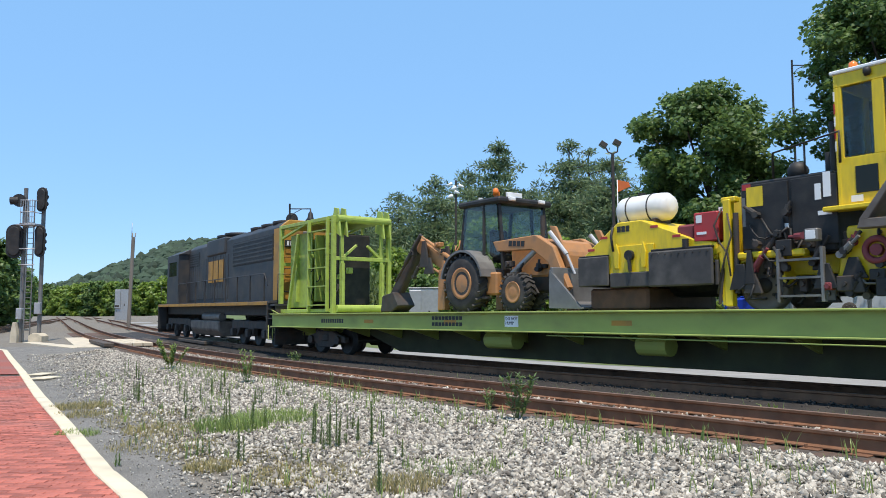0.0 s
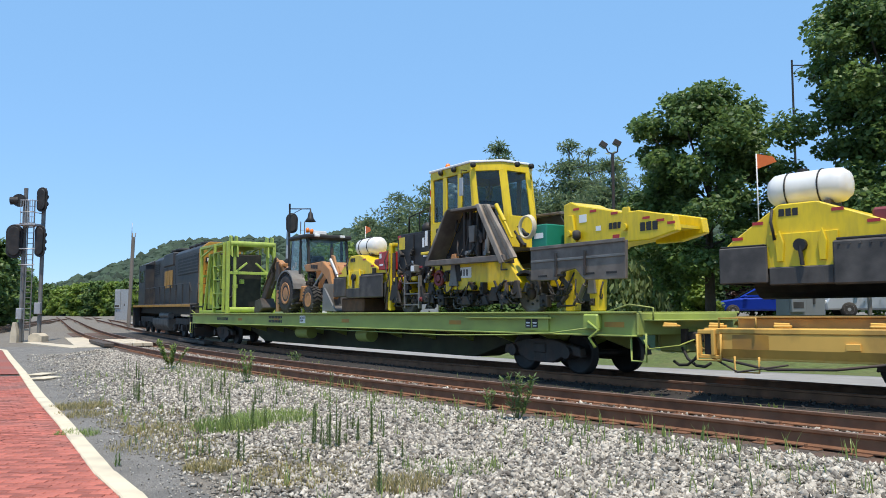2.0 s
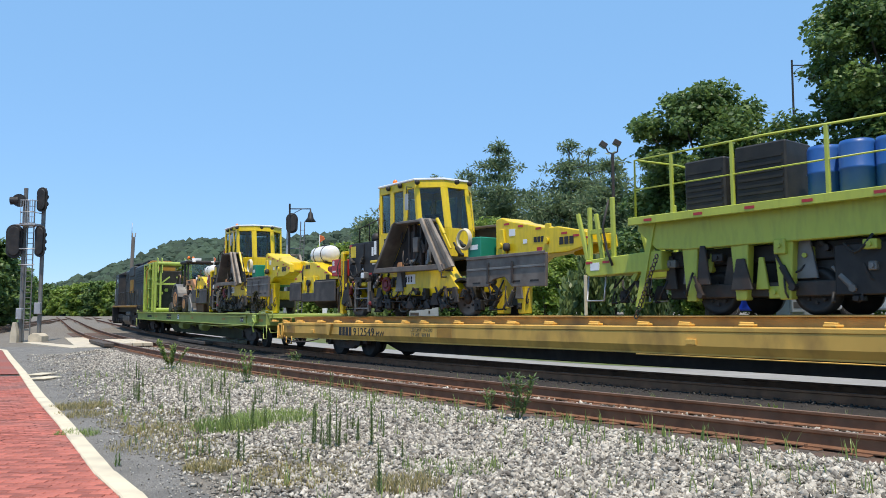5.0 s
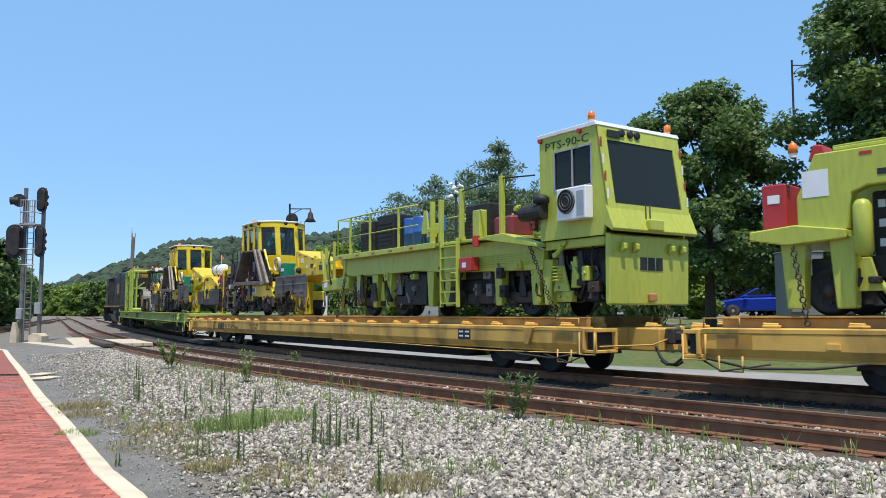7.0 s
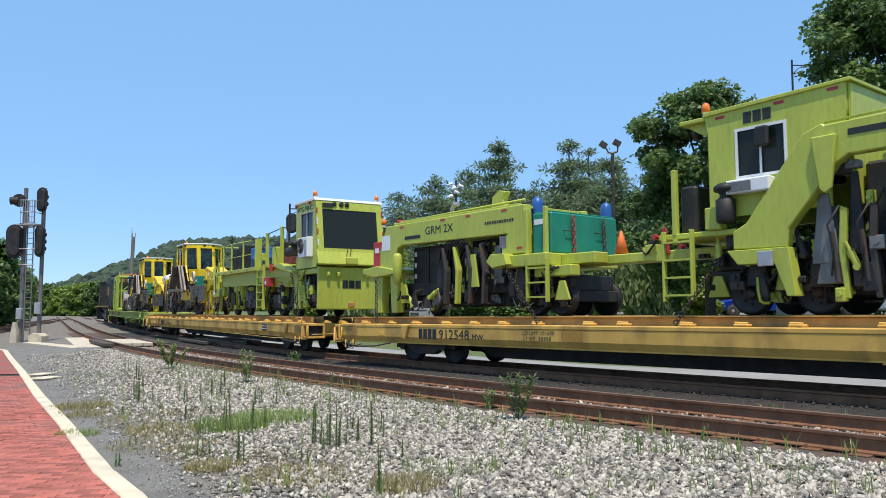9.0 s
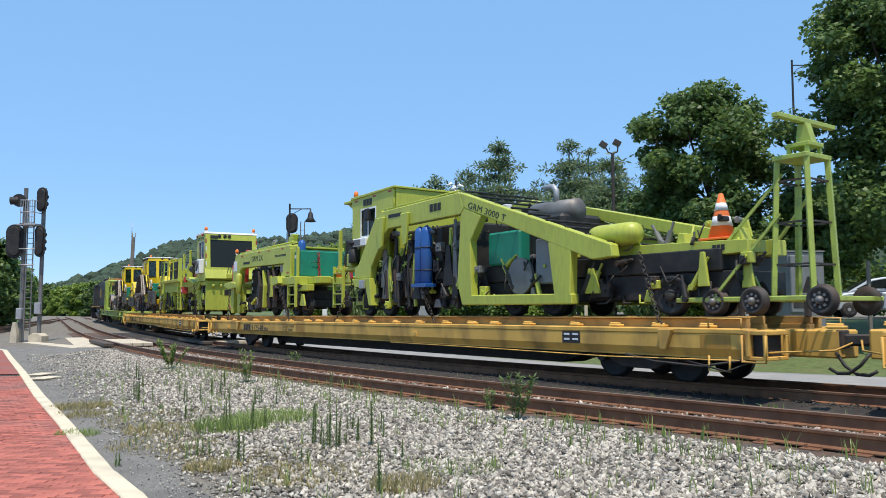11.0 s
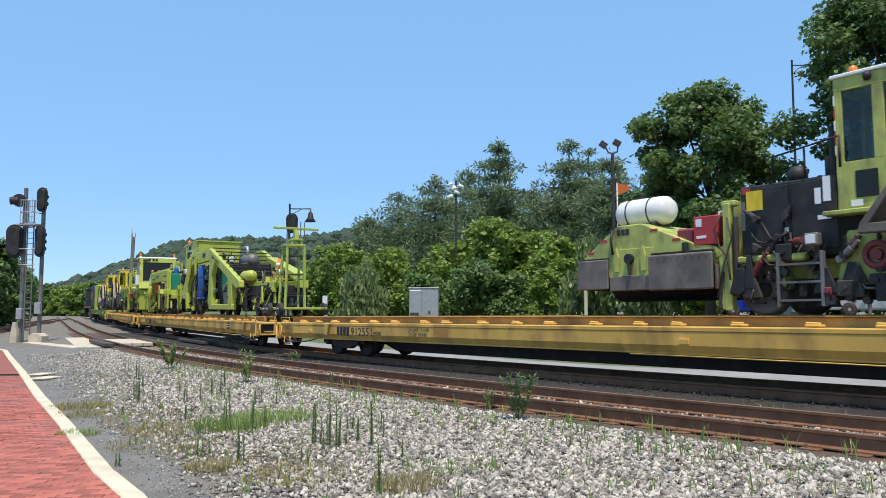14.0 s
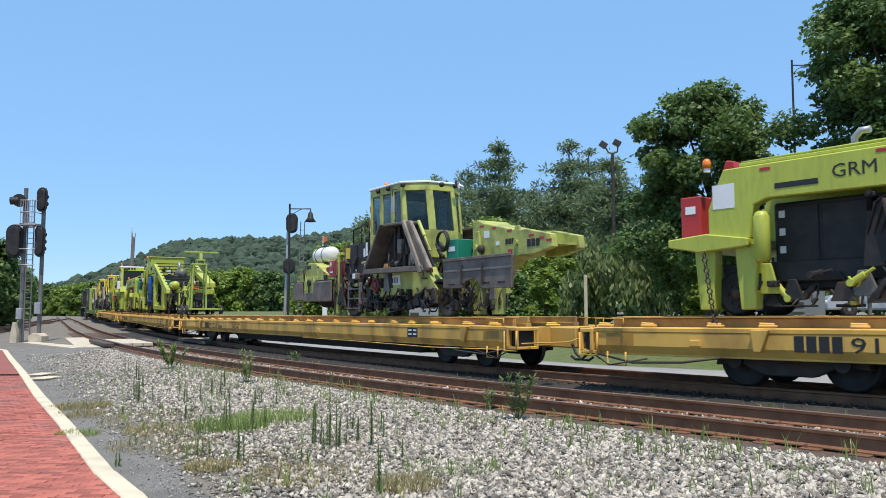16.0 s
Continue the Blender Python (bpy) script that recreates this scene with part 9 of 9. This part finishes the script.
def far_signal():
    d = 47.0
    ob = thing("railway_signal", "single signal mast with two round black heads", "railway signal")
    k = d / F
    X = lambda px: (px - 784) * k
    z0 = ground_z(X(506), d)
    tube_part("mast", (X(504), d, z0), (X(509), d, up(395, d)), 0.09, "pale_steel", ob)
    signal_head(ob, X(517), d - 0.3, up(396, d), 36 * k, 21 * k, 0.3, 0.1)
    signal_head(ob, X(513), d - 0.3, up(472, d), 28 * k, 22 * k, 0.3, 0.1)
    bm = bmesh.new()
    for px in (531, 538):
        bm_tube(bm, (X(px - 4), d, z0), (X(px), d, up(392, d)), 0.03, n=6)
    for i in range(20):
        z = z0 + 0.5 + i * (up(395, d) - z0 - 0.6) / 20
        f = i / 20
        bm_tube(bm, (X(527 + 4 * f), d, z), (X(534 + 4 * f), d, z), 0.018, n=5)
    bm_pipe(bm, [(X(508), d, up(440, d)), (X(535), d, up(440, d))], 0.03, 6)
    bm_pipe(bm, [(X(505), d, up(500, d)), (X(530), d, up(500, d))], 0.03, 6)
    part("ladder", bm, "steel", ob)


far_signal()


def lamp_post(px, d, top, arm_px, double=False):
    ob = thing("street_lamp", "black iron street lamp with bell-shaped shade", "street lamp", "street lamps along the road")
    k = d / F
    X = lambda p: (p - 784) * k
    z0, zt = ground_z(X(px), d), up(top, d)
    bm = bmesh.new()
    bm_tube(bm, (X(px), d, z0 - 0.1), (X(px), d, zt), 0.075, 0.05, 10)
    bm_tube(bm, (X(px), d, z0 - 0.1), (X(px), d, z0 + 0.5), 0.14, 0.11, 12)
    part("post", bm, "black", ob)
    bm = bmesh.new()
    za = zt - 0.28
    bm_pipe(bm, [(X(px), d, za), (X(px) + arm_px * k, d, za)], 0.03, 8)
    bm_pipe(bm, [(X(px), d, za - 0.5), (X(px) + arm_px * k * 0.25, d, za - 0.2), (X(px) + arm_px * k * 0.6, d, za)], 0.02, 6)
    part("arm", bm, "black", ob)
    bm = bmesh.new()
    xe = X(px) + arm_px * k
    bm_lathe(bm, [(0.03, za + 0.02), (0.05, za - 0.15), (0.12, za - 0.25), (0.17, za - 0.5), (0.3, za - 0.68), (0.28, za - 0.7), (0.1, za - 0.6)], 16, Matrix.Translation((xe, d, 0)))
    part("shade", bm, "black", ob)


lamp_post(511, 42, 360, 37)
lamp_post(1415, 40, 98, 38)


def floodlight(px, d, top):
    ob = thing("floodlight_pole", "dark pole with two angled floodlights", "floodlight")
    k = d / F
    x = (px - 784) * k
    z0, zt = ground_z(x, d), up(top + 25, d)
    tube_part("pole", (x, d, z0 - 0.1), (x, d, zt), 0.07, "dark", ob, 10)
    pipe_part("yoke", [(x - 0.35, d, zt + 0.35), (x - 0.2, d, zt + 0.08), (x, d, zt), (x + 0.22, d, zt + 0.1), (x + 0.25, d, zt + 0.4)], 0.035, "dark", ob)
    for dx, dz, tl in ((-0.42, 0.42, 0.6), (0.2, 0.5, 0.5)):
        bm = bmesh.new()
        bm_box(bm, -0.17, 0.17, -0.12, 0.12, -0.12, 0.12, 0.02, Matrix.Translation((x + dx, d, zt + dz)) @ Matrix.Rotation(tl, 4, "Y"))
        h = part("floodlight", bm, "dark", ob)
        bm = bmesh.new()
        bm_box(bm, -0.15, 0.15, -0.10, 0.10, -0.128, -0.121, 0, Matrix.Translation((x + dx, d, zt + dz)) @ Matrix.Rotation(tl, 4, "Y"))
        part("lens", bm, "pale_steel", h)


floodlight(1088, 35, 245)


def camera_pole():
    d = 50.0
    ob = thing("camera_pole", "thin pole with a cluster of white cameras and horns", "pole")
    k = d / F
    x = (807 - 784) * k
    z0 = ground_z(x, d)
    tube_part("pole", (x, d, z0 - 0.1), (x, d, up(318, d)), 0.06, "dark", ob)
    for px, py, r in ((797, 348, .16), (803, 333, .15), (816, 329, .14), (809, 340, .12), (796, 326, .12)):
        bm = bmesh.new()
        m = Matrix.Translation(((px - 784) * k, d - 0.1, up(py, d))) @ Matrix.Rotation(1.2 if px < 805 else -1.2, 4, "Y")
        bm_lathe(bm, [(0.04, -0.2), (r * 0.6, -0.1), (r, 0.15), (r * 0.8, 0.18)], 12, m)
        bm_tube(bm, m.translation, (x, d, m.translation.z - 0.1), 0.02, n=5)
        part("camera_housing", bm, "white", ob)


camera_pole()


def wire_pole():
    d = 70.0
    ob = thing("utility_pole", "weathered wooden utility pole with antenna", "utility pole")
    k = d / F
    X = lambda p: (p - 784) * k
    z0 = ground_z(X(231), d)
    tube_part("pole", (X(230), d, z0 - 0.2), (X(234), d, up(420, d)), 0.16, "grey_wood", ob)
    pipe_part("yoke", [(X(232), d, up(412, d)), (X(233), d, up(424, d)), (X(236), d, up(424, d)), (X(238), d, up(412, d))], 0.05, "grey_wood", ob)
    pipe_part("antenna", [(X(231), d, up(420, d)), (X(231), d, up(394, d))], 0.03, "pale_steel", ob)


wire_pole()


def cabinet(px0, px1, py_top, d, depth, mat="box_grey", label="tall grey steel equipment cabinet on the bank"):
    ob = thing("equipment_cabinet", label, "cabinet", "equipment cabinets")
    k = d / F
    x0, x1 = (px0 - 784) * k, (px1 - 784) * k
    z0, z1 = ground_z((x0 + x1) / 2, d), up(py_top, d)
    w = x1 - x0
    root = box_part("body", (x0, d, z0 - 0.05), (x1, d + depth, z1), mat, ob, 0.02)
    box_part("lid", (x0 - 0.03, d - 0.03, z1), (x1 + 0.03, d + depth + 0.03, z1 + 0.05), mat, ob, 0.015)
    db = box_part("meter_box", (x0 + 0.02, d - 0.16, z0 + (z1 - z0) * 0.42), (x0 + w * 0.42, d - 0.001, z1 - 0.1), mat, ob, 0.02)
    box_part("vent", (x0 + 0.07, d - 0.168, z0 + (z1 - z0) * 0.46), (x0 + w * 0.34, d - 0.161, z0 + (z1 - z0) * 0.52), "dark", db, 0.0)
    box_part("latch", (x0 + w * 0.66, d - 0.03, z0 + (z1 - z0) * 0.5), (x0 + w * 0.72, d - 0.001, z0 + (z1 - z0) * 0.56), "dark", ob, 0.004)
    return ob


cabinet(1394, 1459, 447, 23.0, 0.9)
cabinet(724, 776, 511, 40.0, 1.0, "pale_steel", "low galvanised equipment cabinet among shrubs")
cabinet(205, 229, 513, 105.0, 1.0, "pale_steel", "pale equipment hut beside the line")


def post(px, d, top, w, mat, label):
    k = d / F
    x = (px - 784) * k
    ob = thing("post", label, "post", "posts behind the tracks")
    box_part("shaft", (x - w / 2, d - w / 2, ground_z(x, d) - 0.1), (x + w / 2, d + w / 2, up(top, d)), mat, ob, 0.01)


post(1036, 30, 488, 0.12, "concrete", "pale slim wooden post in the grass")
post(1537, 22, 462, 0.09, "grey_wood", "weathered wooden post on the bank")
post(576, 50, 524, 0.3, "white", "small white sign post")


def car_body(kind, paint, label):
    """A parked car, nose towards -x, wheels on z = 0."""
    ob = thing("parked_car", label, "car", "parked cars")
    if kind == "sedan":
        low = [(-2.25, 0.32), (-2.28, 0.55), (-2.15, 0.75), (-1.1, 0.92), (1.5, 0.98), (2.15, 0.95), (2.27, 0.7), (2.2, 0.32)]
        roof = [(-1.15, 0.92), (-0.35, 1.38), (0.1, 1.44), (0.9, 1.42), (1.75, 0.98)]
        H, L0, L1, wb = 1.44, -1.38, 1.32, 0.32
    else:
        low = [(-2.45, 0.32), (-2.5, 0.65), (-2.3, 0.92), (-1.5, 1.08), (2.35, 1.12), (2.5, 0.8), (2.45, 0.32)]
        roof = [(-1.6, 1.07), (-0.7, 1.62), (-0.1, 1.74), (1.9, 1.72), (2.35, 1.12)]
        H, L0, L1, wb = 1.74, -1.55, 1.5, 0.34
    prism_part("body", low, -0.88, 0.88, paint, ob, 0.07)
    bm = bmesh.new()
    bm_prism(bm, roof, -0.74, 0.74, 0.05)
    for v in bm.verts:
        if v.co.z < H * 0.75:
            v.co.y *= 1.1
    part("cabin", bm, paint, ob)
    a, b = roof[0], roof[1]
    for sgn in (1, -1):
        cx = sum(p[0] for p in roof) / len(roof)
        cz = sum(p[1] for p in roof) / len(roof)
        win = [(cx + (p[0] - cx) * 0.86, cz + (p[1] - cz) * 0.72) for p in roof]
        mid = (win[1][0] + win[-2][0]) / 2
        prism_part("side_window", win, 0.785 * sgn - 0.012, 0.785 * sgn + 0.012, "dark_glass", ob, 0.0)
        box_part("door_pillar", (mid - 0.05, min(0.8 * sgn, 0.805 * sgn), win[0][1]), (mid + 0.05, max(0.8 * sgn, 0.805 * sgn), win[1][1]), paint, ob, 0.0)
        box_part("mirror", (a[0] + 0.25, min(0.9 * sgn, 1.05 * sgn), a[1]), (a[0] + 0.42, max(0.9 * sgn, 1.05 * sgn), a[1] + 0.13), paint, ob, 0.03)
        box_part("headlight", (low[1][0] - 0.02, min(0.5 * sgn, 0.84 * sgn), 0.6), (low[1][0] + 0.25, max(0.5 * sgn, 0.84 * sgn), 0.74), "white", ob, 0.03)
        box_part("door_handle", (0.3, min(0.88 * sgn, 0.9 * sgn), 0.85), (0.45, max(0.88 * sgn, 0.9 * sgn), 0.88), "black", ob, 0.005)
    d = Vector((b[0] - a[0], 0, b[1] - a[1]))
    nrm = Vector((-d.z, 0, d.x)).normalized() * 0.035
    bm = bmesh.new()
    p0, p1 = Vector((a[0], 0, a[1])) + d * 0.1 + nrm, Vector((a[0], 0, a[1])) + d * 0.92 + nrm
    bm_beam(bm, p0, p1, 1.3, 0.03)
    part("windscreen", bm, "dark_glass", ob)
    for x in (L0, L1):
        for y in (0.8, -0.8):
            m = Matrix.Translation((x, y, wb)) @ Matrix.Rotation(-math.pi / 2 if y > 0 else math.pi / 2, 4, "X")
            bm = bmesh.new()
            bm_lathe(bm, [(wb * 0.6, 0.09), (wb * 0.9, 0.1), (wb, 0.05), (wb, -0.08), (wb * 0.6, -0.1)], 20, m)
            w = part("tyre", bm, "rubber", ob)
            bm = bmesh.new()
            bm_lathe(bm, [(0.04, 0.1), (wb * 0.55, 0.06), (wb * 0.62, 0.1), (wb * 0.6, -0.05)], 16, m)
            part("rim", bm, "pale_steel", w)
    box_part("grille", (low[1][0] - 0.015, -0.45, 0.42), (low[1][0] + 0.1, 0.45, 0.58), "black", ob, 0.02)
    return ob


for kind, paint, label, px, d, roof_py, turn, hh in (("sedan", "car_blue", "bright blue sedan parked beyond the grass", 1346, 37.5, 513, -14, 1.44), ("van", "car_silver", "pale silver minivan parked beyond the grass", 1560, 34.5, 485, -14, 1.74)):
    c = car_body(kind, paint, label)
    x, y = at(px, d)
    c.matrix_basis = Matrix.Translation((x, y, ground_z(x, y) + 0.06)) @ Matrix.Rotation(math.radians(turn), 4, "Z")


def parking():
    rows = []
    for yy in (33.0, 37.0, 42.0):
        rows.append([(xx, yy + (xx - 14) * -0.25, ground_z(xx, yy + (xx - 14) * -0.25) + 0.05) for xx in np.linspace(8, 34, 14)])
    sheet("car_park", rows, "asphalt", "grey asphalt car park on the bank", "car park")


parking()


# ---- the train's ride ----
def car_pose(s, base, t, dx, dz, side):
    """A car rides on two trucks; what it carries keeps its place on it."""
    q = s + gone(t)
    a = [float(c) for c in spot(q + base, TRAIN_L)]
    b = [float(c) for c in spot(q - base, TRAIN_L)]
    za, zb = float(rail_z(q + base)), float(rail_z(q - base))
    fa, fb = Vector((*a, za)), Vector((*b, zb))
    d = fa - fb
    yaw, tilt = math.atan2(d.y, d.x), -math.atan2(d.z, math.hypot(d.x, d.y))
    return Matrix.Translation((fa + fb) / 2) @ Matrix.Rotation(yaw, 4, "Z") @ Matrix.Rotation(tilt, 4, "Y") @ Matrix.Translation((dx, side, dz))


def motions():
    times = [i * 0.5 for i in range(33)]
    for ob, s, base, dx, dz, side in MOVERS:
        walk(ob, [(t, car_pose(s, base, t, dx, dz, side)) for t in times])


motions()
